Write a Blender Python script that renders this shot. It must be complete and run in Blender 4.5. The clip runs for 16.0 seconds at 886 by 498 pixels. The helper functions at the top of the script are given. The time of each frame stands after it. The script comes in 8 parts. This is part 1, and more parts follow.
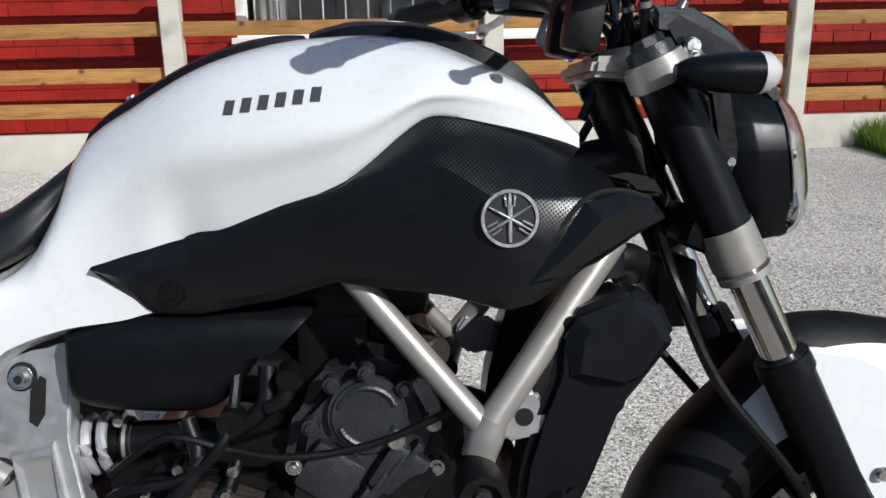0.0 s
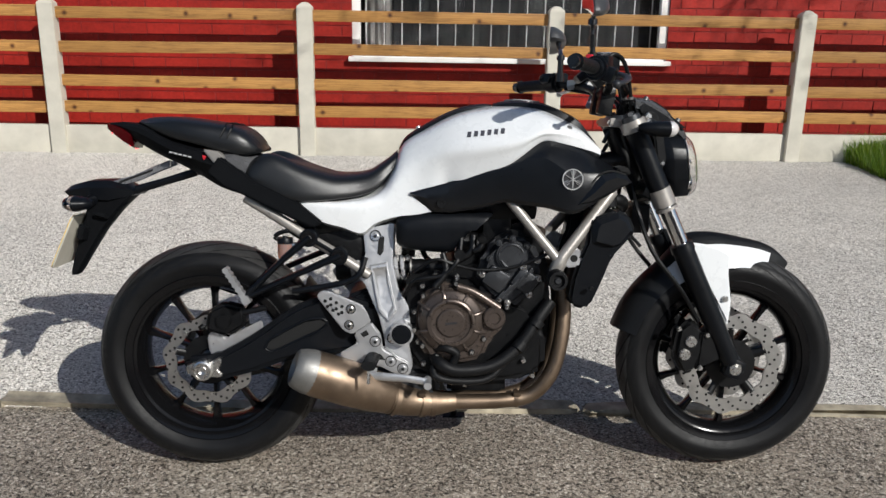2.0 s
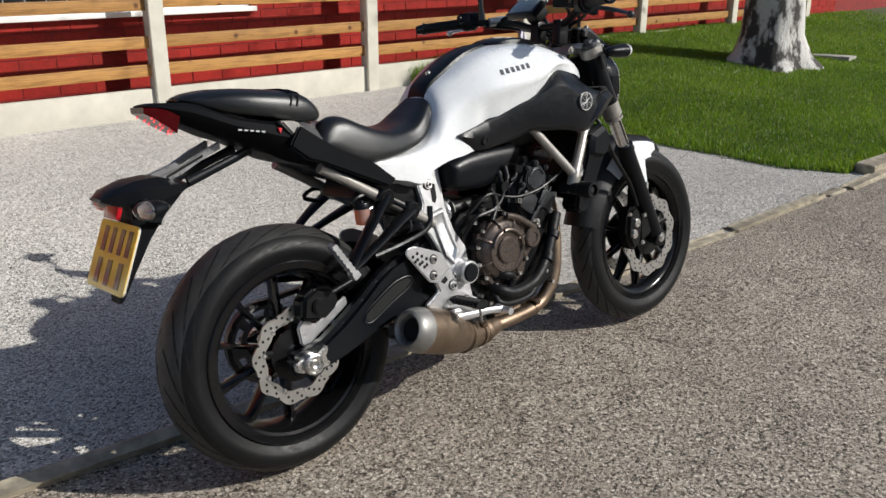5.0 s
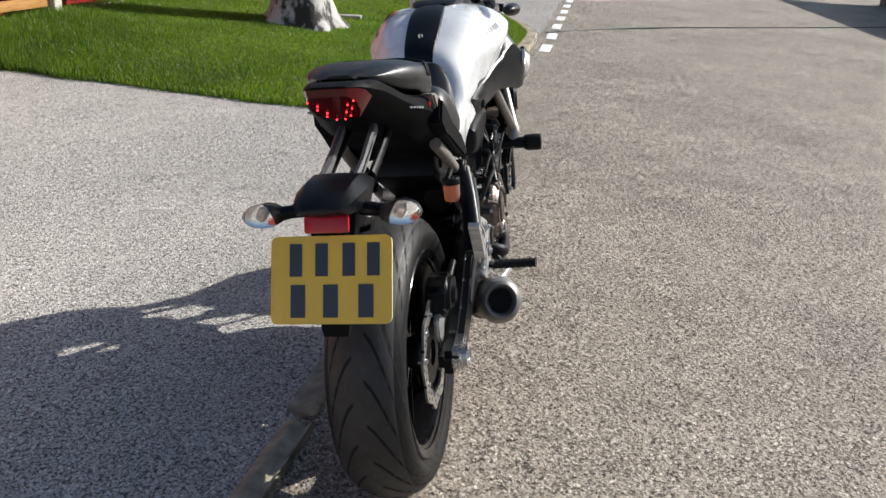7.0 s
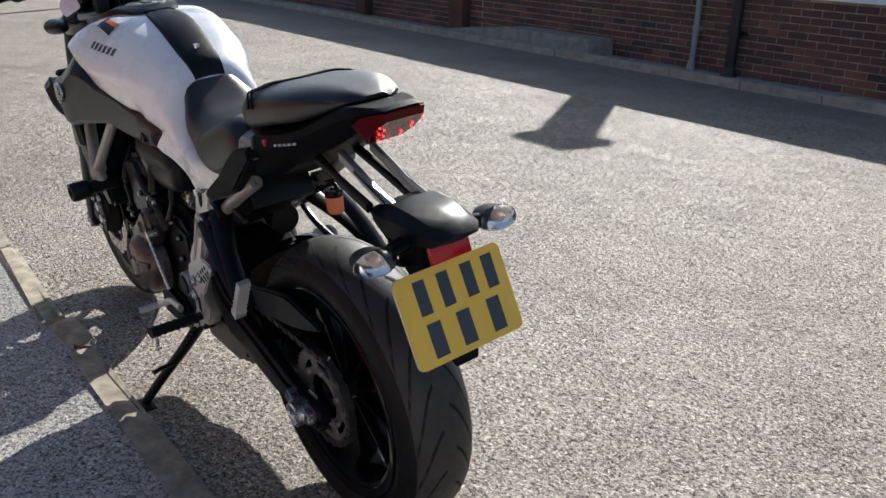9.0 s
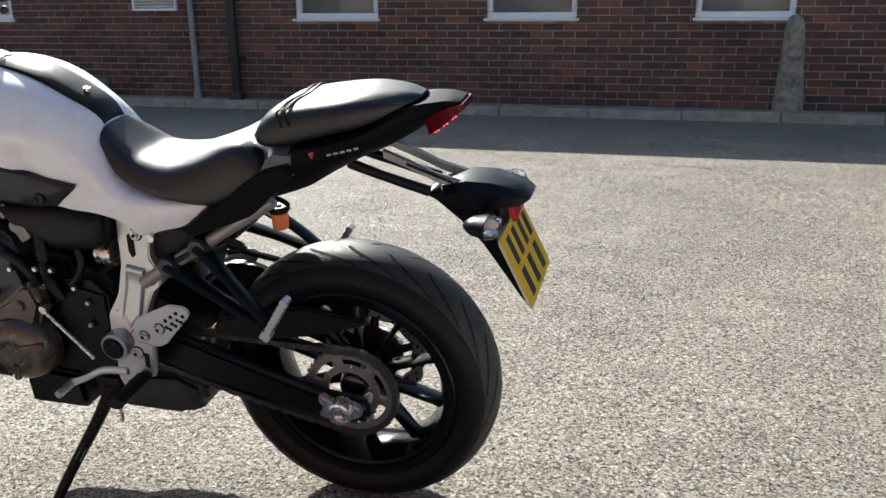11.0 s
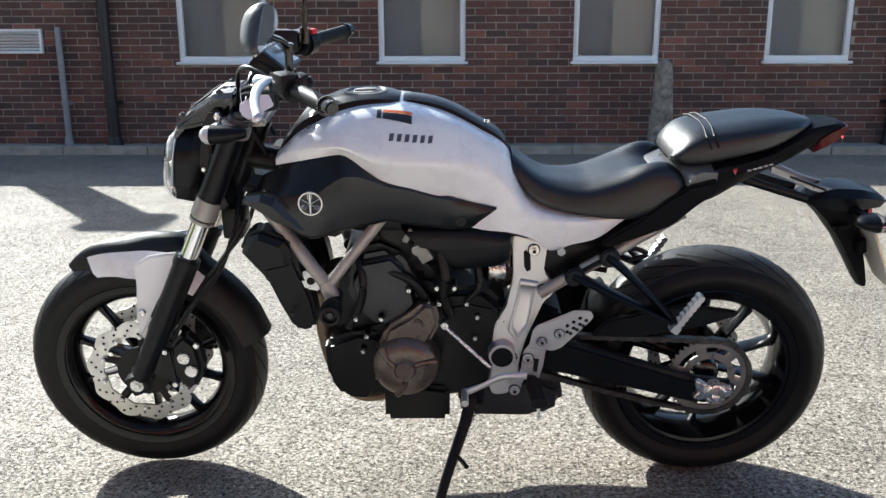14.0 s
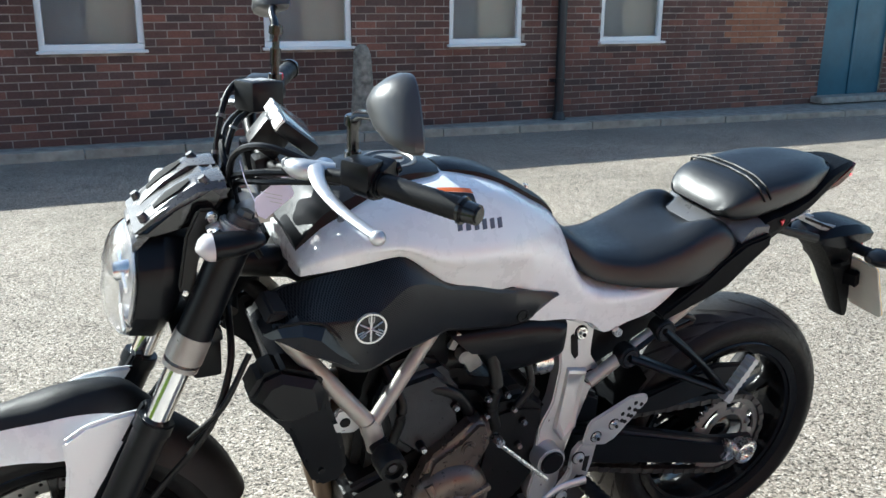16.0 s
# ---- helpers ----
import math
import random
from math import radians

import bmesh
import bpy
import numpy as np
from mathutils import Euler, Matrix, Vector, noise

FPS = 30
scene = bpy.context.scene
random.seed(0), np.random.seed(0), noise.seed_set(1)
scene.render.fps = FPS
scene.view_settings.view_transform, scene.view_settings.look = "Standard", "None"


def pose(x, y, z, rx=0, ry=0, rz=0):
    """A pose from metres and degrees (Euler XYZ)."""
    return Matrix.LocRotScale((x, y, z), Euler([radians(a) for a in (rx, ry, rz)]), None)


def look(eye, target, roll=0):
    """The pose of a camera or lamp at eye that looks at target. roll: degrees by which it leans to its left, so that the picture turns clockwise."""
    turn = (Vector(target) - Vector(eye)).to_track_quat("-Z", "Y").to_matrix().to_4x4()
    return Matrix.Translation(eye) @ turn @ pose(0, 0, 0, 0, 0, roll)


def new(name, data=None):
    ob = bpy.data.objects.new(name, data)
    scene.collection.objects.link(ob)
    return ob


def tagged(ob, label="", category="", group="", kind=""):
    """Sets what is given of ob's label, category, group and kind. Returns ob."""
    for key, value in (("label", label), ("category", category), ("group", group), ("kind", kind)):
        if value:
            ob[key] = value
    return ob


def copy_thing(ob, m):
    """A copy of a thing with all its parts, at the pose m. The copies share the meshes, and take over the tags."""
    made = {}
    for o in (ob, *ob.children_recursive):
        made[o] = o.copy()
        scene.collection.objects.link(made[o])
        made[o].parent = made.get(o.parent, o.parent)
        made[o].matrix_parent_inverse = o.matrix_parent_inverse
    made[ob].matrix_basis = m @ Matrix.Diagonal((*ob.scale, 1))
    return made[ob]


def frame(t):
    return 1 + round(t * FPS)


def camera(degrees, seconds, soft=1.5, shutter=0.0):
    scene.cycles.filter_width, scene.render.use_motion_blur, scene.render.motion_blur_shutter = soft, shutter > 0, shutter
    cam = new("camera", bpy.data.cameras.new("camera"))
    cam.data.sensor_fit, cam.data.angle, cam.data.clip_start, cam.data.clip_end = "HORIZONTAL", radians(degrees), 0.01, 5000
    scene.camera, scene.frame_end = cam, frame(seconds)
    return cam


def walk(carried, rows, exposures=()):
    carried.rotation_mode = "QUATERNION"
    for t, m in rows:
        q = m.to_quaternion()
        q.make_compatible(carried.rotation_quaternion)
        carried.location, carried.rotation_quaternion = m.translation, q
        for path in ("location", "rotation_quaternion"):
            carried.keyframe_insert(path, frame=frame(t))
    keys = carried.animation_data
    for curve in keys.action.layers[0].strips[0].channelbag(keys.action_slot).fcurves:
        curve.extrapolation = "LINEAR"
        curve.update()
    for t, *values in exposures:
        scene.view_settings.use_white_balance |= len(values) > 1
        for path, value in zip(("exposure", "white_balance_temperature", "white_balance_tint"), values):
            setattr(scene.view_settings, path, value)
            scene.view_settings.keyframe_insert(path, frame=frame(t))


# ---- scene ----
cam = camera(54.51, 16.0)
PATH = [
    (0, (0.8181, -0.8677, 1.0281), (0.9654, 1.0477, 0.4719), -0.93),
    (0.5, (0.7746, -1.2903, 1.086), (0.8906, 0.6397, 0.5745), 0.37),
    (1, (0.7051, -1.6921, 1.1496), (0.8077, 0.2359, 0.6281), 0.32),
    (1.5, (0.65, -2.0092, 1.2047), (0.707, -0.0862, 0.6582), 0.59),
    (2, (0.5664, -2.1961, 1.2612), (0.6158, -0.2766, 0.7017), 1.0),
    (2.5, (0.4826, -2.3005, 1.2867), (0.6031, -0.3854, 0.7231), 2.16),
    (3, (0.3045, -2.2898, 1.2803), (0.5412, -0.3874, 0.7104), 1.48),
    (3.5, (-0.0133, -2.1916, 1.2854), (0.4398, -0.3366, 0.6905), -0.14),
    (4, (-0.3583, -2.1096, 1.2657), (0.3766, -0.3573, 0.6418), -0.26),
    (4.2, (-0.4913, -2.0642, 1.2622), (0.3597, -0.3698, 0.6262), 0.08),
    (6.3, (-1.4852, -0.8138, 1.2267), (0.2139, -0.0216, 0.53), 0.8),
    (6.5, (-1.5353, -0.6773, 1.2237), (0.2187, -0.0211, 0.5218), 1.75),
    (7, (-1.6629, -0.3221, 1.1934), (0.1878, -0.0334, 0.4922), 2.95),
    (7.5, (-1.6411, 0.0128, 1.1944), (0.2316, -0.0368, 0.4939), 2.12),
    (8, (-1.5484, 0.3243, 1.175), (0.2799, -0.0997, 0.4841), 2.01),
    (8.5, (-1.4932, 0.6443, 1.1997), (0.182, -0.1959, 0.5012), 2.28),
    (9, (-1.3399, 0.8769, 1.1791), (0.1362, -0.2871, 0.4963), 2.2),
    (9.2, (-1.2675, 0.9731, 1.1848), (0.1134, -0.3053, 0.5074), 2.17),
    (11.3, (-0.4773, 1.7476, 1.1311), (-0.0712, -0.1199, 0.5415), -1.41),
    (11.5, (-0.3641, 1.8019, 1.1321), (-0.01, -0.0773, 0.5461), -1.72),
    (12, (-0.161, 1.909, 1.147), (0.1, 0.0065, 0.588), -1.93),
    (12.5, (0.0347, 1.9627, 1.1364), (0.2357, 0.0442, 0.6081), -1.31),
    (13, (0.2224, 2.0125, 1.14), (0.3615, 0.0826, 0.634), -0.75),
    (13.5, (0.4324, 2.0726, 1.1463), (0.5075, 0.1363, 0.6514), -0.62),
    (14, (0.6405, 2.1001, 1.1463), (0.6559, 0.1655, 0.6395), -0.13),
    (14.5, (0.8227, 2.041, 1.1344), (0.7568, 0.1125, 0.6087), 0.65),
    (15, (1.0083, 1.9127, 1.1992), (0.7704, 0.0009, 0.662), 0.53),
    (15.5, (1.1752, 1.7157, 1.2482), (0.6614, -0.1457, 0.7273), 0.31),
    (16, (1.3372, 1.4872, 1.2682), (0.5534, -0.2643, 0.7042), 0.39),
]
walk(cam, [(t, look(eye, target, roll)) for t, eye, target, roll in PATH],
     [(0.0, 0.06, 5900, 9), (0.5, -0.08, 5950, 9), (1.0, -0.04, 6100, 9), (2.0, 0.05, 6180, 9), (3.0, 0.06, 6180, 9), (4.2, 0.20, 6200, 9), (6.5, 0.43, 6400, 10), (7.5, 0.84, 6250, 10), (8.1, 0.90, 6250, 10), (9.0, 0.76, 6120, 9), (11.5, 1.14, 6250, 5), (13.5, 1.38, 5980, 4), (15.0, 1.46, 5920, 5), (16.0, 1.54, 5840, 1)])

# ---- light ----
SUN_WAY = Vector((0.60, -0.80, 0.0)).normalized()      # horizontal way towards the sun
SUN_UP = radians(33.0)
world = bpy.data.worlds.new("world")
scene.world = world
world.use_nodes = True
wn = world.node_tree
sky = wn.nodes.new("ShaderNodeTexSky")
sky.sky_type = "NISHITA"
sky.sun_disc = False
sky.sun_elevation = SUN_UP
sky.sun_rotation = math.atan2(SUN_WAY.x, SUN_WAY.y)
sky.dust_density = 1.5
wn.nodes["Background"].inputs[1].default_value = 0.078
wn.links.new(sky.outputs[0], wn.nodes["Background"].inputs[0])
sun = new("sun", bpy.data.lights.new("sun", "SUN"))
sun.data.energy, sun.data.angle, sun.data.color = 4.2, radians(0.55), (1.0, 0.95, 0.87)
toward = SUN_WAY * math.cos(SUN_UP) + Vector((0, 0, math.sin(SUN_UP)))
sun.matrix_world = look(toward * 40, (0, 0, 0))


# ---- materials ----
def base_material(name, colour, rough=0.5, metal=0.0, coat=0.0, coat_rough=0.05):
    m = bpy.data.materials.new(name)
    m.use_nodes = True
    b = m.node_tree.nodes["Principled BSDF"]
    b.inputs["Base Color"].default_value = (*colour, 1)
    b.inputs["Roughness"].default_value = rough
    b.inputs["Metallic"].default_value = metal
    b.inputs["Coat Weight"].default_value = coat
    b.inputs["Coat Roughness"].default_value = coat_rough
    return m, m.node_tree, b


def add(nt, kind, **values):
    n = nt.nodes.new(kind)
    for key, v in values.items():
        n.inputs[key.replace("_", " ")].default_value = v
    return n


def ramp(nt, source, stops):
    r = nt.nodes.new("ShaderNodeValToRGB")
    el = r.color_ramp.elements
    while len(el) < len(stops):
        el.new(0.5)
    for e, (pos, c) in zip(el, stops):
        e.position, e.color = pos, (*c, 1)
    nt.links.new(source, r.inputs[0])
    return r.outputs[0]


def mix(nt, kind, factor, a, b):
    n = nt.nodes.new("ShaderNodeMix")
    n.data_type, n.blend_type = "RGBA", kind
    for value, slot in ((factor, 0), (a, 6), (b, 7)):
        if isinstance(value, (int, float)):
            n.inputs[slot].default_value = value
        elif isinstance(value, tuple):
            n.inputs[slot].default_value = (*value, 1)
        else:
            nt.links.new(value, n.inputs[slot])
    return n.outputs[2]


def bump(nt, b, height, strength, distance, chain=None):
    n = add(nt, "ShaderNodeBump", Strength=strength, Distance=distance)
    nt.links.new(height, n.inputs["Height"])
    if chain:
        nt.links.new(chain, n.inputs["Normal"])
    nt.links.new(n.outputs[0], b.inputs["Normal"])
    return n.outputs[0]


def coords(nt, scale=(1, 1, 1), kind="Object"):
    t = nt.nodes.new("ShaderNodeTexCoord")
    mp = nt.nodes.new("ShaderNodeMapping")
    mp.inputs["Scale"].default_value = scale
    nt.links.new(t.outputs[kind], mp.inputs[0])
    return mp.outputs[0]


def noise_tex(nt, at, scale, detail=4.0, rough=0.55):
    n = add(nt, "ShaderNodeTexNoise", Scale=scale, Detail=detail, Roughness=rough)
    nt.links.new(at, n.inputs["Vector"])
    return n.outputs[0]


def worn(name, colour, rough=0.5, metal=0.0, coat=0.0, vary=0.15, scale=12.0, bumps=0.0, fine=300.0, rough_vary=0.12):
    """Paint, plastic, rubber or metal with slow stains, fine grain and uneven gloss."""
    m, nt, b = base_material(name, colour, rough, metal, coat)
    at = coords(nt)
    slow = noise_tex(nt, at, scale)
    dark = tuple(c * (1 - vary) for c in colour)
    light = tuple(min(1.0, c * (1 + vary)) for c in colour)
    nt.links.new(ramp(nt, slow, [(0.3, dark), (0.7, light)]), b.inputs["Base Color"])
    grain = noise_tex(nt, at, scale * 5.0, 6.0, 0.65)
    mr = add(nt, "ShaderNodeMapRange", From_Min=0.3, From_Max=0.7, To_Min=max(0.02, rough - rough_vary), To_Max=min(1.0, rough + rough_vary))
    nt.links.new(grain, mr.inputs[0])
    nt.links.new(mr.outputs[0], b.inputs["Roughness"])
    if bumps:
        bump(nt, b, noise_tex(nt, at, fine, 2.0), bumps, 0.001)
    return m


def chippings(name, stops, scale, relief, stain, rough=0.85, spec=0.4, pits=0.5, soft=0.3, dusty=0.0, hollow=48.0, share=0.44, speck=0.7, patch=1.0):
    """Crushed stone in bitumen: fine chips of mixed tone, hollows where stones are lost with their shade painted in,
    slow stains.
    """
    m, nt, b = base_material(name, stops[1][1], rough)
    b.inputs["Specular IOR Level"].default_value = spec
    b.inputs["Diffuse Roughness"].default_value = dusty
    at = coords(nt)
    cell = add(nt, "ShaderNodeTexVoronoi", Scale=scale)
    nt.links.new(at, cell.inputs["Vector"])
    sep = nt.nodes.new("ShaderNodeSeparateColor")
    nt.links.new(cell.outputs["Color"], sep.inputs[0])
    tone = ramp(nt, sep.outputs[0], stops)
    body = mix(nt, "MIX", soft, tone, stops[1][1])
    big = ramp(nt, noise_tex(nt, at, 0.7, 5.0, 0.6), [(0.3, stain[0]), (0.7, stain[1])])
    body = mix(nt, "MULTIPLY", 1.0, body, big)
    mid = ramp(nt, noise_tex(nt, at, 9.0, 5.0, 0.65), [(0.3, (0.86, 0.85, 0.84)), (0.7, (1.07, 1.07, 1.07))])
    body = mix(nt, "MULTIPLY", patch, body, mid)
    deep = nt.nodes.new("ShaderNodeMath")
    deep.operation = "MULTIPLY_ADD"
    deep.inputs[1].default_value = 0.22 * patch
    nt.links.new(noise_tex(nt, at, 3.5, 4.0, 0.6), deep.inputs[0])
    nt.links.new(noise_tex(nt, at, hollow, 3.5, 0.62), deep.inputs[2])
    # relief shadow of the hollows, multiplied into the colour
    pit_shade = ramp(nt, deep.outputs[0], [(share + 0.07, (0.16, 0.15, 0.145)), (share + 0.125, (1, 1, 1))])
    body = mix(nt, "MULTIPLY", pits, body, pit_shade)
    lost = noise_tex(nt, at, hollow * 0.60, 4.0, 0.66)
    # shade in the holes of lost stones, also darkened in the colour
    lost_shade = ramp(nt, lost, [(0.385, (0.10, 0.095, 0.09)), (0.425, (1, 1, 1))])
    body = mix(nt, "MULTIPLY", speck, body, lost_shade)
    nt.links.new(body, b.inputs["Base Color"])
    sunk = ramp(nt, deep.outputs[0], [(share + 0.03, (0, 0, 0)), (share + 0.16, (1, 1, 1))])
    chain = bump(nt, b, sunk, 1.0, relief)
    chain = bump(nt, b, ramp(nt, lost, [(0.36, (0, 0, 0)), (0.45, (1, 1, 1))]), 1.0, relief * 0.8, chain)
    fine = add(nt, "ShaderNodeTexNoise", Scale=scale * 0.9, Detail=3.0, Roughness=0.6)
    nt.links.new(at, fine.inputs["Vector"])
    bump(nt, b, fine.outputs[0], 0.9, relief * 0.7, chain)
    return m


def brick_material(name, tones, joint_dark=0.0, rough=0.85, bumps=0.5):
    """Every brick takes its own tone; grain, soot and worn faces over it."""
    m, nt, b = base_material(name, tones[0], rough)
    info = nt.nodes.new("ShaderNodeObjectInfo")
    geo = nt.nodes.new("ShaderNodeNewGeometry")
    both = nt.nodes.new("ShaderNodeMath")
    both.operation = "ADD"
    nt.links.new(info.outputs["Random"], both.inputs[0])
    nt.links.new(geo.outputs["Random Per Island"], both.inputs[1])
    wrap = nt.nodes.new("ShaderNodeMath")
    wrap.operation = "FRACT"
    nt.links.new(both.outputs[0], wrap.inputs[0])
    n = len(tones)
    tone = ramp(nt, wrap.outputs[0], [(i / max(1, n - 1), c) for i, c in enumerate(tones)])
    at = nt.nodes.new("ShaderNodeNewGeometry").outputs["Position"]
    soot = ramp(nt, noise_tex(nt, at, 1.3, 5.0, 0.65), [(0.32, (0.6, 0.57, 0.56)), (0.62, (1.05, 1.03, 1.0))])
    body = mix(nt, "MULTIPLY", 1.0, tone, soot)
    fine = ramp(nt, noise_tex(nt, at, 38.0, 6.0, 0.7), [(0.3, (0.72, 0.7, 0.7)), (0.7, (1.12, 1.12, 1.12))])
    nt.links.new(mix(nt, "MULTIPLY", 1.0, body, fine), b.inputs["Base Color"])
    bump(nt, b, noise_tex(nt, at, 120.0, 5.0, 0.7), bumps, 0.004)
    return m


def timber(name, light, dark):
    m, nt, b = base_material(name, light, 0.65)
    at = coords(nt, (1.0, 9.0, 9.0))
    grain = noise_tex(nt, at, 5.0, 8.0, 0.7)
    body = ramp(nt, grain, [(0.3, dark), (0.52, light), (0.75, tuple(c * 1.12 for c in light))])
    rings = add(nt, "ShaderNodeTexWave", Scale=2.2, Distortion=9.0, Detail=3.0)
    rings.bands_direction = "Z"
    nt.links.new(at, rings.inputs["Vector"])
    streak = ramp(nt, rings.outputs[1], [(0.0, (0.78, 0.73, 0.68)), (0.5, (1, 1, 1))])
    body = mix(nt, "MULTIPLY", 0.7, body, streak)
    apart = nt.nodes.new("ShaderNodeSeparateXYZ")
    nt.links.new(nt.nodes.new("ShaderNodeNewGeometry").outputs["Position"], apart.inputs[0])
    flat = nt.nodes.new("ShaderNodeCombineXYZ")
    nt.links.new(apart.outputs["X"], flat.inputs["X"])
    nt.links.new(apart.outputs["Z"], flat.inputs["Y"])
    knots = add(nt, "ShaderNodeTexVoronoi", Scale=4.2)
    knots.voronoi_dimensions = "2D"
    nt.links.new(flat.outputs[0], knots.inputs["Vector"])
    eye = ramp(nt, knots.outputs["Distance"], [(0.03, (0.22, 0.15, 0.11)), (0.06, (0.60, 0.52, 0.45)), (0.11, (1, 1, 1))])
    body = mix(nt, "MULTIPLY", 1.0, body, eye)
    info = nt.nodes.new("ShaderNodeObjectInfo")
    board = ramp(nt, info.outputs["Random"], [(0.0, (0.82, 0.8, 0.76)), (1.0, (1.08, 1.05, 1.0))])
    nt.links.new(mix(nt, "MULTIPLY", 1.0, body, board), b.inputs["Base Color"])
    bump(nt, b, grain, 0.3, 0.002)
    return m


def glass_material(name, tint=(1, 1, 1), rough=0.0):
    m, nt, b = base_material(name, tint, rough)
    b.inputs["Transmission Weight"].default_value = 1.0
    b.inputs["IOR"].default_value = 1.45
    return m


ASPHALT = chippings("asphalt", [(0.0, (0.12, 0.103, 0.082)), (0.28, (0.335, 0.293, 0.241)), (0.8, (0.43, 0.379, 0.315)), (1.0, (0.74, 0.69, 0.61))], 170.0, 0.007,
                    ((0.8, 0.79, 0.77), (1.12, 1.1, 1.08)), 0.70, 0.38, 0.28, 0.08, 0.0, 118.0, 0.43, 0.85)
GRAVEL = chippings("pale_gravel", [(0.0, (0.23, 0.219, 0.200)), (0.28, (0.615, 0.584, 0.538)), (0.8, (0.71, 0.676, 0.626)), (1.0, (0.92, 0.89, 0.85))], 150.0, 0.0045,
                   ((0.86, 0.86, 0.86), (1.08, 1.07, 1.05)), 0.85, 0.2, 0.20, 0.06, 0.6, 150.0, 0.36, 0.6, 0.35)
SOIL = worn("lawn_soil", (0.05, 0.07, 0.02), 0.95, vary=0.4, scale=6.0, bumps=0.5, fine=60.0)
CONCRETE = worn("weathered_concrete", (0.30, 0.285, 0.25), 0.85, vary=0.3, scale=9.0, bumps=0.6, fine=140.0)
KERB = worn("grey_kerb_concrete", (0.36, 0.32, 0.255), 0.85, vary=0.3, scale=7.0, bumps=0.6, fine=120.0)
STONE = worn("old_grey_stone", (0.27, 0.24, 0.195), 0.92, vary=0.5, scale=14.0, bumps=1.0, fine=70.0)
EDGING = worn("lichened_concrete", (0.32, 0.28, 0.205), 0.9, vary=0.45, scale=16.0, bumps=0.9, fine=90.0)
CREAM = worn("cream_painted_concrete", (0.55, 0.52, 0.44), 0.7, vary=0.1, scale=7.0, bumps=0.35, fine=90.0)
WOOD = timber("treated_softwood", (0.43, 0.225, 0.062), (0.20, 0.094, 0.026))
RED_BRICK = brick_material("red_painted_brick", [(0.315, 0.018, 0.012), (0.37, 0.023, 0.015), (0.335, 0.020, 0.013), (0.385, 0.025, 0.017)], bumps=0.6, rough=0.5)
RED_BRICK.node_tree.nodes["Principled BSDF"].inputs["Specular IOR Level"].default_value = 0.25
# red paint darker than the bricks': shade of the sunk joints put into colour
RED_JOINT_SHADED = worn("shaded_red_painted_joint", (0.20, 0.011, 0.008), 0.7, vary=0.2, scale=10.0, bumps=0.5, fine=90.0)
DARK_BRICK = brick_material("dark_stock_brick", [(0.125, 0.070, 0.058), (0.185, 0.086, 0.065), (0.085, 0.058, 0.053), (0.205, 0.098, 0.072), (0.12, 0.073, 0.062), (0.165, 0.078, 0.061), (0.30, 0.128, 0.088), (0.105, 0.065, 0.057)])
PALE_BRICK = brick_material("new_orange_brick", [(0.4, 0.17, 0.09), (0.46, 0.2, 0.11), (0.36, 0.15, 0.08)])
MORTAR = worn("lime_mortar", (0.36, 0.30, 0.245), 0.95, vary=0.45, scale=5.0, bumps=0.6, fine=130.0)
UPVC = worn("white_upvc", (0.88, 0.87, 0.84), 0.35, vary=0.03, scale=4.0)
GLASS = glass_material("window_glass")
GLASS.node_tree.nodes["Principled BSDF"].inputs["IOR"].default_value = 1.28
FROSTED = glass_material("frosted_glass", (0.9, 0.91, 0.9), 0.35)
BLIND = worn("pale_blind", (0.64, 0.55, 0.43), 0.9, vary=0.15, scale=2.0)
CURTAIN = worn("grey_curtain", (0.10, 0.095, 0.09), 0.9, vary=0.3, scale=3.0)
NET = worn("grey_net_curtain", (0.33, 0.32, 0.31), 0.9, vary=0.2, scale=2.5)
# very dark room colours: the gloom of unlit interiors put into the surface
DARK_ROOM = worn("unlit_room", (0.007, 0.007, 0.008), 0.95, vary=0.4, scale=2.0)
ROOM = worn("dim_room", (0.04, 0.04, 0.042), 0.9, vary=0.3, scale=2.0)
DOOR_BLUE = worn("blue_door_paint", (0.035, 0.12, 0.17), 0.4, vary=0.12, scale=4.0)
BLACK_PIPE = worn("black_cast_iron", (0.018, 0.018, 0.02), 0.45, vary=0.2, scale=10.0)
GREY_PIPE = worn("grey_pipe_paint", (0.28, 0.28, 0.28), 0.5, vary=0.15, scale=10.0)
ROAD_WHITE = worn("road_paint", (0.72, 0.72, 0.7), 0.75, vary=0.15, scale=20.0, bumps=0.6, fine=90.0)
# near-black colour of the cable shadow laid on the road
CABLE_SHADE = worn("painted_cable_shadow", (0.022, 0.022, 0.023), 0.6, vary=0.2, scale=10.0)
ROOF = worn("grey_slate", (0.1, 0.1, 0.11), 0.7, vary=0.2, scale=6.0)

# motorcycle
WHITE = worn("pearl_white_paint", (0.745, 0.76, 0.767), 0.28, coat=0.8, vary=0.02, scale=5.0, rough_vary=0.03)
SATIN_BLACK = worn("satin_black_plastic", (0.0040, 0.0048, 0.0064), 0.34, vary=0.12, scale=14.0, bumps=0.12, fine=900.0, rough_vary=0.06)
GLOSS_BLACK = worn("gloss_black_paint", (0.0055, 0.0055, 0.006), 0.22, coat=0.4, vary=0.1, scale=14.0, rough_vary=0.05)
RIM_BLACK = worn("satin_black_rim_paint", (0.0045, 0.0045, 0.005), 0.17, vary=0.15, scale=14.0, rough_vary=0.06)
RIM_BLACK.node_tree.nodes["Principled BSDF"].inputs["Specular IOR Level"].default_value = 0.28
STRUT = worn("satin_grey_strut", (0.26, 0.26, 0.265), 0.34, 0.6, vary=0.08, scale=14.0)
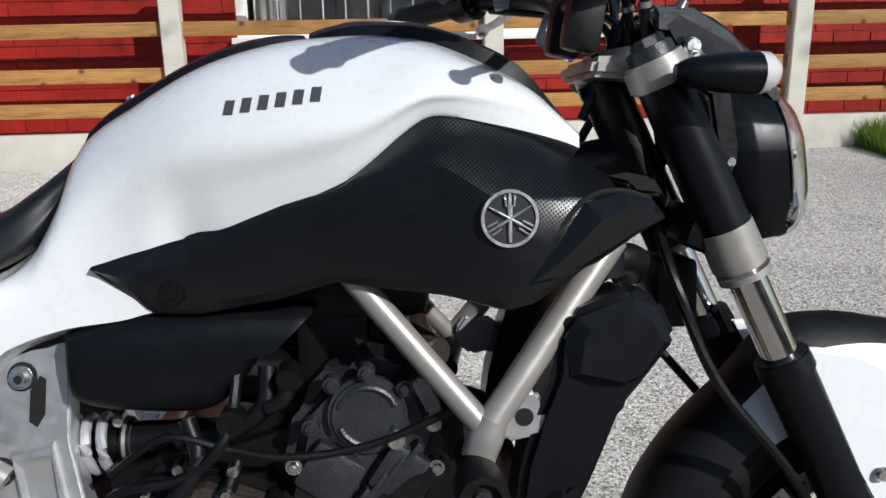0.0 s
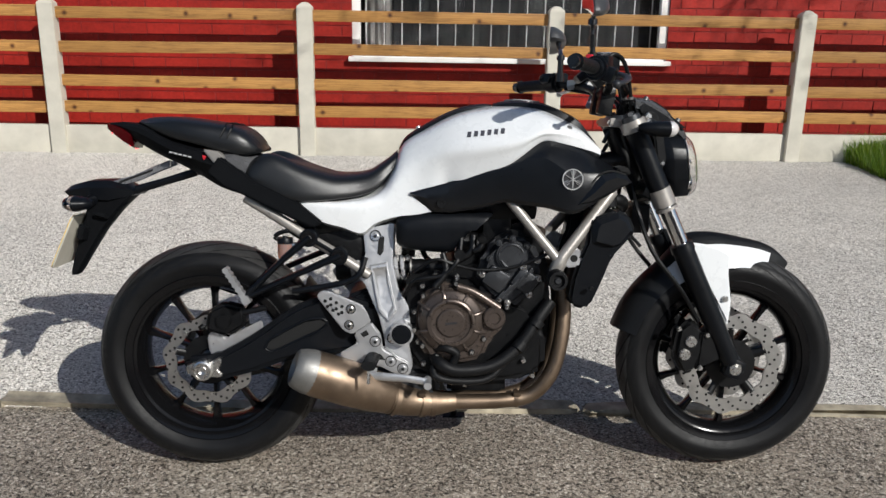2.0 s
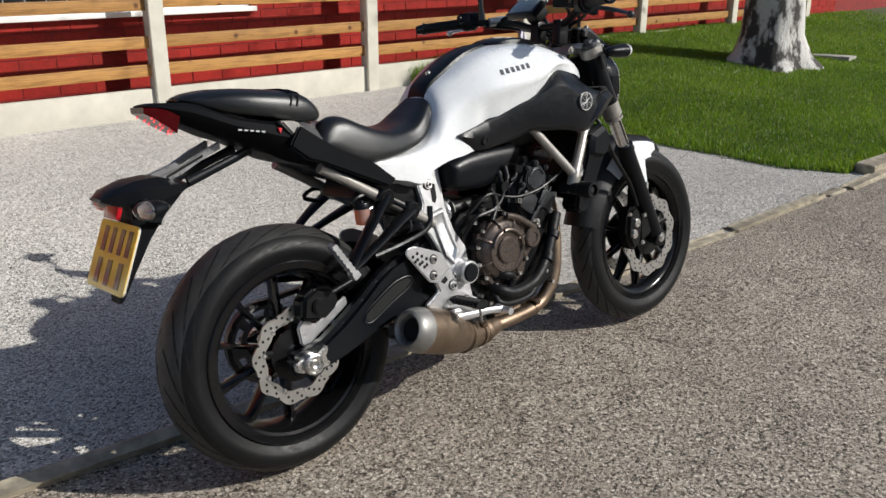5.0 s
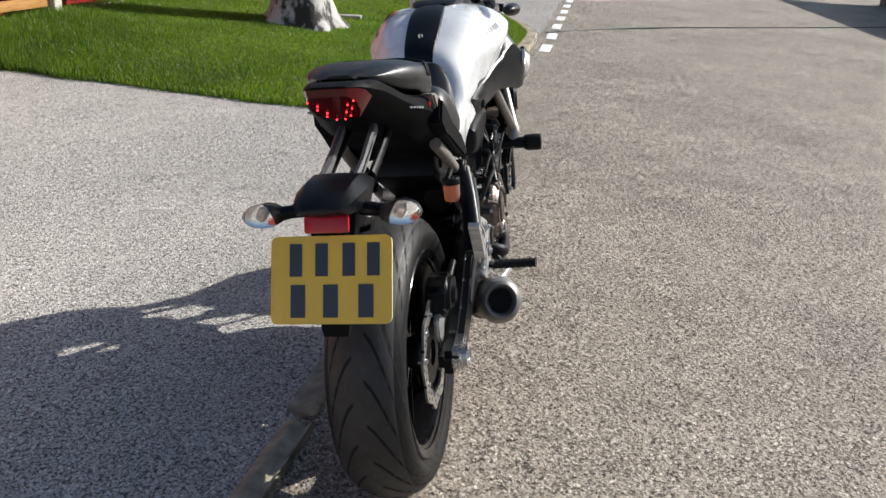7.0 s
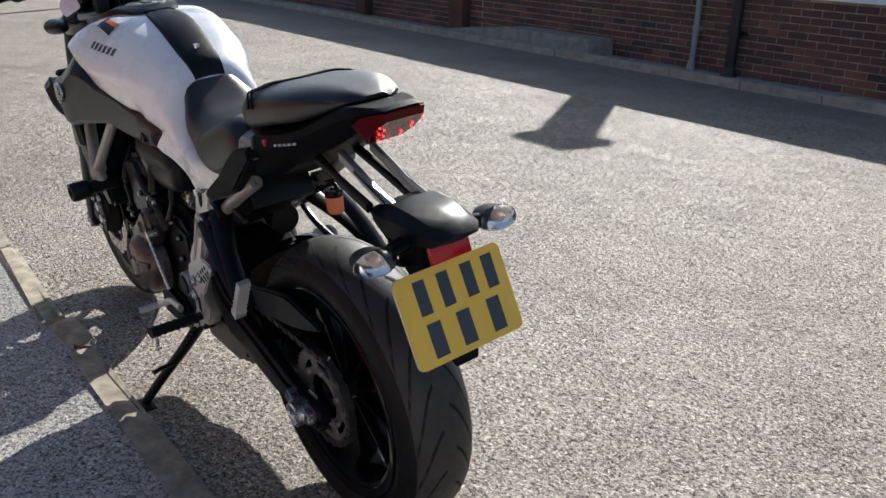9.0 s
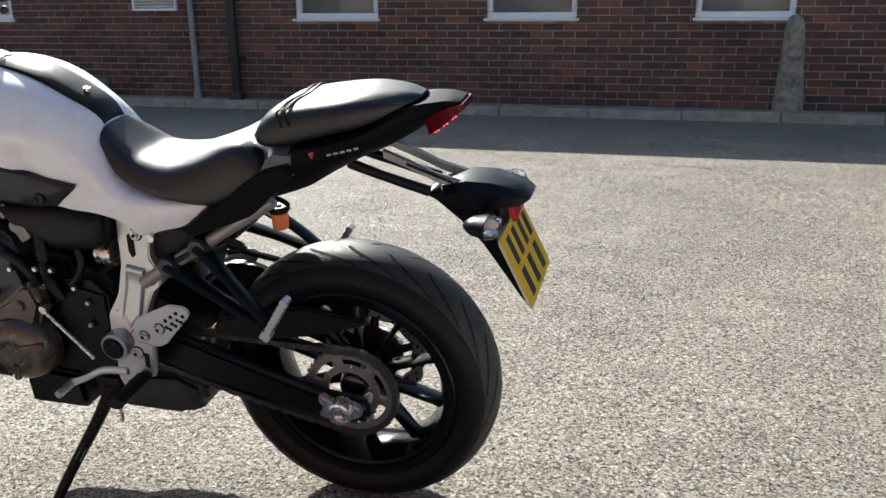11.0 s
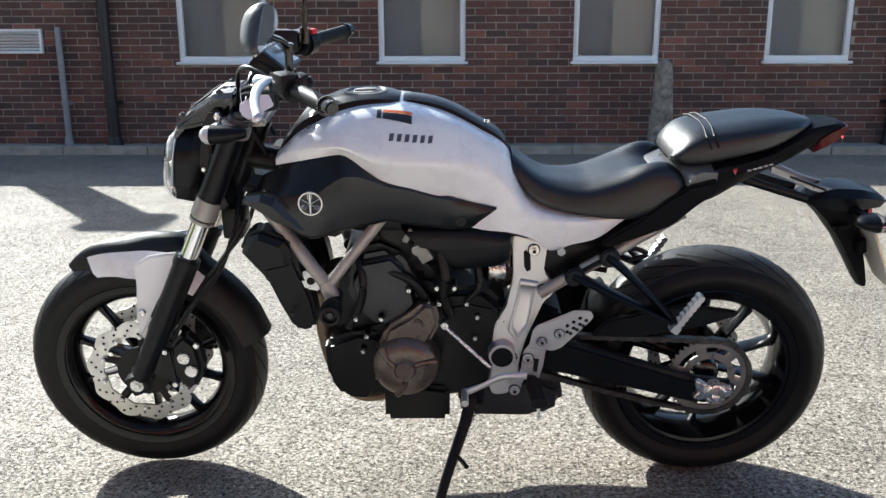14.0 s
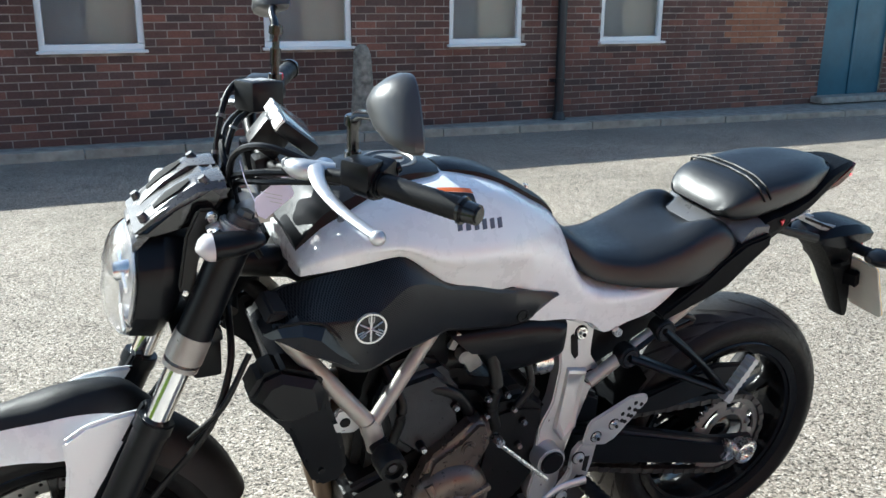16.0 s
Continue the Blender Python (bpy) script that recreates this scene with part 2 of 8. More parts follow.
SHELL_GREY = worn("satin_graphite_shell", (0.055, 0.056, 0.058), 0.34, 0.3, vary=0.05, scale=14.0, rough_vary=0.05)
# dark plastic lifted to grey, the glare on it put into the colour
WEDGE = worn("glare_greyed_satin_plastic", (0.085, 0.085, 0.088), 0.30, vary=0.08, scale=10.0, rough_vary=0.05)
COWL_GREY = worn("satin_grey_plastic", (0.085, 0.085, 0.088), 0.30, 0.3, vary=0.1, scale=12.0)
COVER = worn("grained_black_cover", (0.0042, 0.0050, 0.0066), 0.33, vary=0.12, scale=14.0, bumps=0.12, fine=900.0, rough_vary=0.06)
COVER.node_tree.nodes["Principled BSDF"].inputs["Specular IOR Level"].default_value = 0.58
PIERCED = worn("finely_pierced_black_cover", (0.0042, 0.0050, 0.0066), 0.33, vary=0.12, scale=14.0, bumps=0.12, fine=900.0, rough_vary=0.06)
pnt, pb = PIERCED.node_tree, PIERCED.node_tree.nodes["Principled BSDF"]
pb.inputs["Specular IOR Level"].default_value = 0.58
pat = coords(pnt)
flat = pnt.nodes.new("ShaderNodeMapping")
flat.inputs["Rotation"].default_value = (0, 0.6, 0)
flat.inputs["Scale"].default_value = (1, 0.001, 1)
pnt.links.new(pat, flat.inputs["Vector"])
dots = add(pnt, "ShaderNodeTexVoronoi", Scale=330.0, Randomness=0.0)
pnt.links.new(flat.outputs[0], dots.inputs["Vector"])
split = pnt.nodes.new("ShaderNodeSeparateXYZ")
pnt.links.new(pat, split.inputs[0])
slope = pnt.nodes.new("ShaderNodeMath")
slope.operation = "MULTIPLY_ADD"
slope.inputs[1].default_value = 0.285
pnt.links.new(split.outputs["X"], slope.inputs[0])
pnt.links.new(split.outputs["Z"], slope.inputs[2])
zone = add(pnt, "ShaderNodeMapRange", From_Min=1.060, From_Max=1.095, To_Min=0.0, To_Max=1.0)
pnt.links.new(slope.outputs[0], zone.inputs[0])
ahead = add(pnt, "ShaderNodeMapRange", From_Min=0.845, From_Max=0.875, To_Min=0.0, To_Max=1.0)
pnt.links.new(split.outputs["X"], ahead.inputs[0])
both_in = pnt.nodes.new("ShaderNodeMath")
both_in.operation = "MULTIPLY"
pnt.links.new(zone.outputs[0], both_in.inputs[0])
pnt.links.new(ahead.outputs[0], both_in.inputs[1])
pore = ramp(pnt, dots.outputs["Distance"], [(0.28, (0, 0, 0)), (0.42, (1, 1, 1))])
shade = mix(pnt, "MIX", both_in.outputs[0], (1, 1, 1), pore)
gloss = add(pnt, "ShaderNodeMapRange", From_Min=0.0, From_Max=1.0, To_Min=0.08, To_Max=0.48)
pnt.links.new(shade, gloss.inputs[0])
pnt.links.new(gloss.outputs[0], pb.inputs["Specular IOR Level"])
MATT_BLACK = worn("matt_black_metal", (0.0045, 0.0047, 0.0052), 0.38, vary=0.2, scale=18.0, bumps=0.2, fine=600.0)
TAIL_BLACK = worn("grained_tail_plastic", (0.0055, 0.0060, 0.0070), 0.52, vary=0.12, scale=14.0, bumps=0.3, fine=900.0, rough_vary=0.06)
CROWN_BLACK = worn("grained_mudguard_plastic", (0.010, 0.0105, 0.0115), 0.46, vary=0.12, scale=14.0, bumps=0.3, fine=900.0, rough_vary=0.06)
VINYL = worn("black_vinyl", (0.0062, 0.0068, 0.0076), 0.36, vary=0.1, scale=20.0, bumps=0.25, fine=1100.0, rough_vary=0.06)
RUBBER = worn("tyre_rubber", (0.0052, 0.0054, 0.0060), 0.50, vary=0.25, scale=15.0, bumps=0.3, fine=500.0)
TREAD = worn("dusty_tread_rubber", (0.030, 0.0295, 0.029), 0.54, vary=0.3, scale=18.0, bumps=0.5, fine=350.0)
for rubber in (RUBBER, TREAD):
    rubber.node_tree.nodes["Principled BSDF"].inputs["Specular IOR Level"].default_value = 0.22
GREY_CASE = worn("dark_grey_casting", (0.040, 0.042, 0.046), 0.36, 0.5, vary=0.25, scale=20.0, bumps=0.5, fine=500.0)
BRONZE = worn("bronze_engine_paint", (0.115, 0.092, 0.079), 0.33, 0.7, vary=0.07, scale=16.0, bumps=0.2, fine=600.0)
ALU = worn("brushed_aluminium", (0.60, 0.60, 0.605), 0.38, 0.8, vary=0.04, scale=12.0, bumps=0.15, fine=700.0)
STEEL = worn("bright_steel", (0.66, 0.65, 0.63), 0.28, 1.0, vary=0.15, scale=25.0, rough_vary=0.1)
DISC = worn("worn_brake_steel", (0.56, 0.55, 0.53), 0.36, 1.0, vary=0.12, scale=25.0, rough_vary=0.08)
CHROME = worn("chrome_stanchion", (0.72, 0.72, 0.72), 0.12, 1.0, vary=0.04, scale=10.0, rough_vary=0.03)
FRAME_GREY = worn("titanium_grey_frame_paint", (0.33, 0.31, 0.285), 0.38, 0.45, vary=0.07, scale=10.0, bumps=0.15, fine=700.0)
EXHAUST = worn("heat_tinted_steel", (0.225, 0.168, 0.12), 0.46, 0.95, vary=0.28, scale=7.0, bumps=0.1, fine=400.0)
# near-black laid on surfaces for the darkness inside holes, slots and gaps
HOLE_SHADE = base_material("painted_hole_shade", (0.004, 0.004, 0.004), 0.9)[0]
AMBER = base_material("amber_bulb", (0.80, 0.62, 0.50), 0.3)[0]
FLUID, fnt, fb = base_material("amber_brake_fluid", (0.72, 0.56, 0.52), 0.2)
fthrough = fnt.nodes.new("ShaderNodeBsdfTranslucent")
fthrough.inputs["Color"].default_value = (1.0, 0.45, 0.12, 1)
fmix = fnt.nodes.new("ShaderNodeMixShader")
fmix.inputs[0].default_value = 0.7
fnt.links.new(fb.outputs[0], fmix.inputs[1])
fnt.links.new(fthrough.outputs[0], fmix.inputs[2])
fnt.links.new(fmix.outputs[0], fnt.nodes["Material Output"].inputs["Surface"])
CLEAR = glass_material("clear_lens", (0.97, 0.97, 0.97), 0.04)
RED_LENS = base_material("red_lens", (0.07, 0.0012, 0.003), 0.12)[0]
RED_LENS.node_tree.nodes["Principled BSDF"].inputs["Specular IOR Level"].default_value = 0.22
RED_REFLECTOR = base_material("red_reflector", (0.42, 0.006, 0.014), 0.18)[0]
EMBLEM = worn("bright_emblem_metal", (0.66, 0.66, 0.65), 0.36, 0.88, vary=0.04, scale=30.0)
MIRROR = base_material("mirror_glass", (0.85, 0.86, 0.88), 0.02, 1.0)[0]
PLATE = worn("yellow_plate", (0.82, 0.52, 0.02), 0.38, coat=0.9, vary=0.03, scale=9.0)
PLATE_INK = base_material("black_plate_ink", (0.012, 0.012, 0.014), 0.38, coat=0.9)[0]
INK = base_material("black_ink", (0.012, 0.012, 0.014), 0.5)[0]
DARK_MARK = base_material("dark_grey_transfer", (0.1, 0.1, 0.115), 0.35, 0.4)[0]
PALE_MARK = base_material("pale_transfer", (0.42, 0.42, 0.43), 0.4)[0]
ORANGE_MARK = base_material("orange_transfer", (0.75, 0.16, 0.03), 0.45)[0]
RED_MARK = base_material("red_transfer", (0.5, 0.02, 0.03), 0.4)[0]
RED_SWITCH = base_material("red_switch", (0.5, 0.015, 0.03), 0.4)[0]
MILKY = base_material("milky_clear_plastic", (0.80, 0.77, 0.76), 0.10, coat=0.6)[0]
MILKY.node_tree.nodes["Principled BSDF"].inputs["Transmission Weight"].default_value = 0.3
CAP_GREY = worn("dull_cap_metal", (0.24, 0.236, 0.225), 0.5, 0.7, vary=0.12, scale=20.0)
PAPER = worn("lilac_card", (0.62, 0.58, 0.70), 0.8, vary=0.04, scale=20.0)
SCREEN = base_material("lcd_panel", (0.16, 0.19, 0.2), 0.12, coat=0.5)[0]
LED, _led, _b = base_material("lit_red_led", (0.6, 0.01, 0.01), 0.3)
_b.inputs["Emission Color"].default_value = (1.0, 0.03, 0.04, 1)
_b.inputs["Emission Strength"].default_value = 3.5


for m, level in ((SATIN_BLACK, 0.22), (MATT_BLACK, 0.26), (VINYL, 0.54), (RUBBER, 0.24), (TAIL_BLACK, 0.06), (CROWN_BLACK, 0.7), (TREAD, 0.40), (GLOSS_BLACK, 0.4)):
    m.node_tree.nodes["Principled BSDF"].inputs["Specular IOR Level"].default_value = level


# ---- mesh helpers ----
def finish(bm, name, material, angle=38.0):
    me = bpy.data.meshes.new(name)
    bmesh.ops.recalc_face_normals(bm, faces=bm.faces)
    bm.to_mesh(me)
    bm.free()
    for m in material if isinstance(material, (list, tuple)) else (material,):
        me.materials.append(m)
    me.shade_smooth()
    me.set_sharp_from_angle(angle=radians(angle))
    return me


def part(name, bm, material, parent=None, label="", angle=38.0):
    ob = new(name, finish(bm, name, material, angle))
    ob.parent = parent
    if label:
        ob["label"] = label
    return ob


def holder(name, m=None):
    ob = new(name)
    if m is not None:
        ob.matrix_world = m
    return ob


def box(bm, at, size, turn=(0, 0, 0), bevel=0.0, mat=0):
    r = bmesh.ops.create_cube(bm, size=1.0, matrix=pose(*at, *turn) @ Matrix.Diagonal((*size, 1)))
    fs = {f for v in r["verts"] for f in v.link_faces}
    for f in fs:
        f.material_index = mat
    if bevel:
        es = {e for v in r["verts"] for e in v.link_edges}
        bmesh.ops.bevel(bm, geom=list(es), offset=bevel, segments=2, affect="EDGES", profile=0.6)
    return bm


def along(a, b):
    a, b = Vector(a), Vector(b)
    return Matrix.Translation((a + b) / 2) @ (b - a).to_track_quat("Z", "Y").to_matrix().to_4x4(), (b - a).length


def rod(bm, a, b, r, r2=None, n=20, mat=0, bevel=0.0):
    m, d = along(a, b)
    res = bmesh.ops.create_cone(bm, cap_ends=True, segments=n, radius1=r, radius2=r if r2 is None else r2, depth=d, matrix=m)
    fs = {f for v in res["verts"] for f in v.link_faces}
    for f in fs:
        f.material_index = mat
    if bevel:
        es = [e for e in {e for f in fs for e in f.edges} if any(len(f.verts) > 4 for f in e.link_faces)]
        bmesh.ops.bevel(bm, geom=es, offset=bevel, segments=2, affect="EDGES")
    return bm


def rings(bm, loops, closed=True, caps=True, mat=0):
    """Skin over loops of points of equal count."""
    vs = [[bm.verts.new(p) for p in loop] for loop in loops]
    n = len(vs[0])
    for a, b in zip(vs, vs[1:]):
        for i in range(n if closed else n - 1):
            j = (i + 1) % n
            f = bm.faces.new((a[i], a[j], b[j], b[i]))
            f.material_index = mat
    if caps and closed:
        for loop in (vs[0][::-1], vs[-1]):
            bm.faces.new(loop).material_index = mat
    return bm


def spline(points, steps=8):
    """A smooth line through the points."""
    p = [Vector(q) for q in points]
    p = [p[0] * 2 - p[1]] + p + [p[-1] * 2 - p[-2]]
    out = []
    for i in range(1, len(p) - 2):
        for s in range(steps):
            t = s / steps
            a, b, c, d = p[i - 1 : i + 3]
            out.append(0.5 * (2 * b + (c - a) * t + (2 * a - 5 * b + 4 * c - d) * t * t + (3 * b - a - 3 * c + d) * t ** 3))
    return out + [p[-2]]


def tube(bm, points, radius, n=12, steps=6, flat=(1.0, 1.0), up=(0, 0, 1), mat=0, smooth=True):
    """A swept round or oval bar. radius: one, or one for each given point."""
    line = spline(points, steps) if smooth else [Vector(p) for p in points]
    rad = [radius] * len(points) if isinstance(radius, (int, float)) else list(radius)
    count = len(line)
    loops = []
    for i, c in enumerate(line):
        d = (line[min(i + 1, count - 1)] - line[max(i - 1, 0)]).normalized()
        side = d.cross(Vector(up))
        side = side.normalized() if side.length > 1e-4 else Vector((1, 0, 0))
        over = side.cross(d)
        u = i / (count - 1) * (len(rad) - 1)
        k = min(int(u), len(rad) - 2)
        r = rad[k] + (rad[k + 1] - rad[k]) * (u - k)
        loops.append([c + side * math.cos(a) * r * flat[0] + over * math.sin(a) * r * flat[1] for a in (math.tau * q / n for q in range(n))])
    return rings(bm, loops, mat=mat)


def slab(bm, outline, y0, y1, bevel=0.0, mat=0, seg=2):
    """An outline in x and z, given thickness from y0 to y1, with rounded edges."""
    a = [bm.verts.new((x, y0, z)) for x, z in outline]
    b = [bm.verts.new((x, y1, z)) for x, z in outline]
    n = len(a)
    fs = [bm.faces.new(a), bm.faces.new(b[::-1])]
    fs += [bm.faces.new((a[i], b[i], b[(i + 1) % n], a[(i + 1) % n])) for i in range(n)]
    for f in fs:
        f.material_index = mat
    bmesh.ops.recalc_face_normals(bm, faces=fs)
    if bevel:
        es = {e for f in fs for e in f.edges}
        bmesh.ops.bevel(bm, geom=list(es), offset=bevel, segments=seg, affect="EDGES", clamp_overlap=True)
    return bm


def flip(bm):
    """The mirror image, on the other side of the middle plane."""
    for v in bm.verts:
        v.co.y = -v.co.y
    bmesh.ops.reverse_faces(bm, faces=bm.faces)
    return bm


def lathe(bm, profile, at, axis="Y", n=48, mat=0, closed=False):
    """Turns a profile of (radius, offset) round an axis through at."""
    loops = []
    for q in range(n):
        a = math.tau * q / n
        c, s = math.cos(a), math.sin(a)
        if axis == "Y":
            loops.append([Vector(at) + Vector((r * c, o, r * s)) for r, o in profile])
        elif axis == "Z":
            loops.append([Vector(at) + Vector((r * c, r * s, o)) for r, o in profile])
        else:
            loops.append([Vector(at) + Vector((o, r * c, r * s)) for r, o in profile])
    vs = [[bm.verts.new(p) for p in loop] for loop in loops]
    m = len(profile)
    for q in range(n):
        a, b = vs[q], vs[(q + 1) % n]
        for i in range(m if closed else m - 1):
            j = (i + 1) % m
            f = bm.faces.new((a[i], a[j], b[j], b[i]))
            f.material_index = mat
    bmesh.ops.remove_doubles(bm, verts=[v for loop in vs for v in loop], dist=1e-6)
    return bm


def bolt(bm, at, r=0.008, depth=0.006, side=-1, mat=0):
    """A button-head socket bolt facing out along y."""
    x, y, z = at
    rod(bm, (x, y, z), (x, y + side * depth, z), r, r * 0.75, 14, mat)
    rod(bm, (x, y + side * depth * 0.9, z), (x, y + side * (depth + 0.0006), z), r * 0.4, None, 6, mat)
    return bm


def smooth_at(table, x):
    """Reads a table of (x, value) along a smooth curve."""
    xs = [p[0] for p in table]
    if x <= xs[0]:
        return table[0][1]
    if x >= xs[-1]:
        return table[-1][1]
    k = max(i for i in range(len(xs) - 1) if xs[i] <= x)
    slope = lambda i: (table[min(i + 1, len(xs) - 1)][1] - table[max(i - 1, 0)][1]) / (xs[min(i + 1, len(xs) - 1)] - xs[max(i - 1, 0)])
    h = xs[k + 1] - xs[k]
    t = (x - xs[k]) / h
    a, b, ma, mb = table[k][1], table[k + 1][1], slope(k) * h, slope(k + 1) * h
    return (2 * t**3 - 3 * t**2 + 1) * a + (t**3 - 2 * t**2 + t) * ma + (-2 * t**3 + 3 * t**2) * b + (t**3 - t**2) * mb


def straight_at(table, x):
    """Reads a table of (x, value) along straight lines."""
    return float(np.interp(x, [p[0] for p in table], [p[1] for p in table]))


def steps(a, b, n):
    return [a + (b - a) * i / n for i in range(n + 1)]

# ---- setting: ground, road, kerbs ----
EDGE_Y = 0.31        # line of the sunk edging between road and gravel
KERB_Y = -7.17
WALL_Y = -7.85       # brick building
FENCE_Y = 4.15
RED_Y = 4.42         # red building
LAWN_X = 4.05


def ground_z(x, y):
    if y < 0:
        return max(-0.22, 0.03 * y)
    if y > EDGE_Y:
        return 0.13 * min(1.0, (y - EDGE_Y) / (FENCE_Y - EDGE_Y)) ** 1.1
    return 0.0


def make_ground():
    xs = sorted({-400, -150, -60, -30, -15, 20, 30, 60, 150, 400} | {round(-10 + 0.5 * i, 2) for i in range(57)} | {round(-4.5 + 0.05 * i, 2) for i in range(170)})
    ys = sorted({-400, -150, -60, -30, -15, 8, 15, 30, 60, 150, 400, 0.0, EDGE_Y, WALL_Y, KERB_Y, KERB_Y - 0.12} | {-7.0 + 0.5 * i for i in range(14)} | {0.5 + 0.4 * i for i in range(10)} | {5.0})
    bm = bmesh.new()
    ragged = {x: 0.022 * noise.noise((x * 2.3, 0, 5)) + 0.016 * noise.noise((x * 9.0, 0, 8)) for x in xs}
    grid = [[bm.verts.new((x, y + (ragged[x] if y == EDGE_Y else 0.0), ground_z(x, y) + 0.004 * noise.noise((x * 0.9, y * 0.9, 0)))) for y in ys] for x in xs]
    for i in range(len(xs) - 1):
        for j in range(len(ys) - 1):
            f = bm.faces.new((grid[i][j], grid[i + 1][j], grid[i + 1][j + 1], grid[i][j + 1]))
            f.material_index = 1 if ys[j] >= EDGE_Y - 1e-6 and xs[i] < 30 else 0
    return tagged(part("ground", bm, [ASPHALT, GRAVEL]), "worn grey asphalt road beside a pale gravel forecourt", "ground", kind="structure")


ground = make_ground()


def stone_block(length, width, height, seed, wear=0.012):
    """One kerb or edging stone with rounded, chipped arrises; its top face at z = 0."""
    rnd = random.Random(seed)
    bm = bmesh.new()
    box(bm, (0, 0, -height / 2), (length, width, height), bevel=0.012)
    for v in bm.verts:
        if v.co.z > -0.03:
            v.co += Vector((rnd.uniform(-1, 1), rnd.uniform(-1, 1), rnd.uniform(-1, 0.4))) * wear * 0.5
    return bm


# sunk edging stones between road and gravel
edging = tagged(holder("road_edging"), "row of worn, lichened concrete edging stones set nearly flush", "edging", kind="structure")
shapes = [(n, finish(stone_block(n - 0.012, 0.066, 0.16, 40 + k, 0.03), "edging_stone", EDGING)) for k, n in enumerate((0.91, 0.62, 0.91, 0.44, 0.78))]
short = finish(stone_block(0.198, 0.066, 0.16, 9, 0.03), "edging_stone", EDGING)
rnd = random.Random(4)
x = -4.45
while x < 3.9:
    length, mesh = (0.21, short) if rnd.random() < 0.2 else rnd.choice(shapes)
    piece = new("edging_stone", mesh)
    half = length / 2
    piece.matrix_world = pose(x + half, EDGE_Y - 0.005 + rnd.uniform(-0.014, 0.014), 0.016 + rnd.uniform(-0.012, 0.008), rnd.uniform(-6, 3), rnd.uniform(-1.2, 1.2), rnd.uniform(-2.0, 2.0))
    piece.parent = edging
    x += 2 * half + 0.012

# kerb before the brick building
kerb = tagged(holder("kerb"), "grey concrete kerb stones along the brick building", "kerb", kind="structure")
shapes = [finish(stone_block(0.905, 0.125, 0.3, 20 + s, 0.006), "kerb_stone", KERB) for s in range(3)]


def kerb_y(x):
    return KERB_Y + 0.09 * max(0.0, -x - 2.5)


for i in range(34):
    x = -11.2 + 0.915 * i
    piece = new("kerb_stone", shapes[i % 3])
    piece.matrix_world = pose(x, kerb_y(x), -0.128 + 0.003 * (i % 4), 0, 0, math.degrees(math.atan2(kerb_y(x + 0.4) - kerb_y(x - 0.4), 0.8)))
    piece.parent = kerb
bm = bmesh.new()
strip = [(x, kerb_y(x) - 0.055, WALL_Y - 0.02) for x in steps(-13.0, 22.0, 35)]
rings(bm, [[(x, a, -0.20), (x, a, -0.4), (x, b, -0.4), (x, b, -0.195)] for x, a, b in strip])
tagged(part("pavement", bm, CONCRETE), "narrow concrete strip between kerb and brick wall", "pavement", kind="structure")

# lawn: a low mound with its kerb
def lawn_edge(x):
    """The lawn's side along the road."""
    return 0.46 if x < 8.6 else 0.46 + 0.145 * (x - 8.6) ** 1.75


LAWN_FRONT = [(0.4, 4.05), (0.7, 3.90), (1.65, 3.75), (2.75, 3.76), (3.6, 3.78), (4.4, 3.78)]


def lawn_x(x, y):
    """The lawn's near side bends towards the fence."""
    return x - (LAWN_X - smooth_at(LAWN_FRONT, y)) * max(0.0, 1.0 - (x - LAWN_X) / 2.5)


def lawn_z(x, y):
    inner = min(1.0, max(0.0, (x - LAWN_X) / 0.5))
    rise = 0.20 * min(1.0, max(0.0, (y - 0.5) / 3.6)) * min(1.0, max(0.0, (x - LAWN_X) / 1.2)) ** 0.7
    return ground_z(x, y) + 0.004 + 0.03 * inner + rise + 0.012 * noise.noise((x * 1.3, y * 1.3, 3.0))


bm = bmesh.new()
loops = []
for x in steps(LAWN_X, 16.0, 48):
    a = lawn_edge(x) + 0.02
    b = RED_Y - 0.02
    if a > b - 0.1:
        a = b - 0.1
    loops.append([(lawn_x(x, y), y, lawn_z(x, y)) for y in steps(a, b, 18)])
rings(bm, loops, closed=False)
lawn = tagged(part("lawn", bm, SOIL), "rising lawn of mown green grass beside the gravel", "lawn", kind="structure")

GRASS, gnt, gb = base_material("grass_blade", (0.12, 0.19, 0.022), 0.5)
gcell = gnt.nodes.new("ShaderNodeNewGeometry")
gtone = ramp(gnt, gcell.outputs["Random Per Island"], [(0.0, (0.075, 0.14, 0.012)), (0.5, (0.14, 0.235, 0.02)), (0.9, (0.20, 0.31, 0.034)), (1.0, (0.34, 0.32, 0.1))])
gbig = ramp(gnt, noise_tex(gnt, gcell.outputs["Position"], 1.6, 4.0), [(0.3, (0.58, 0.64, 0.56)), (0.7, (1.05, 1.0, 0.92))])
gcol = mix(gnt, "MULTIPLY", 1.0, gtone, gbig)
gnt.links.new(gcol, gb.inputs["Base Color"])
gthrough = gnt.nodes.new("ShaderNodeBsdfTranslucent")
gnt.links.new(mix(gnt, "MULTIPLY", 1.0, gcol, (1.5, 1.6, 0.8)), gthrough.inputs["Color"])
gmix = gnt.nodes.new("ShaderNodeMixShader")
gmix.inputs[0].default_value = 0.42
gnt.links.new(gb.outputs[0], gmix.inputs[1])
gnt.links.new(gthrough.outputs[0], gmix.inputs[2])
gnt.links.new(gmix.outputs[0], gnt.nodes["Material Output"].inputs["Surface"])


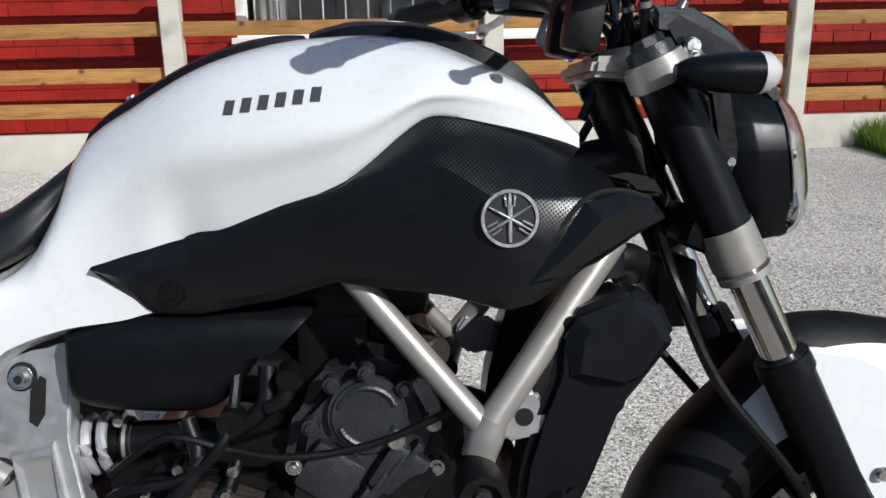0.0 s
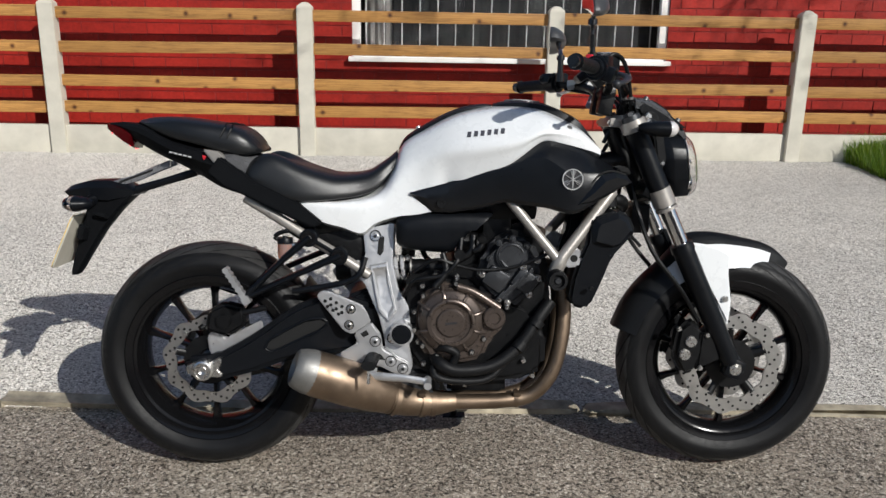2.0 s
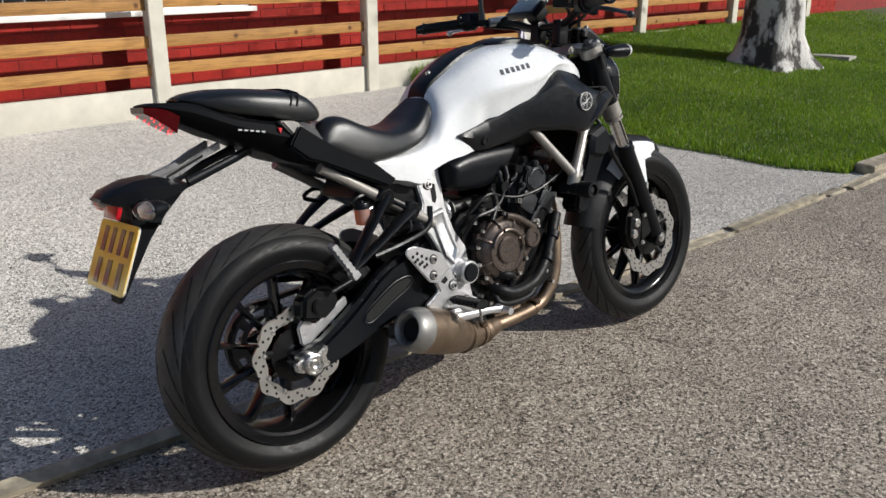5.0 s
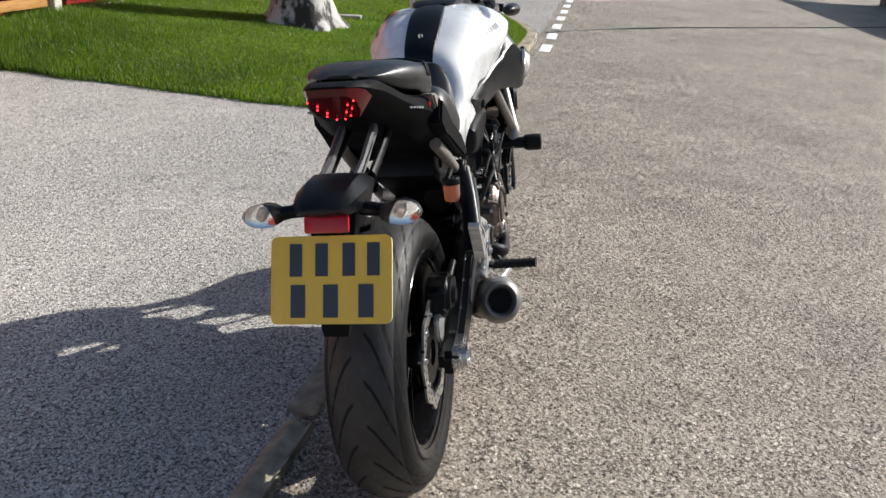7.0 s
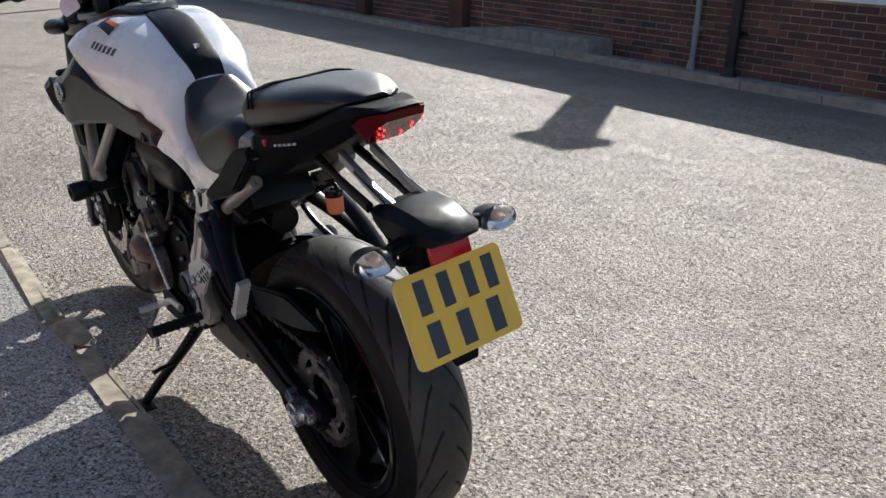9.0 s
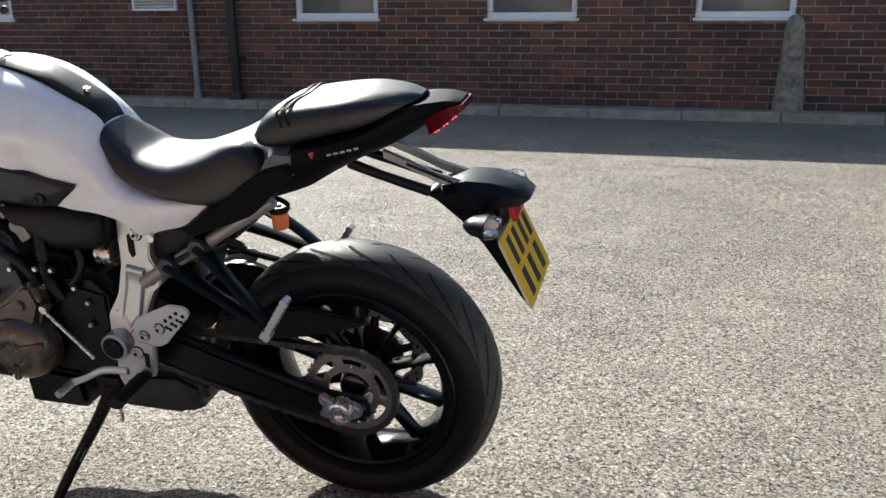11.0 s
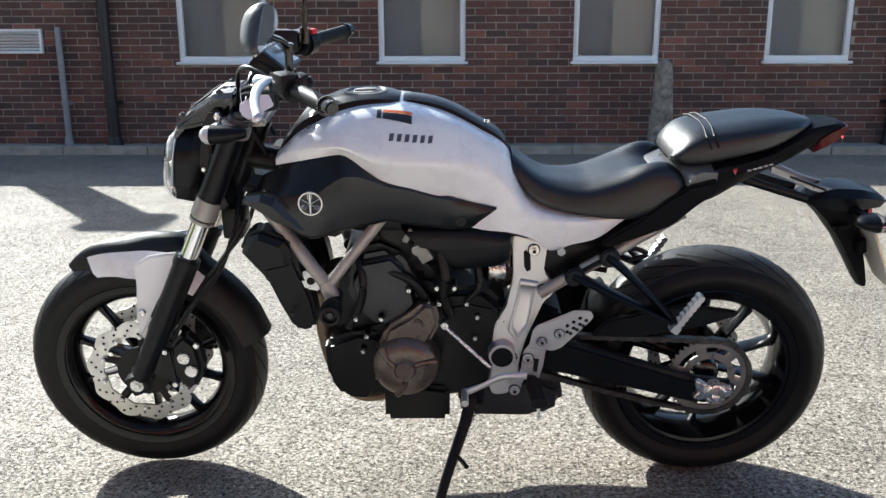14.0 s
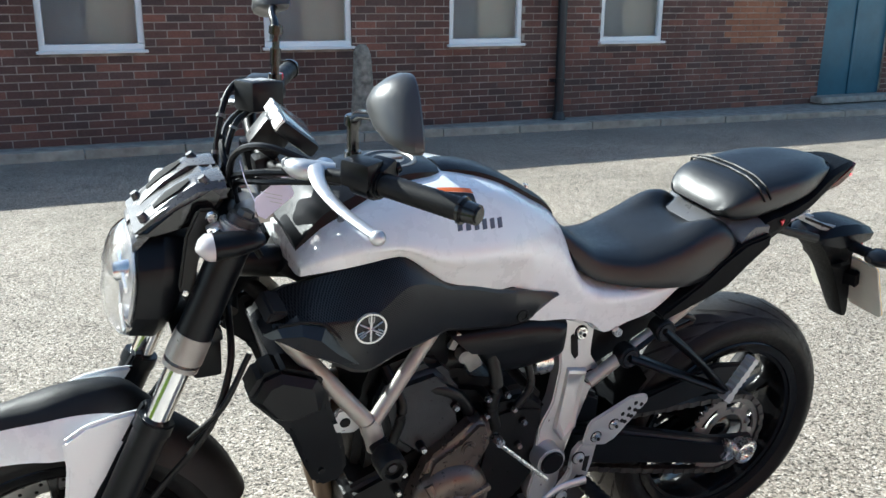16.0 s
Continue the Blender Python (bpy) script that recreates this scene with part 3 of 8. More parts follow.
def make_grass():
    rs = np.random.RandomState(7)
    verts, faces = [], []
    n = 0

    def blade(x, y, z, h, w):
        nonlocal n
        a = rs.uniform(0, math.tau)
        lean = rs.uniform(0.1, 0.7) * h
        la = rs.uniform(0, math.tau)
        dx, dy = math.cos(a) * w, math.sin(a) * w
        lx, ly = math.cos(la) * lean, math.sin(la) * lean
        verts.extend(((x - dx, y - dy, z), (x + dx, y + dy, z), (x + lx * 0.45 + dx * 0.7, y + ly * 0.45 + dy * 0.7, z + h * 0.62), (x + lx * 0.45 - dx * 0.7, y + ly * 0.45 - dy * 0.7, z + h * 0.62), (x + lx, y + ly, z + h)))
        faces.extend(((n, n + 1, n + 2, n + 3), (n + 3, n + 2, n + 4)))
        n += 5

    for _ in range(230000):
        x = LAWN_X - 0.04 + 8.5 * rs.beta(1.0, 2.0)
        a = lawn_edge(x)
        y = rs.uniform(a - 0.03, 4.35)
        near = max(0.0, 1.0 - abs(x - LAWN_X) / 0.25) + max(0.0, 1.0 - abs(y - a) / 0.12) + max(0.0, 1 - abs(y - 4.05) / 0.35) * 1.2
        corner = max(0.0, 1.0 - (x - LAWN_X) / 1.6) * max(0.0, (y - 2.9) / 1.4)
        h = rs.uniform(0.016, 0.036) * (1 + 0.6 * min(near, 1.6)) * (1 + 2.2 * corner)
        blade(lawn_x(x, y) + 0.05 * noise.noise((y * 3, x, 1)), y, lawn_z(max(x, LAWN_X), y) - 0.004, h, rs.uniform(0.0018, 0.0034) * (1 + 0.12 * max(0, x - 6)))
    me = bpy.data.meshes.new("grass")
    me.from_pydata(verts, [], faces)
    me.materials.append(GRASS)
    return tagged(new("grass", me), "short green lawn grass, longer at its edges", "grass", kind="stuff")


make_grass()

lawn_kerb = tagged(holder("lawn_kerb"), "weathered concrete kerb stones holding the lawn's edge", "kerb", kind="structure")
shapes = [finish(stone_block(0.60, 0.12, 0.3, 40 + s, 0.014), "kerb_stone", EDGING) for s in range(3)]
x = LAWN_X + 0.35
i = 0
while x < 13.5:
    slope = (lawn_edge(x + 0.1) - lawn_edge(x - 0.1)) / 0.2
    piece = new("kerb_stone", shapes[i % 3])
    piece.matrix_world = pose(x, lawn_edge(x) - 0.08, 0.062, 0, 0, math.degrees(math.atan(slope)))
    piece.parent = lawn_kerb
    x += 0.615 / math.sqrt(1 + slope * slope)
    i += 1

# paint on the road, and a dark strip for an overhead cable's shadow
marking = tagged(holder("lane_marking"), "broken white line painted on the road", "road marking", kind="structure")
for i in range(16):
    bm = bmesh.new()
    box(bm, (7.66 + 1.2 * i + 0.32, 0.16, 0.0), (0.66, 0.12, 0.01), bevel=0.003)
    part("dash", bm, ROAD_WHITE, marking)
# shadow of an unseen cable, built as a thin near-black strip
bm = bmesh.new()
line = spline([(9.6, 0.25, 0.002), (11.5, -1.2, -0.03), (13.8, -3.5, -0.1), (17.5, -7.1, -0.21)], 8)
rings(bm, [[p + Vector((-0.03, -0.03, 0.004)), p + Vector((0.03, 0.03, 0.004)), p + Vector((0.03, 0.03, -0.03)), p + Vector((-0.03, -0.03, -0.03))] for p in line])
tagged(part("road_joint", bm, CABLE_SHADE), "thin dark strip across the road standing for a cable's shadow", "road joint", kind="structure")


# ---- fence ----
def make_post(height):
    ob = new("fence_post")
    bm = bmesh.new()
    w, d = 0.055, 0.05
    loops = [[(-w, -d, z), (w, -d, z), (w, d, z), (-w, d, z)] for z in (-0.2, height - 0.03)]
    loops.append([(-w * 0.35, -d * 0.35, height), (w * 0.35, -d * 0.35, height), (w * 0.35, d * 0.35, height), (-w * 0.35, d * 0.35, height)])
    rings(bm, loops)
    bmesh.ops.bevel(bm, geom=list(bm.edges), offset=0.005, segments=2, affect="EDGES")
    part("post", bm, CREAM, ob, angle=30)
    return tagged(ob, "cream-painted concrete fence post with a pointed cap", "fence post", "posts of the fence")


POSTS = [-5.71, -3.90, -2.09, -0.28, 1.51, 3.32, 5.14, 6.95, 8.76, 10.57]
fence = tagged(holder("slatted_fence"), "open timber rail fence on cream-painted concrete gravel boards", "fence")
first = make_post(1.09)
for i, px in enumerate(POSTS):
    m = pose(px, FENCE_Y, 0.13 if px < 4 else 0.2, 0, 0, 0)
    ob = first if i == 0 else copy_thing(first, m)
    if i == 0:
        ob.matrix_world = m
rnd = random.Random(11)
for i in range(len(POSTS) - 1):
    a, b = POSTS[i] + 0.05, POSTS[i + 1] - 0.05
    lift = 0.0 if a < 4 else 0.05
    for z in (0.455, 0.648, 0.895, 1.128):
        bm = bmesh.new()
        box(bm, (0, 0, 0), (b - a + 0.03, 0.034, 0.079), bevel=0.004)
        for v in bm.verts:
            v.co.z += 0.004 * noise.noise((v.co.x * 2, z * 9, i))
        ob = part("rail", bm, WOOD, fence)
        ob.matrix_world = pose((a + b) / 2, FENCE_Y + 0.012, z + lift + rnd.uniform(-0.006, 0.006), 0, rnd.uniform(-0.35, 0.35), 0)
    for z, h in ((0.225, 0.21), (0.06, 0.125)):
        bm = bmesh.new()
        box(bm, (0, 0, 0), (b - a, 0.05, h), bevel=0.006)
        ob = part("gravel_board", bm, CREAM, fence, "cream-painted concrete gravel board")
        ob.matrix_world = pose((a + b) / 2, FENCE_Y + 0.008, z + lift, 0, 0, 0)


# ---- brick walls ----
def lay_bricks(x0, x1, z0, z1, pitch, course, depth, openings, joint, seed, relief):
    """Places of whole and cut bricks in stretcher bond with openings left free."""
    rnd = random.Random(seed)
    out = []
    row = 0
    z = z0
    while z + course <= z1 + 1e-6:
        x = x0 - (pitch / 2 if row % 2 else 0)
        while x < x1:
            a, b = max(x, x0), min(x + pitch - joint, x1)
            spans = [(a, b)]
            for ox0, ox1, oz0, oz1 in openings:
                if z + course > oz0 + 0.02 and z < oz1 - 0.02:
                    spans = [s for p, q in spans for s in ((p, min(q, ox0)), (max(p, ox1), q)) if s[1] - s[0] > 0.03]
            for p, q in spans:
                if q - p > 0.03:
                    out.append(((p + q) / 2, z + course / 2, q - p, course - joint, depth + rnd.uniform(-relief, relief)))
            x += pitch
        z += course
        row += 1
    return out


def brick_wall(name, y, facing, bricks, near, materials, label, tone=None):
    """Bricks proud of the mortar: those in near are pieces of their own, the rest one joined part."""
    wall = tagged(holder(name), label, "wall", kind="structure")
    shared = {}
    rest = []
    count = 0
    for cx, cz, w, h, d in bricks:
        special = tone(cx, cz) if tone else 0
        if count < 300 and near(cx, cz):
            key = (round(w, 2), round(h, 3), special)
            if key not in shared:
                bm = bmesh.new()
                box(bm, (0, 0, 0), (w, 0.05, h), bevel=0.0)
                shared[key] = finish(bm, "brick", materials[special], 20)
            ob = new("brick", shared[key])
            ob.matrix_world = pose(cx, y + facing * (d - 0.025), cz)
            ob.parent = wall
            count += 1
        else:
            rest.append((cx, cz, w, h, d, special))
    verts, faces, mats = [], [], []
    for cx, cz, w, h, d, special in rest:
        n = len(verts)
        f, bk = y + facing * d, y - facing * 0.02
        for yy in (f, bk):
            verts.extend(((cx - w / 2, yy, cz - h / 2), (cx + w / 2, yy, cz - h / 2), (cx + w / 2, yy, cz + h / 2), (cx - w / 2, yy, cz + h / 2)))
        faces.extend(((n, n + 1, n + 2, n + 3), (n, n + 4, n + 5, n + 1), (n + 1, n + 5, n + 6, n + 2), (n + 2, n + 6, n + 7, n + 3), (n + 3, n + 7, n + 4, n)))
        mats.extend([special] * 5)
    me = bpy.data.meshes.new("brickwork")
    me.from_pydata(verts, [], faces)
    for m in materials:
        me.materials.append(m)
    for poly, k in zip(me.polygons, mats):
        poly.material_index = k
    bm = bmesh.new()
    bm.from_mesh(me)
    bmesh.ops.recalc_face_normals(bm, faces=bm.faces)
    bm.to_mesh(me)
    bm.free()
    ob = new("brickwork", me)
    ob.parent = wall
    tagged(ob, kind="stuff")
    return wall


def backing(name, x0, x1, z0, z1, y0, y1, openings, material, parent):
    """The wall's body behind its bricks, with the openings going through."""
    bm = bmesh.new()
    edges = sorted({x0, x1} | {v for o in openings for v in o[:2]})
    for a, b in zip(edges, edges[1:]):
        mid = (a + b) / 2
        cuts = sorted((o[2], o[3]) for o in openings if o[0] < mid < o[1])
        z = z0
        for c0, c1 in cuts + [(z1, z1)]:
            if c0 - z > 0.01:
                box(bm, (mid, (y0 + y1) / 2, (z + c0) / 2), (b - a, abs(y1 - y0), c0 - z))
            z = max(z, c1)
    return part(name, bm, material, parent)


def make_window(name, x0, x1, z0, z1, y, facing, inside, label, sill=0.03, mullions=()):
    """A white frame with a glass pane, sill and, hung behind, blind and net or a room-dark sheet."""
    ob = tagged(holder(name), label, "window", kind="structure")
    w = 0.062
    bm = bmesh.new()
    for a, b, c, d in ((x0, x1, z0, z0 + w), (x0, x1, z1 - w, z1), (x0, x0 + w, z0 + w, z1 - w), (x1 - w, x1, z0 + w, z1 - w)):
        box(bm, ((a + b) / 2, y, (c + d) / 2), (b - a, 0.07, d - c), bevel=0.006)
    for mx in mullions:
        box(bm, (mx, y, (z0 + z1) / 2), (w, 0.06, z1 - z0 - 2 * w), bevel=0.006)
    part("window_frame", bm, UPVC, ob)
    bm = bmesh.new()
    box(bm, ((x0 + x1) / 2, y + facing * 0.03, z0 - sill / 2 + 0.004), (x1 - x0 + 0.05, 0.16, sill), bevel=0.006)
    part("window_sill", bm, UPVC, ob)
    bm = bmesh.new()
    box(bm, ((x0 + x1) / 2, y - facing * 0.012, (z0 + z1) / 2), (x1 - x0 - 2 * w + 0.02, 0.006, z1 - z0 - 2 * w + 0.02))
    pane = part("pane", bm, FROSTED if facing > 0 else GLASS, ob)
    pane.visible_shadow = False
    # facing below 0: one near-black sheet stands for the unlit room
    part_drawn = [(0.0, 1.0, inside, "blind")] if facing < 0 else [(0.0, 0.50, NET, "net_curtain"), (0.48, 1.0, inside, "blind")]
    for a, b, cloth, kind in part_drawn:
        bm = bmesh.new()
        loops = []
        for i in range(41):
            u = 1 - (a + (b - a) * i / 40)
            d = y - facing * (0.13 + 0.012 * math.sin(i * 1.7) + 0.01 * math.sin(i * 0.6) + (0.05 if cloth is NET else 0.0))
            loops.append([(x0 + (x1 - x0) * u, d, z0 - 0.02), (x0 + (x1 - x0) * u, d, z1 + 0.02)])
        rings(bm, loops, closed=False)
        part(kind, bm, cloth, ob)
    return ob


# brick building across the road
WINDOWS = [(-5.93, -4.98), (-3.86, -2.90), (-1.72, -0.75), (0.46, 1.44), (2.69, 3.70), (7.6, 8.55), (10.2, 11.15), (13.0, 13.95)]
DOOR = (-10.05, -8.78)
holes = [(a, b, 0.72, 1.95) for a, b in WINDOWS] + [(DOOR[0], DOOR[1], -0.2, 1.98)]
TOP = 2.06
bricks = lay_bricks(-12.5, 9.0, -0.274, 2.3, 0.236, 0.0795, 0.005, holes, 0.0115, 3, 0.003)


def dark_tone(x, z):
    return 1 if -7.95 < x < -7.05 and z > 0.7 else 0


wall_south = brick_wall("wall_south", WALL_Y, 1, bricks, lambda x, z: -3.2 < x < 2.2 and -0.1 < z < 0.78, [DARK_BRICK, PALE_BRICK],
                        "dark sooty brick wall of a low building across the road", dark_tone)
backing("wall_body", -12.5, 24.0, -0.3, TOP, WALL_Y - 0.25, WALL_Y, holes, MORTAR, wall_south)
far = lay_bricks(9.0, 24.0, -0.274, 2.0, 0.236, 0.0795, 0.005, holes, 0.0115, 5, 0.003)
brick_wall("wall_south_far", WALL_Y, 1, far, lambda x, z: False, [DARK_BRICK], "far stretch of the dark brick wall")
for i, (a, b) in enumerate(WINDOWS):
    make_window(f"window_{i + 1}", a, b, 0.73, 1.94, WALL_Y - 0.05, 1, BLIND, "white plastic window with a drawn pale blind")
bm = bmesh.new()
box(bm, (6.0, WALL_Y - 0.7, 1.0), (37, 0.05, 2.6))
tagged(part("room_back", bm, ROOM), "dim room wall behind the windows", "wall", kind="structure")
bm = bmesh.new()
rings(bm, [[(x, WALL_Y + 0.16, TOP - 0.03), (x, WALL_Y + 0.16, TOP + 0.06), (x, WALL_Y - 4.0, TOP + 0.06), (x, WALL_Y - 4.0, TOP - 0.03)] for x in (-13.0, 25.0)])
tagged(part("roof_edge", bm, ROOF), "flat dark roof edge of the brick building", "roof", kind="structure")

bm = bmesh.new()
box(bm, ((DOOR[0] + DOOR[1]) / 2, WALL_Y - 0.06, 0.9), (DOOR[1] - DOOR[0], 0.05, 2.14), bevel=0.004)
door = tagged(part("door_1", bm, DOOR_BLUE), "pair of closed blue painted doors in the brick wall", "door", kind="structure")
bm = bmesh.new()
box(bm, ((DOOR[0] + DOOR[1]) / 2, WALL_Y - 0.028, 0.9), (0.05, 0.03, 2.1), bevel=0.006)
part("meeting_rail", bm, DOOR_BLUE, door)
bm = bmesh.new()
box(bm, ((DOOR[0] + DOOR[1]) / 2, WALL_Y + 0.08, -0.13), (1.5, 0.3, 0.09), bevel=0.01)
part("threshold", bm, CONCRETE, door)


def make_pipe(name, x, r, material, label, z1=2.0):
    ob = tagged(holder(name), label, "pipe")
    bm = bmesh.new()
    rod(bm, (x, WALL_Y + r + 0.04, -0.19), (x, WALL_Y + r + 0.04, z1), r, None, 20)
    part("pipe", bm, material, ob)
    for z in (0.25, 1.6):
        bm = bmesh.new()
        rod(bm, (x, WALL_Y + r + 0.04, z), (x, WALL_Y + r + 0.04, z + 0.06), r * 1.25, None, 20, bevel=0.004)
        box(bm, (x, WALL_Y + 0.025, z + 0.03), (r * 3.6, 0.03, 0.04))
        part("bracket", bm, material, ob)
    bm = bmesh.new()
    rod(bm, (x, WALL_Y + r + 0.05, -0.198), (x, WALL_Y + r + 0.05, -0.10), r * 1.6, r * 1.1, 20)
    part("shoe", bm, material, ob)
    return ob


make_pipe("downpipe", -4.36, 0.055, BLACK_PIPE, "black cast iron downpipe on the brick wall")
make_pipe("downpipe", 4.48, 0.06, BLACK_PIPE, "black cast iron downpipe on the brick wall")
make_pipe("thin_pipe", 5.02, 0.035, GREY_PIPE, "thin grey pipe on the brick wall", 1.12)

vent = tagged(holder("wall_vent"), "white louvred vent in the brick wall", "vent")
bm = bmesh.new()
for a, b, c, d in ((5.22, 5.82, 0.83, 0.86), (5.22, 5.82, 1.07, 1.10), (5.22, 5.25, 0.86, 1.07), (5.79, 5.82, 0.86, 1.07)):
    box(bm, ((a + b) / 2, WALL_Y + 0.03, (c + d) / 2), (b - a, 0.05, d - c), bevel=0.004)
part("frame", bm, UPVC, vent)
for i in range(6):
    bm = bmesh.new()
    box(bm, (5.52, WALL_Y + 0.03, 0.88 + 0.034 * i), (0.54, 0.04, 0.006), (35, 0, 0))
    part("slat", bm, UPVC, vent)

# bollard
bollard = tagged(holder("bollard"), "old tapered stone bollard with a domed top against the brick wall", "bollard")
bm = bmesh.new()
lathe(bm, [(0.152, -0.1), (0.148, 0.0), (0.118, 0.4), (0.088, 0.80), (0.081, 0.87), (0.066, 0.925), (0.04, 0.952), (0.0, 0.960)], (-1.67, -7.36, -0.18), "Z", 14)
for v in bm.verts:
    v.co += Vector((noise.noise(v.co * 6), noise.noise(v.co * 6 + Vector((5, 0, 0))), 0)) * 0.016
part("shaft", bm, STONE, bollard, angle=30)

# ramp with its dark rail bed before the building
bm = bmesh.new()
slab(bm, [(6.3, -0.2), (6.3, 0.02), (7.9, 0.02), (9.2, -0.12), (9.2, -0.2)], WALL_Y + 0.02, WALL_Y + 0.48, 0.008)
tagged(part("entrance_ramp", bm, CONCRETE), "low concrete entrance ramp against the brick wall", "ramp", kind="structure")
for px in (9.45, 12.2):
    bm = bmesh.new()
    box(bm, (px, WALL_Y + 0.08, 0.9), (0.34, 0.16, 2.1), bevel=0.01)
    tagged(part("pilaster", bm, DARK_BRICK), "shallow brick pilaster on the building", "pilaster", kind="structure")

# chimney stack whose shade falls on the road
bm = bmesh.new()
box(bm, (6.42, WALL_Y - 0.4, 2.98), (0.31, 0.31, 1.75), bevel=0.01)
box(bm, (6.42, WALL_Y - 0.4, 3.87), (0.50, 0.50, 0.12), bevel=0.01)
tagged(part("chimney", bm, DARK_BRICK), "short brick chimney with a wide cap on the low building", "chimney")

# red painted building behind the fence
RED_WIN = (0.03, 2.40, 0.83, 1.95)
holes = [RED_WIN]
bricks = lay_bricks(-7.0, 12.0, 0.14, 1.75, 0.24, 0.083, 0.0055, holes, 0.009, 8, 0.0016)
wall_north = brick_wall("wall_north", RED_Y, -1, bricks, lambda x, z: -2.6 < x < 3.3 and 0.45 < z < 0.83, [RED_BRICK], "brick wall painted glossy red, behind the rail fence")
backing("wall_body", -7.0, 16.0, -0.1, 2.5, RED_Y, RED_Y + 0.25, holes, RED_JOINT_SHADED, wall_north)
# no blind here: the sheet behind the pane paints the room's darkness
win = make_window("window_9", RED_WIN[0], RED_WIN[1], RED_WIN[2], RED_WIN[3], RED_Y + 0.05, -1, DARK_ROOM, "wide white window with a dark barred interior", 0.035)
for i in range(17):
    bm = bmesh.new()
    x = 0.13 + 0.135 * i
    rod(bm, (x, RED_Y + 0.10, 0.85), (x, RED_Y + 0.10, 1.93), 0.0048, None, 8)
    part("bar", bm, GREY_PIPE, win)
bm = bmesh.new()
loops = [[(0.12 + 0.012 * i, RED_Y + 0.13 + 0.012 * math.sin(i * 1.3), z) for z in (0.85, 1.93)] for i in range(18)]
rings(bm, loops, closed=False)
part("curtain", bm, CURTAIN, win)
bm = bmesh.new()
rings(bm, [[(x, RED_Y - 0.1, 2.5), (x, RED_Y - 0.1, 2.6), (x, RED_Y + 6.0, 2.6), (x, RED_Y + 6.0, 2.5)] for x in (-7.2, 16.2)])
tagged(part("roof_edge", bm, ROOF), "flat roof edge of the red building", "roof", kind="structure")


# ---- tree on the lawn ----
LEAF, lnt, lb = base_material("leaf", (0.07, 0.13, 0.02), 0.5)
lg = lnt.nodes.new("ShaderNodeNewGeometry")
lnt.links.new(ramp(lnt, lg.outputs["Random Per Island"], [(0.0, (0.04, 0.08, 0.012)), (1.0, (0.12, 0.2, 0.03))]), lb.inputs["Base Color"])
BIRCH, bnt, bb = base_material("patched_birch_bark", (0.5, 0.48, 0.45), 0.85)
bat = coords(bnt, (1, 1, 0.5))
patch = ramp(bnt, noise_tex(bnt, bat, 4.5, 5.0, 0.65), [(0.44, (0.05, 0.045, 0.04)), (0.52, (0.55, 0.53, 0.5))])
bnt.links.new(patch, bb.inputs["Base Color"])
bump(bnt, bb, noise_tex(bnt, bat, 18.0, 6.0, 0.7), 1.0, 0.02)


def make_tree():
    tree = tagged(holder("birch_tree", pose(6.85, 2.56, 0.19)), "old birch with a flared, white-patched trunk on the lawn", "tree")
    bm = bmesh.new()
    loops = []
    for z, r in ((-0.2, 0.50), (0.02, 0.42), (0.12, 0.34), (0.3, 0.285), (0.7, 0.26), (1.5, 0.24), (2.6, 0.2), (4.0, 0.13), (6.0, 0.05)):
        flare = max(0.0, 0.35 - z) * 0.5
        loops.append([Vector((math.cos(a) * r * (1 + flare * math.sin(a * 5 + 1) + 0.06 * noise.noise((math.cos(a) * 2, math.sin(a) * 2, z * 2))), math.sin(a) * r * (1 + flare * math.sin(a * 5 + 1)), z)) for a in (math.tau * q / 28 for q in range(28))])
    rings(bm, loops)
    part("trunk", bm, BIRCH, tree)
    rs = random.Random(5)
    tips = []
    for i in range(11):
        a = math.tau * i / 11 + rs.uniform(-0.2, 0.2)
        z0 = 2.4 + 0.28 * i
        reach = rs.uniform(2.2, 3.4) * (1.25 if math.cos(a) < 0.2 and math.sin(a) < 0 else 0.9)
        end = Vector((math.cos(a) * reach, math.sin(a) * reach, z0 + rs.uniform(0.3, 1.5)))
        bm = bmesh.new()
        tube(bm, [(0, 0, z0), end * 0.4 + Vector((0, 0, z0 * 0.6 + 0.25)), end], [0.08, 0.045, 0.012], 8, 5)
        part("limb", bm, BIRCH, tree)
        tips += [Vector((0, 0, z0)).lerp(end, k) for k in (0.45, 0.65, 0.85, 1.0)]
    rn = np.random.RandomState(3)
    verts, faces = [], []
    for t in tips:
        for _ in range(170):
            c = np.array(t) + rn.normal(0, (0.42, 0.42, 0.3))
            if c[2] < 2.2:
                continue
            u = rn.normal(0, 1, 3)
            u /= np.linalg.norm(u)
            v = np.cross(u, rn.normal(0, 1, 3))
            v /= np.linalg.norm(v)
            n = len(verts)
            verts.extend((tuple(c - u * 0.045), tuple(c + v * 0.022), tuple(c + u * 0.045), tuple(c - v * 0.022)))
            faces.append((n, n + 1, n + 2, n + 3))
    me = bpy.data.meshes.new("crown")
    me.from_pydata(verts, [], faces)
    me.materials.append(LEAF)
    ob = new("crown", me)
    ob.parent = tree
    return tree


make_tree()
bm = bmesh.new()
box(bm, (7.83, 2.42, 0.205), (0.32, 0.42, 0.05), (0, 3, 12), bevel=0.01)
tagged(part("stone_slab", bm, CONCRETE), "small pale stone slab lying in the grass", "slab")

# ---- the motorcycle: x ahead from the rear axle, y to its left, z up from the tyres ----
LEAN = 7.75
STANCE = pose(0, 0, 0, -6.15, 0, 0) @ pose(0, 0, 0.55, -1.6, 0, 0) @ pose(0, 0, -0.55)
moto = tagged(holder("motorcycle", STANCE), "white and black naked motorcycle leaning on its side stand", "motorcycle")
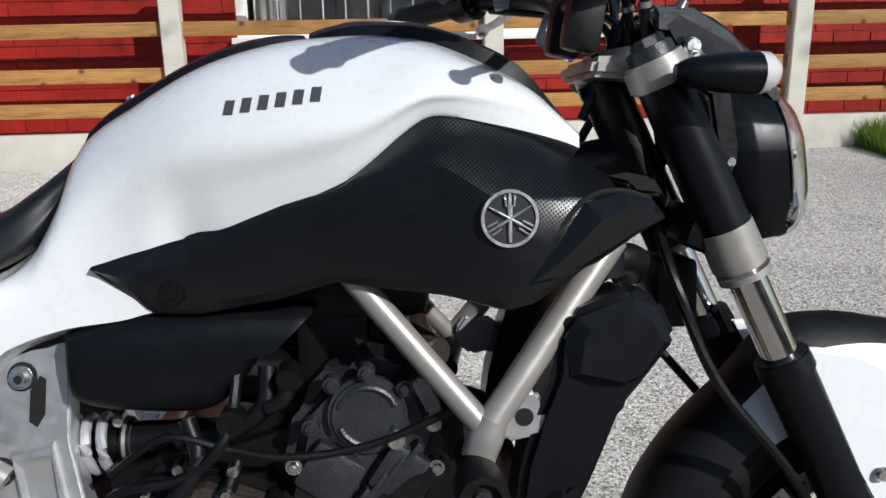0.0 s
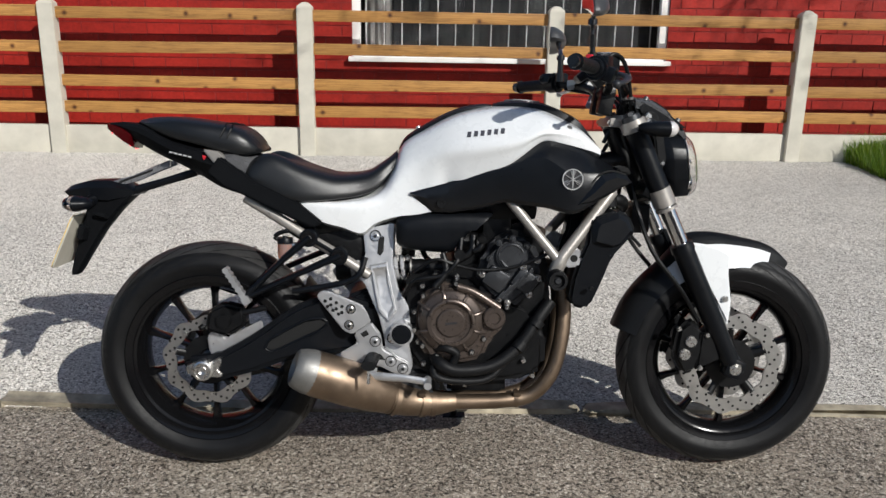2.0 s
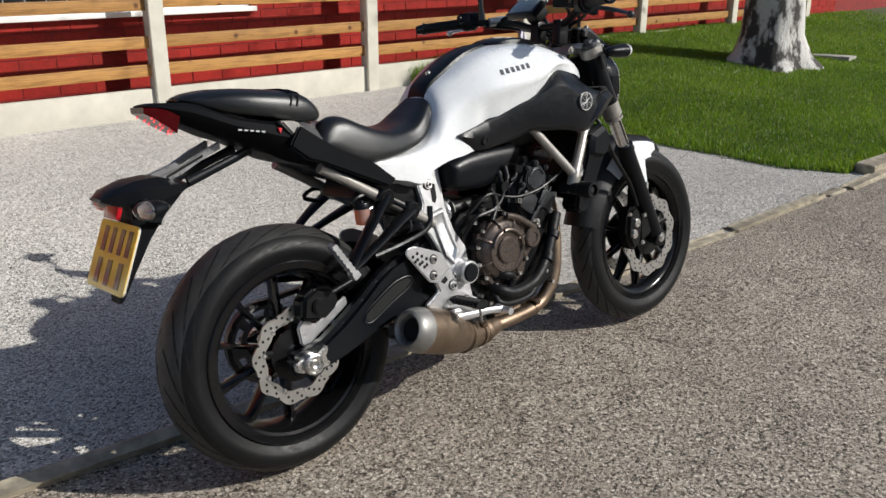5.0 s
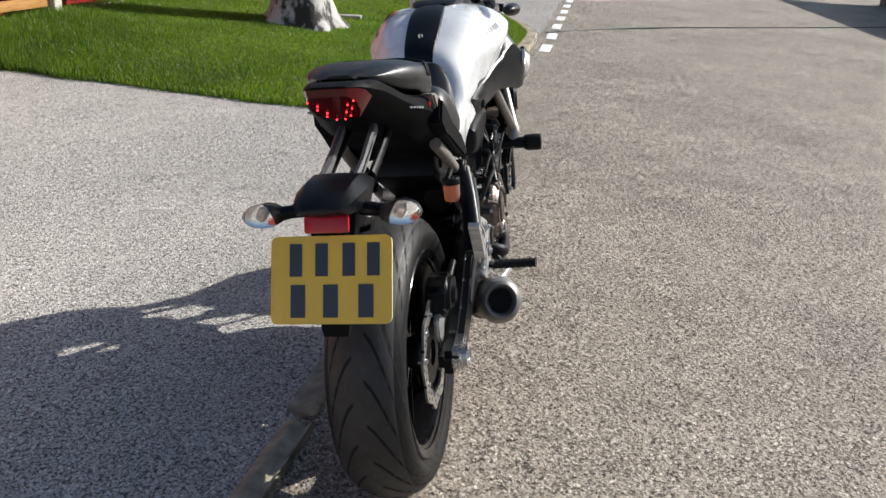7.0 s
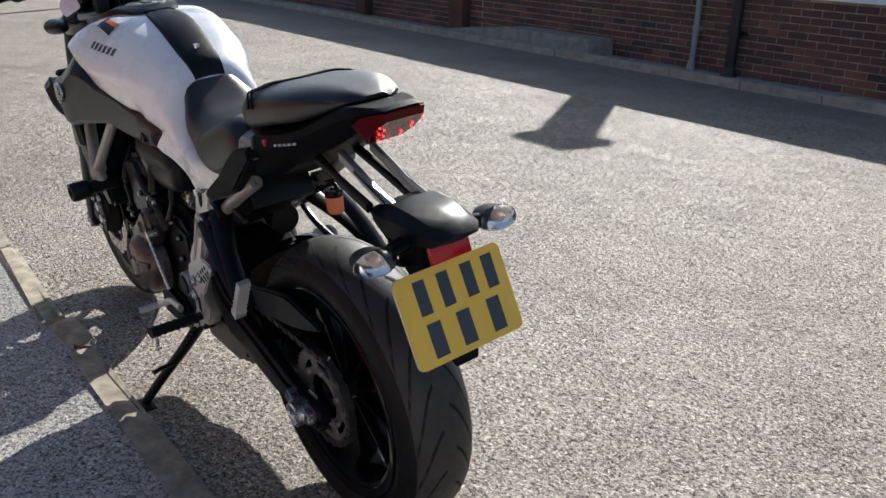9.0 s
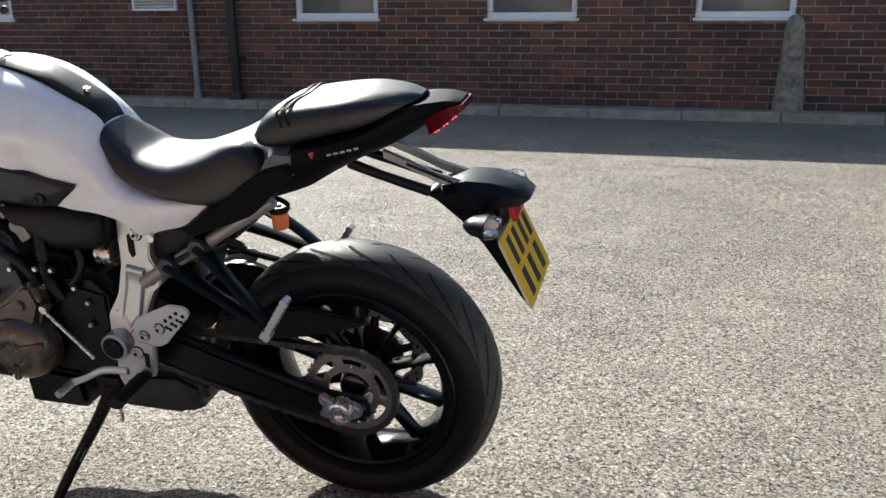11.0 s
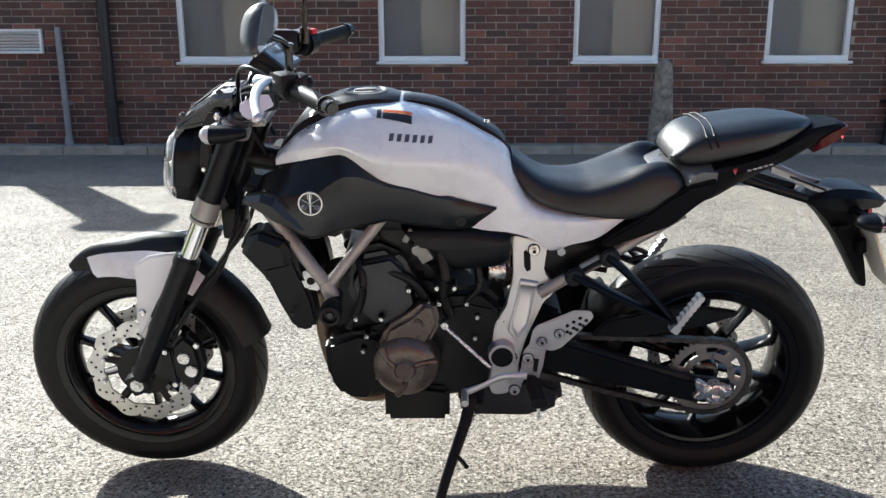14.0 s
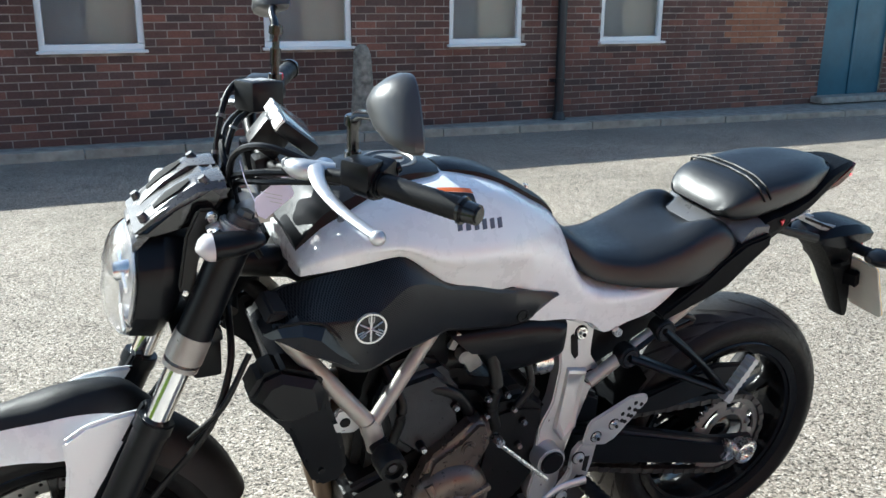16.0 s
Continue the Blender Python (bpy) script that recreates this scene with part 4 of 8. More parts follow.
SIDES = (("right", -1), ("left", 1))


def sided(bm, side):
    """Meshes are drawn on the right (y below 0) and mirrored for the left."""
    return flip(bm) if side > 0 else bm


def shift(bm, dx, dy, dz):
    bmesh.ops.translate(bm, verts=bm.verts, vec=(dx, dy, dz))
    return bm


def tuck(bm, by, taper):
    """Moves a part drawn on the right towards the middle plane, more so above the swingarm's pivot."""
    for v in bm.verts:
        v.co.y += by + taper * max(0.0, v.co.z - 0.45)
    return bm


# wheels ------------------------------------------------------------------
def make_tyre(bm, at, outer, half, bead, groove_count, lean_groove):
    prof = []
    for i in range(25):
        a = radians(-104 + 208 * i / 24)
        r = outer - (1 - math.cos(a)) * (outer - bead) * 0.66
        o = math.sin(a) * half if abs(a) < math.pi / 2 else math.copysign(half * (1 - (abs(a) - math.pi / 2) * 0.35), a)
        prof.append((min(r, outer), o))
    prof = [(bead - 0.004, prof[0][1] * 0.86)] + prof + [(bead - 0.004, prof[-1][1] * 0.86)]
    lathe(bm, prof, at, "Y", 96)
    for f in bm.faces:
        if abs(f.calc_center_median().y - at[1]) < half * 0.80:
            f.material_index = 1
    return prof


def tyre_grooves(at, outer, half, bead, count, reach, width, parent, sweep):
    """Curved rain grooves: near-black strips just above the tread, standing for shaded channels."""
    bm = bmesh.new()
    for side in (-1, 1):
        for k in range(count):
            a0 = math.tau * (k + (0.5 if side > 0 else 0.0)) / count
            lo, hi = [], []
            for s in range(9):
                u = s / 8
                th = radians(8 + reach * u) * side
                r = outer - (1 - math.cos(th)) * (outer - bead) * 0.66 + 0.0006
                o = math.sin(th) * half * 1.004
                a = a0 + sweep * (u ** 1.4)
                w = width * (0.35 + math.sin(math.pi * min(1, u * 0.9 + 0.1)) * 0.75) / r
                for row, q in ((lo, a - w), (hi, a + w)):
                    row.append(Vector(at) + Vector((r * math.cos(q), o, r * math.sin(q))))
            rings(bm, [[p, q] for p, q in zip(lo, hi)], closed=False)
    return part("tread_groove", bm, HOLE_SHADE, parent)


def make_rim(bm, at, half):
    w = half
    lathe(bm, [(0.214, -w), (0.226, -w - 0.004), (0.229, -w - 0.001), (0.229, -w + 0.004), (0.213, -w + 0.012), (0.196, -w * 0.55), (0.190, 0.0), (0.196, w * 0.55), (0.213, w - 0.012),
               (0.229, w - 0.004), (0.229, w + 0.001), (0.226, w + 0.004), (0.214, w), (0.208, w - 0.001), (0.2065, w - 0.005), (0.199, w - 0.008), (0.187, w * 0.5), (0.181, 0.0), (0.187, -w * 0.5), (0.199, -w + 0.008), (0.2065, -w + 0.005), (0.208, -w + 0.001)], at, "Y", 96, closed=True)


def make_spoke(at, angle, r0, r1, half0, half1):
    bm = bmesh.new()
    loops = []
    for u in (0.0, 0.15, 0.5, 0.85, 1.0):
        r = r0 + (r1 - r0) * u
        h = half0 + (half1 - half0) * u
        w = 0.0088 - 0.0034 * math.sin(math.pi * min(1.0, u * 1.1)) + (0.004 if u in (0.0, 1.0) else 0)
        loops.append([Vector((r, -h, -w * 0.6)), Vector((r, -h * 0.5, -w)), Vector((r, h * 0.5, -w)), Vector((r, h, -w * 0.6)), Vector((r, h, w * 0.6)), Vector((r, h * 0.5, w)), Vector((r, -h * 0.5, w)), Vector((r, -h, w * 0.6))])
    rings(bm, loops)
    bmesh.ops.transform(bm, matrix=Matrix.Translation(at) @ Matrix.Rotation(-angle, 4, "Y"), verts=bm.verts)
    return bm


def make_disc(at, r_out, r_in, y, thick, waves, carrier, parent, lobes=5, label=""):
    """A waved brake disc with near-black dots for its drilled holes, its dark carrier and rivets."""
    bm = bmesh.new()
    n = 160
    loops = []
    for q in range(n):
        a = math.tau * q / n
        wave = math.sin(a * waves)
        ro = r_out - 0.0045 + 0.0055 * max(-0.6, wave)
        ri = r_in + 0.003 * math.sin(a * waves + 1.0)
        loops.append([Vector(at) + Vector((r * math.cos(a), y + o, r * math.sin(a))) for r, o in ((ri, -thick), (ro, -thick), (ro, thick), (ri, thick))])
    loops.append(loops[0])
    rings(bm, loops, caps=False)
    bmesh.ops.remove_doubles(bm, verts=bm.verts, dist=1e-6)
    for q in range(waves * 6):
        a = math.tau * q / (waves * 6)
        r = r_in + (r_out - r_in) * (0.22, 0.5, 0.76)[q % 3]
        c = Vector(at) + Vector((r * math.cos(a), y, r * math.sin(a)))
        rod(bm, c + Vector((0, -thick - 0.0004, 0)), c + Vector((0, thick + 0.0004, 0)), 0.0036, None, 8, 1)
    ob = part("brake_disc", bm, [DISC, HOLE_SHADE], parent, label)
    if carrier:
        bm = bmesh.new()
        for q in range(lobes):
            a = math.tau * (q + 0.3) / lobes
            c, s = math.cos(a), math.sin(a)
            p = [Vector(at) + Vector((r * c, y * 0.86, r * s)) for r in (0.03, r_in * 0.6)] + [Vector(at) + Vector(((r_in + 0.004) * c, y, (r_in + 0.004) * s))]
            tube(bm, p, [0.016, 0.011, 0.010], 8, 3, (1.0, 0.45), up=(0, 1, 0))
        lathe(bm, [(0.028, y * 0.7), (0.066, y * 0.84), (0.068, y * 0.95), (0.03, y * 0.97)], at, "Y", 32, closed=True)
        part("disc_carrier", bm, MATT_BLACK, parent)
        for q in range(lobes * 2):
            bm = bmesh.new()
            a = math.tau * (q + 0.6) / (lobes * 2)
            r = r_in + 0.004
            bolt(bm, (at[0] + r * math.cos(a), y + math.copysign(thick, y), at[2] + r * math.sin(a)), 0.0065, 0.003, 1 if y > 0 else -1)
            part("disc_rivet", bm, STEEL, parent)
    return ob


def make_wheel(name, at, outer, half, grooves, rim_half, label):
    hub = bmesh.new()
    lathe(hub, [(0.0, -0.075), (0.022, -0.075), (0.030, -0.07), (0.036, -0.05), (0.034, -0.02), (0.034, 0.02), (0.036, 0.05), (0.030, 0.07), (0.022, 0.075), (0.0, 0.075)], at, "Y", 40)
    wheel = part(name, hub, GLOSS_BLACK, moto, label)
    bm = bmesh.new()
    make_tyre(bm, at, outer, half, 0.224, grooves, 1)
    part("tyre", bm, [RUBBER, TREAD], wheel, "black road tyre with curved rain grooves")
    bm = bmesh.new()
    make_rim(bm, at, rim_half)
    part("rim", bm, RIM_BLACK, wheel, "satin black cast rim")
    for k in range(10):
        a = math.tau * k / 10 + 0.31
        part("spoke", make_spoke(at, a, 0.028, 0.19, 0.028, rim_half * 0.26), RIM_BLACK, wheel)
    return wheel


REAR, FRONT = (0.0, 0.0, 0.311), (1.412, -0.008, 0.308)
rear_wheel = make_wheel("rear_wheel", REAR, 0.310, 0.081, 30, 0.070, "black ten-spoke rear wheel with a wide road tyre")
tyre_grooves(REAR, 0.310, 0.081, 0.224, 22, 74, 0.0072, rear_wheel, 0.92)
front_wheel = make_wheel("front_wheel", FRONT, 0.300, 0.056, 28, 0.045, "black ten-spoke front wheel with two waved brake discs")
tyre_grooves(FRONT, 0.300, 0.056, 0.224, 26, 80, 0.0058, front_wheel, -0.7)
make_disc(FRONT, 0.141, 0.098, -0.066, 0.0025, 10, True, front_wheel)
make_disc(FRONT, 0.141, 0.098, 0.066, 0.0025, 10, True, front_wheel)
make_disc(REAR, 0.1225, 0.088, -0.082, 0.0025, 9, True, rear_wheel)

# chain and sprockets
bm = bmesh.new()
teeth = 43
loops = []
for q in range(teeth * 4):
    a = math.tau * q / (teeth * 4)
    ro = 0.100 + (0.004 if q % 4 in (0, 1) else -0.002)
    loops.append([Vector((r * math.cos(a), 0.084 + o, REAR[2] + r * math.sin(a))) for r, o in ((0.082, -0.003), (ro, -0.003), (ro, 0.003), (0.082, 0.003))])
loops.append(loops[0])
rings(bm, loops, caps=False)
bmesh.ops.remove_doubles(bm, verts=bm.verts, dist=1e-6)
lathe(bm, [(0.05, 0.081), (0.066, 0.081), (0.066, 0.087), (0.05, 0.087)], REAR, "Y", 40, closed=True)
for q in range(6):
    a = math.tau * q / 6 + 0.2
    tube(bm, [(0.055 * math.cos(a), 0.084, REAR[2] + 0.055 * math.sin(a)), (0.087 * math.cos(a), 0.084, REAR[2] + 0.087 * math.sin(a))], 0.013, 8, 2, (1, 0.22), up=(0, 1, 0))
    bolt(bm, (0.062 * math.cos(a + 0.5), 0.087, REAR[2] + 0.062 * math.sin(a + 0.5)), 0.008, 0.006, 1)
part("sprocket", bm, CAP_GREY, rear_wheel, "dull steel rear sprocket")


def chain_line():
    cx, cz, r0, r1 = 0.53, 0.395, 0.036, 0.101
    out = [Vector((cx + r0 * math.cos(t), 0.084, cz + r0 * math.sin(t))) for t in (radians(80 - 160 * i / 8) for i in range(9))]
    out += [Vector((cx + 0.01, 0.084, cz - r0)).lerp(Vector((0.02, 0.084, REAR[2] - r1)), k) - Vector((0, 0, 0.006 * math.sin(math.pi * k))) for k in (0.2, 0.4, 0.6, 0.8)]
    out += [Vector((r1 * math.cos(t), 0.084, REAR[2] + r1 * math.sin(t))) for t in (radians(-82 - 196 * i / 20) for i in range(21))]
    out += [Vector((-0.02, 0.084, REAR[2] + r1)).lerp(Vector((cx, 0.084, cz + r0)), k) for k in (0.2, 0.4, 0.6, 0.8)]
    return out


line = chain_line()
line = line + [line[0]]
bm = bmesh.new()
step, run, want, link = 0.0159, 0.0, 0.0, 0
for a, b in zip(line, line[1:]):
    d = (b - a).length
    while want <= run + d:
        p = a.lerp(b, (want - run) / d)
        turn = -math.degrees(math.atan2(b.z - a.z, b.x - a.x))
        wide = 0.019 if link % 2 else 0.014
        box(bm, p, (0.0168, wide, 0.0125), (0, turn, 0))
        want += step
        link += 1
    run += d
part("drive_chain", bm, worn("oily_chain", (0.09, 0.085, 0.08), 0.4, 0.8, vary=0.3, scale=60.0), moto, "oily drive chain")

# swingarm ---------------------------------------------------------------
bm = bmesh.new()
slab(bm, [(-0.05, 0.280), (-0.05, 0.330), (0.03, 0.338), (0.104, 0.378), (0.166, 0.420), (0.215, 0.457), (0.26, 0.482), (0.311, 0.499), (0.37, 0.494), (0.45, 0.468), (0.54, 0.445), (0.54, 0.350), (0.45, 0.352), (0.364, 0.350), (0.285, 0.338), (0.211, 0.324), (0.125, 0.292), (0.02, 0.266)], -0.143, -0.098, 0.014, seg=4)
for v in bm.verts:
    v.co.y += 0.046 * min(1.0, max(0.0, (v.co.x - 0.36) / 0.09))
arm = part("swingarm", bm, SATIN_BLACK, moto, "black banana-shaped swingarm")
# near-black plate on the arm's face paints the recess's shade
bm = bmesh.new()
slab(bm, [(0.165, 0.362), (0.172, 0.378), (0.215, 0.404), (0.265, 0.430), (0.305, 0.437), (0.318, 0.428), (0.300, 0.412), (0.255, 0.392), (0.20, 0.364), (0.178, 0.357)], -0.1442, -0.138, 0.0)
part("arm_recess", bm, HOLE_SHADE, arm)
bm = bmesh.new()
tube(bm, [Vector((x, -0.142, z)) for x, z in ((0.160, 0.360), (0.172, 0.383), (0.215, 0.409), (0.265, 0.435), (0.308, 0.441), (0.323, 0.428), (0.302, 0.408), (0.255, 0.387), (0.20, 0.359), (0.176, 0.352), (0.160, 0.360))], 0.0030, 8, 3)
part("recess_lip", bm, SATIN_BLACK, arm)
bm = bmesh.new()
slab(bm, [(-0.055, 0.268), (-0.055, 0.318), (0.06, 0.335), (0.33, 0.425), (0.53, 0.445), (0.53, 0.36), (0.33, 0.335), (0.03, 0.258)], 0.098, 0.134, 0.012, seg=3)
for v in bm.verts:
    v.co.y -= 0.040 * min(1.0, max(0.0, (v.co.x - 0.36) / 0.09))
slab(bm, [(0.37, 0.37), (0.37, 0.49), (0.44, 0.52), (0.56, 0.46), (0.56, 0.36)], -0.088, 0.088, 0.01)
part("left_arm", bm, SATIN_BLACK, arm)
bm = bmesh.new()
tube(bm, [(0.42, -0.12, 0.60), (0.40, -0.13, 0.55), (0.33, -0.125, 0.525), (0.23, -0.12, 0.508)], 0.008, 8, 5)
part("hugger_edge", bm, SATIN_BLACK, arm)
for label, s in SIDES:
    bm = bmesh.new()
    lathe(bm, [(0.0, -0.152), (0.010, -0.160), (0.011, -0.155), (0.019, -0.155), (0.021, -0.160), (0.026, -0.158), (0.027, -0.128), (0.0, -0.128)], (0, 0, 0.302), "Y", 32)
    slab(bm, [(-0.045, 0.294), (-0.045, 0.312), (-0.02, 0.322), (0.015, 0.32), (0.045, 0.337), (0.05, 0.324), (0.038, 0.305), (0.052, 0.288), (0.04, 0.28), (0.012, 0.284), (-0.02, 0.282)], -0.148, -0.126, 0.004)
    part("axle_block", sided(bm, s), STEEL, arm, "bright steel axle adjuster")
# rear caliper and bracket
bm = bmesh.new()
slab(bm, [(0.005, 0.335), (0.02, 0.325), (0.15, 0.40), (0.145, 0.425), (0.05, 0.375), (0.02, 0.40), (0.0, 0.38)], -0.098, -0.086, 0.004)
bracket = part("caliper_bracket", bm, ALU, moto, "aluminium rear caliper bracket")
bm = bmesh.new()
slab(bm, [(0.0, 0.40), (0.01, 0.455), (0.05, 0.475), (0.105, 0.46), (0.11, 0.415), (0.06, 0.385)], -0.125, -0.07, 0.01, seg=3)
rod(bm, (0.05, -0.12, 0.427), (0.05, -0.133, 0.427), 0.021, 0.019, 24, bevel=0.003)
rod(bm, (0.10, -0.11, 0.447), (0.16, -0.11, 0.462), 0.008, None, 12)
rod(bm, (-0.005, -0.11, 0.41), (-0.012, -0.118, 0.405), 0.008, None, 12)
part("rear_caliper", bm, MATT_BLACK, moto, "black rear brake caliper")

# shock absorber
bm = bmesh.new()
a, b = Vector((0.36, -0.050, 0.560)), Vector((0.640, -0.058, 0.566))
d = (b - a).normalized()
u = d.cross(Vector((0, 1, 0))).normalized()
w = d.cross(u)
rod(bm, a, b, 0.016, None, 20)
coil = [a.lerp(b, 0.07 + 0.54 * k / 150) + (u * math.cos(k * 0.38) + w * math.sin(k * 0.38)) * 0.029 for k in range(151)]
tube(bm, coil, 0.0058, 8, 1, smooth=False, mat=1)
rod(bm, a - d * 0.02, a + d * 0.02, 0.034, None, 24)
rod(bm, a.lerp(b, 0.620), a.lerp(b, 0.655), 0.029, 0.027, 28, 2, bevel=0.003)
rod(bm, a.lerp(b, 0.655), b, 0.022, None, 24)
part("shock_absorber", bm, [MATT_BLACK, worn("grey_spring", (0.55, 0.55, 0.56), 0.35, 0.5), CAP_GREY], moto, "rear shock absorber with a grey coil spring")

# fork, clamps ------------------------------------------------------------
CAP, FOOT = Vector((1.098, 0, 0.970)), Vector((1.406, 0, 0.308))


def fork_at(z, y):
    p = CAP.lerp(FOOT, (CAP.z - z) / (CAP.z - FOOT.z))
    return Vector((p.x - 0.012 * math.sin(math.pi * (CAP.z - z) / 0.67) * 0.3, y, p.z))


for label, s in SIDES:
    y = -0.108
    bm = bmesh.new()
    rod(bm, fork_at(0.775, y), fork_at(0.958, y), 0.0285, 0.0275, 28)
    leg = part("fork_leg", sided(bm, s), SATIN_BLACK, moto, "telescopic fork leg with black upper tube")
    bm = bmesh.new()
    rod(bm, fork_at(0.6, y), fork_at(0.80, y), 0.0205, None, 28)
    part("stanchion", sided(bm, s), CHROME, leg, "chromed fork tube")
    bm = bmesh.new()
    rod(bm, fork_at(0.742, y), fork_at(0.788, y), 0.0305, 0.0298, 28, bevel=0.003)
    rod(bm, fork_at(0.738, y), fork_at(0.731, y), 0.029, None, 28)
    part("clamp_ring", sided(bm, s), FRAME_GREY, leg, "aluminium lower fork collar")
    bm = bmesh.new()
    tube(bm, [fork_at(0.637, y), fork_at(0.60, y), fork_at(0.45, y), fork_at(0.36, y), fork_at(0.29, y)], [0.0285, 0.0285, 0.027, 0.025, 0.022], 22, 5)
    rod(bm, fork_at(0.622, y), fork_at(0.643, y), 0.0315, 0.030, 26, bevel=0.002)
    box(bm, (1.406, y, 0.308), (0.05, 0.044, 0.055), (0, 24, 0), bevel=0.012)
    slider = part("slider", sided(bm, s), SATIN_BLACK, leg)
    bm = bmesh.new()
    rod(bm, (1.406, -0.124, 0.308), (1.406, -0.132, 0.308), 0.017, 0.016, 24, bevel=0.002)
    rod(bm, (1.406, -0.130, 0.308), (1.406, -0.136, 0.308), 0.0105, 0.009, 16)
    part("axle_cap", sided(bm, s), STEEL, leg)
    bm = bmesh.new()
    rod(bm, fork_at(0.934, y), fork_at(0.960, y), 0.0345, 0.0335, 30, bevel=0.003)
    box(bm, fork_at(0.950, y) + Vector((0.036, -0.006, 0.004)), (0.022, 0.026, 0.022), (0, 24, 0), bevel=0.005)
    box(bm, fork_at(0.952, y) + Vector((-0.012, 0.045, 0.006)), (0.052, 0.07, 0.018), (0, 20, 12), bevel=0.006)
    part("fork_cap", sided(bm, s), FRAME_GREY, leg, "grey aluminium top clamp end")
    bm = bmesh.new()
    rod(bm, fork_at(0.955, y), fork_at(0.972, y), 0.0255, 0.0245, 24, bevel=0.002)
    rod(bm, fork_at(0.971, y), fork_at(0.980, y), 0.014, 0.013, 6, bevel=0.001)
    part("fork_plug", sided(bm, s), GREY_CASE, leg)
    bm = bmesh.new()
    q = fork_at(0.952, y) + Vector((0.036, -0.018, 0.004))
    bolt(bm, q, 0.009, 0.006, -1)
    part("clamp_bolt", sided(bm, s), STEEL, leg)
    # caliper
    bm = bmesh.new()
    slab(bm, [(1.256, 0.338), (1.268, 0.412), (1.30, 0.44), (1.332, 0.412), (1.342, 0.352), (1.322, 0.292), (1.285, 0.282)], -0.098, -0.046, 0.012, seg=3)
    slab(bm, [(1.32, 0.30), (1.33, 0.40), (1.36, 0.40), (1.385, 0.33)], -0.1, -0.085, 0.005)
    cal = part("front_caliper", sided(shift(bm, -0.017, -0.020, 0.004), s), MATT_BLACK, moto, "black front brake caliper with bright piston caps")
    for z, x in ((0.377, 1.302), (0.342, 1.287)):
        bm = bmesh.new()
        rod(bm, (x, -0.096, z), (x, -0.107, z), 0.0155, 0.0145, 28, bevel=0.002)
        part("piston_cap", sided(shift(bm, -0.017, -0.020, 0.004), s), STEEL, cal)
    for x, z in ((1.345, 0.395), (1.33, 0.305), (1.268, 0.412)):
        bm = bmesh.new()
        bolt(bm, (x, -0.1, z), 0.008, 0.006, -1)
        part("caliper_bolt", sided(shift(bm, -0.017, -0.020, 0.004), s), STEEL, cal)
    # hose
    bm = bmesh.new()
    tube(bm, [(1.12, -0.06, 0.80), (1.13, -0.115, 0.72), (1.17, -0.13, 0.62), (1.25, -0.125, 0.52), (1.305, -0.11, 0.435)], 0.006, 8, 6)
    part("brake_hose", sided(bm, s), MATT_BLACK, moto)

bm = bmesh.new()
slab(bm, [(1.045, 0.945), (1.050, 0.966), (1.100, 0.966), (1.118, 0.950), (1.100, 0.940)], -0.08, 0.08, 0.006)
part("top_clamp", bm, FRAME_GREY, moto, "grey top fork clamp")
bm = bmesh.new()
box(bm, (1.175, 0, 0.775), (0.07, 0.235, 0.045), (0, 24, 0), bevel=0.012)
rod(bm, (1.075, 0, 0.945), (1.16, 0, 0.755), 0.027, None, 28)
part("steering_stem", bm, MATT_BLACK, moto)

# front fender -------------------------------------------------------------
bm = bmesh.new()
F_RIDGE = [(58, 0.318), (70, 0.336), (86, 0.342), (100, 0.360), (110, 0.368), (118, 0.347), (126, 0.331), (164, 0.330)]
fx, fz, fr = FRONT[0], FRONT[2], 0.322
loops = []
for i in range(37):
    a = radians(58 + 98 * i / 36 + (8 if i == 36 else 0))
    taper = 0.16 + 0.84 * min(1.0, i / 12) ** 0.8
    ridge = smooth_at(F_RIDGE, math.degrees(a)) - fr
    row = []
    for j in range(13):
        u = -1 + j / 6
        r = fr + ridge * (1 - u * u) - 0.05 * abs(u) ** 3
        row.append((fx + r * math.cos(a), 0.068 * taper * u * 1.02, fz + r * math.sin(a)))
    loops.append(row)
rings(bm, loops, closed=False)
bmesh.ops.solidify(bm, geom=list(bm.faces), thickness=0.004)
fender = part("front_fender", bm, CROWN_BLACK, moto, "black front mudguard with white side panels")
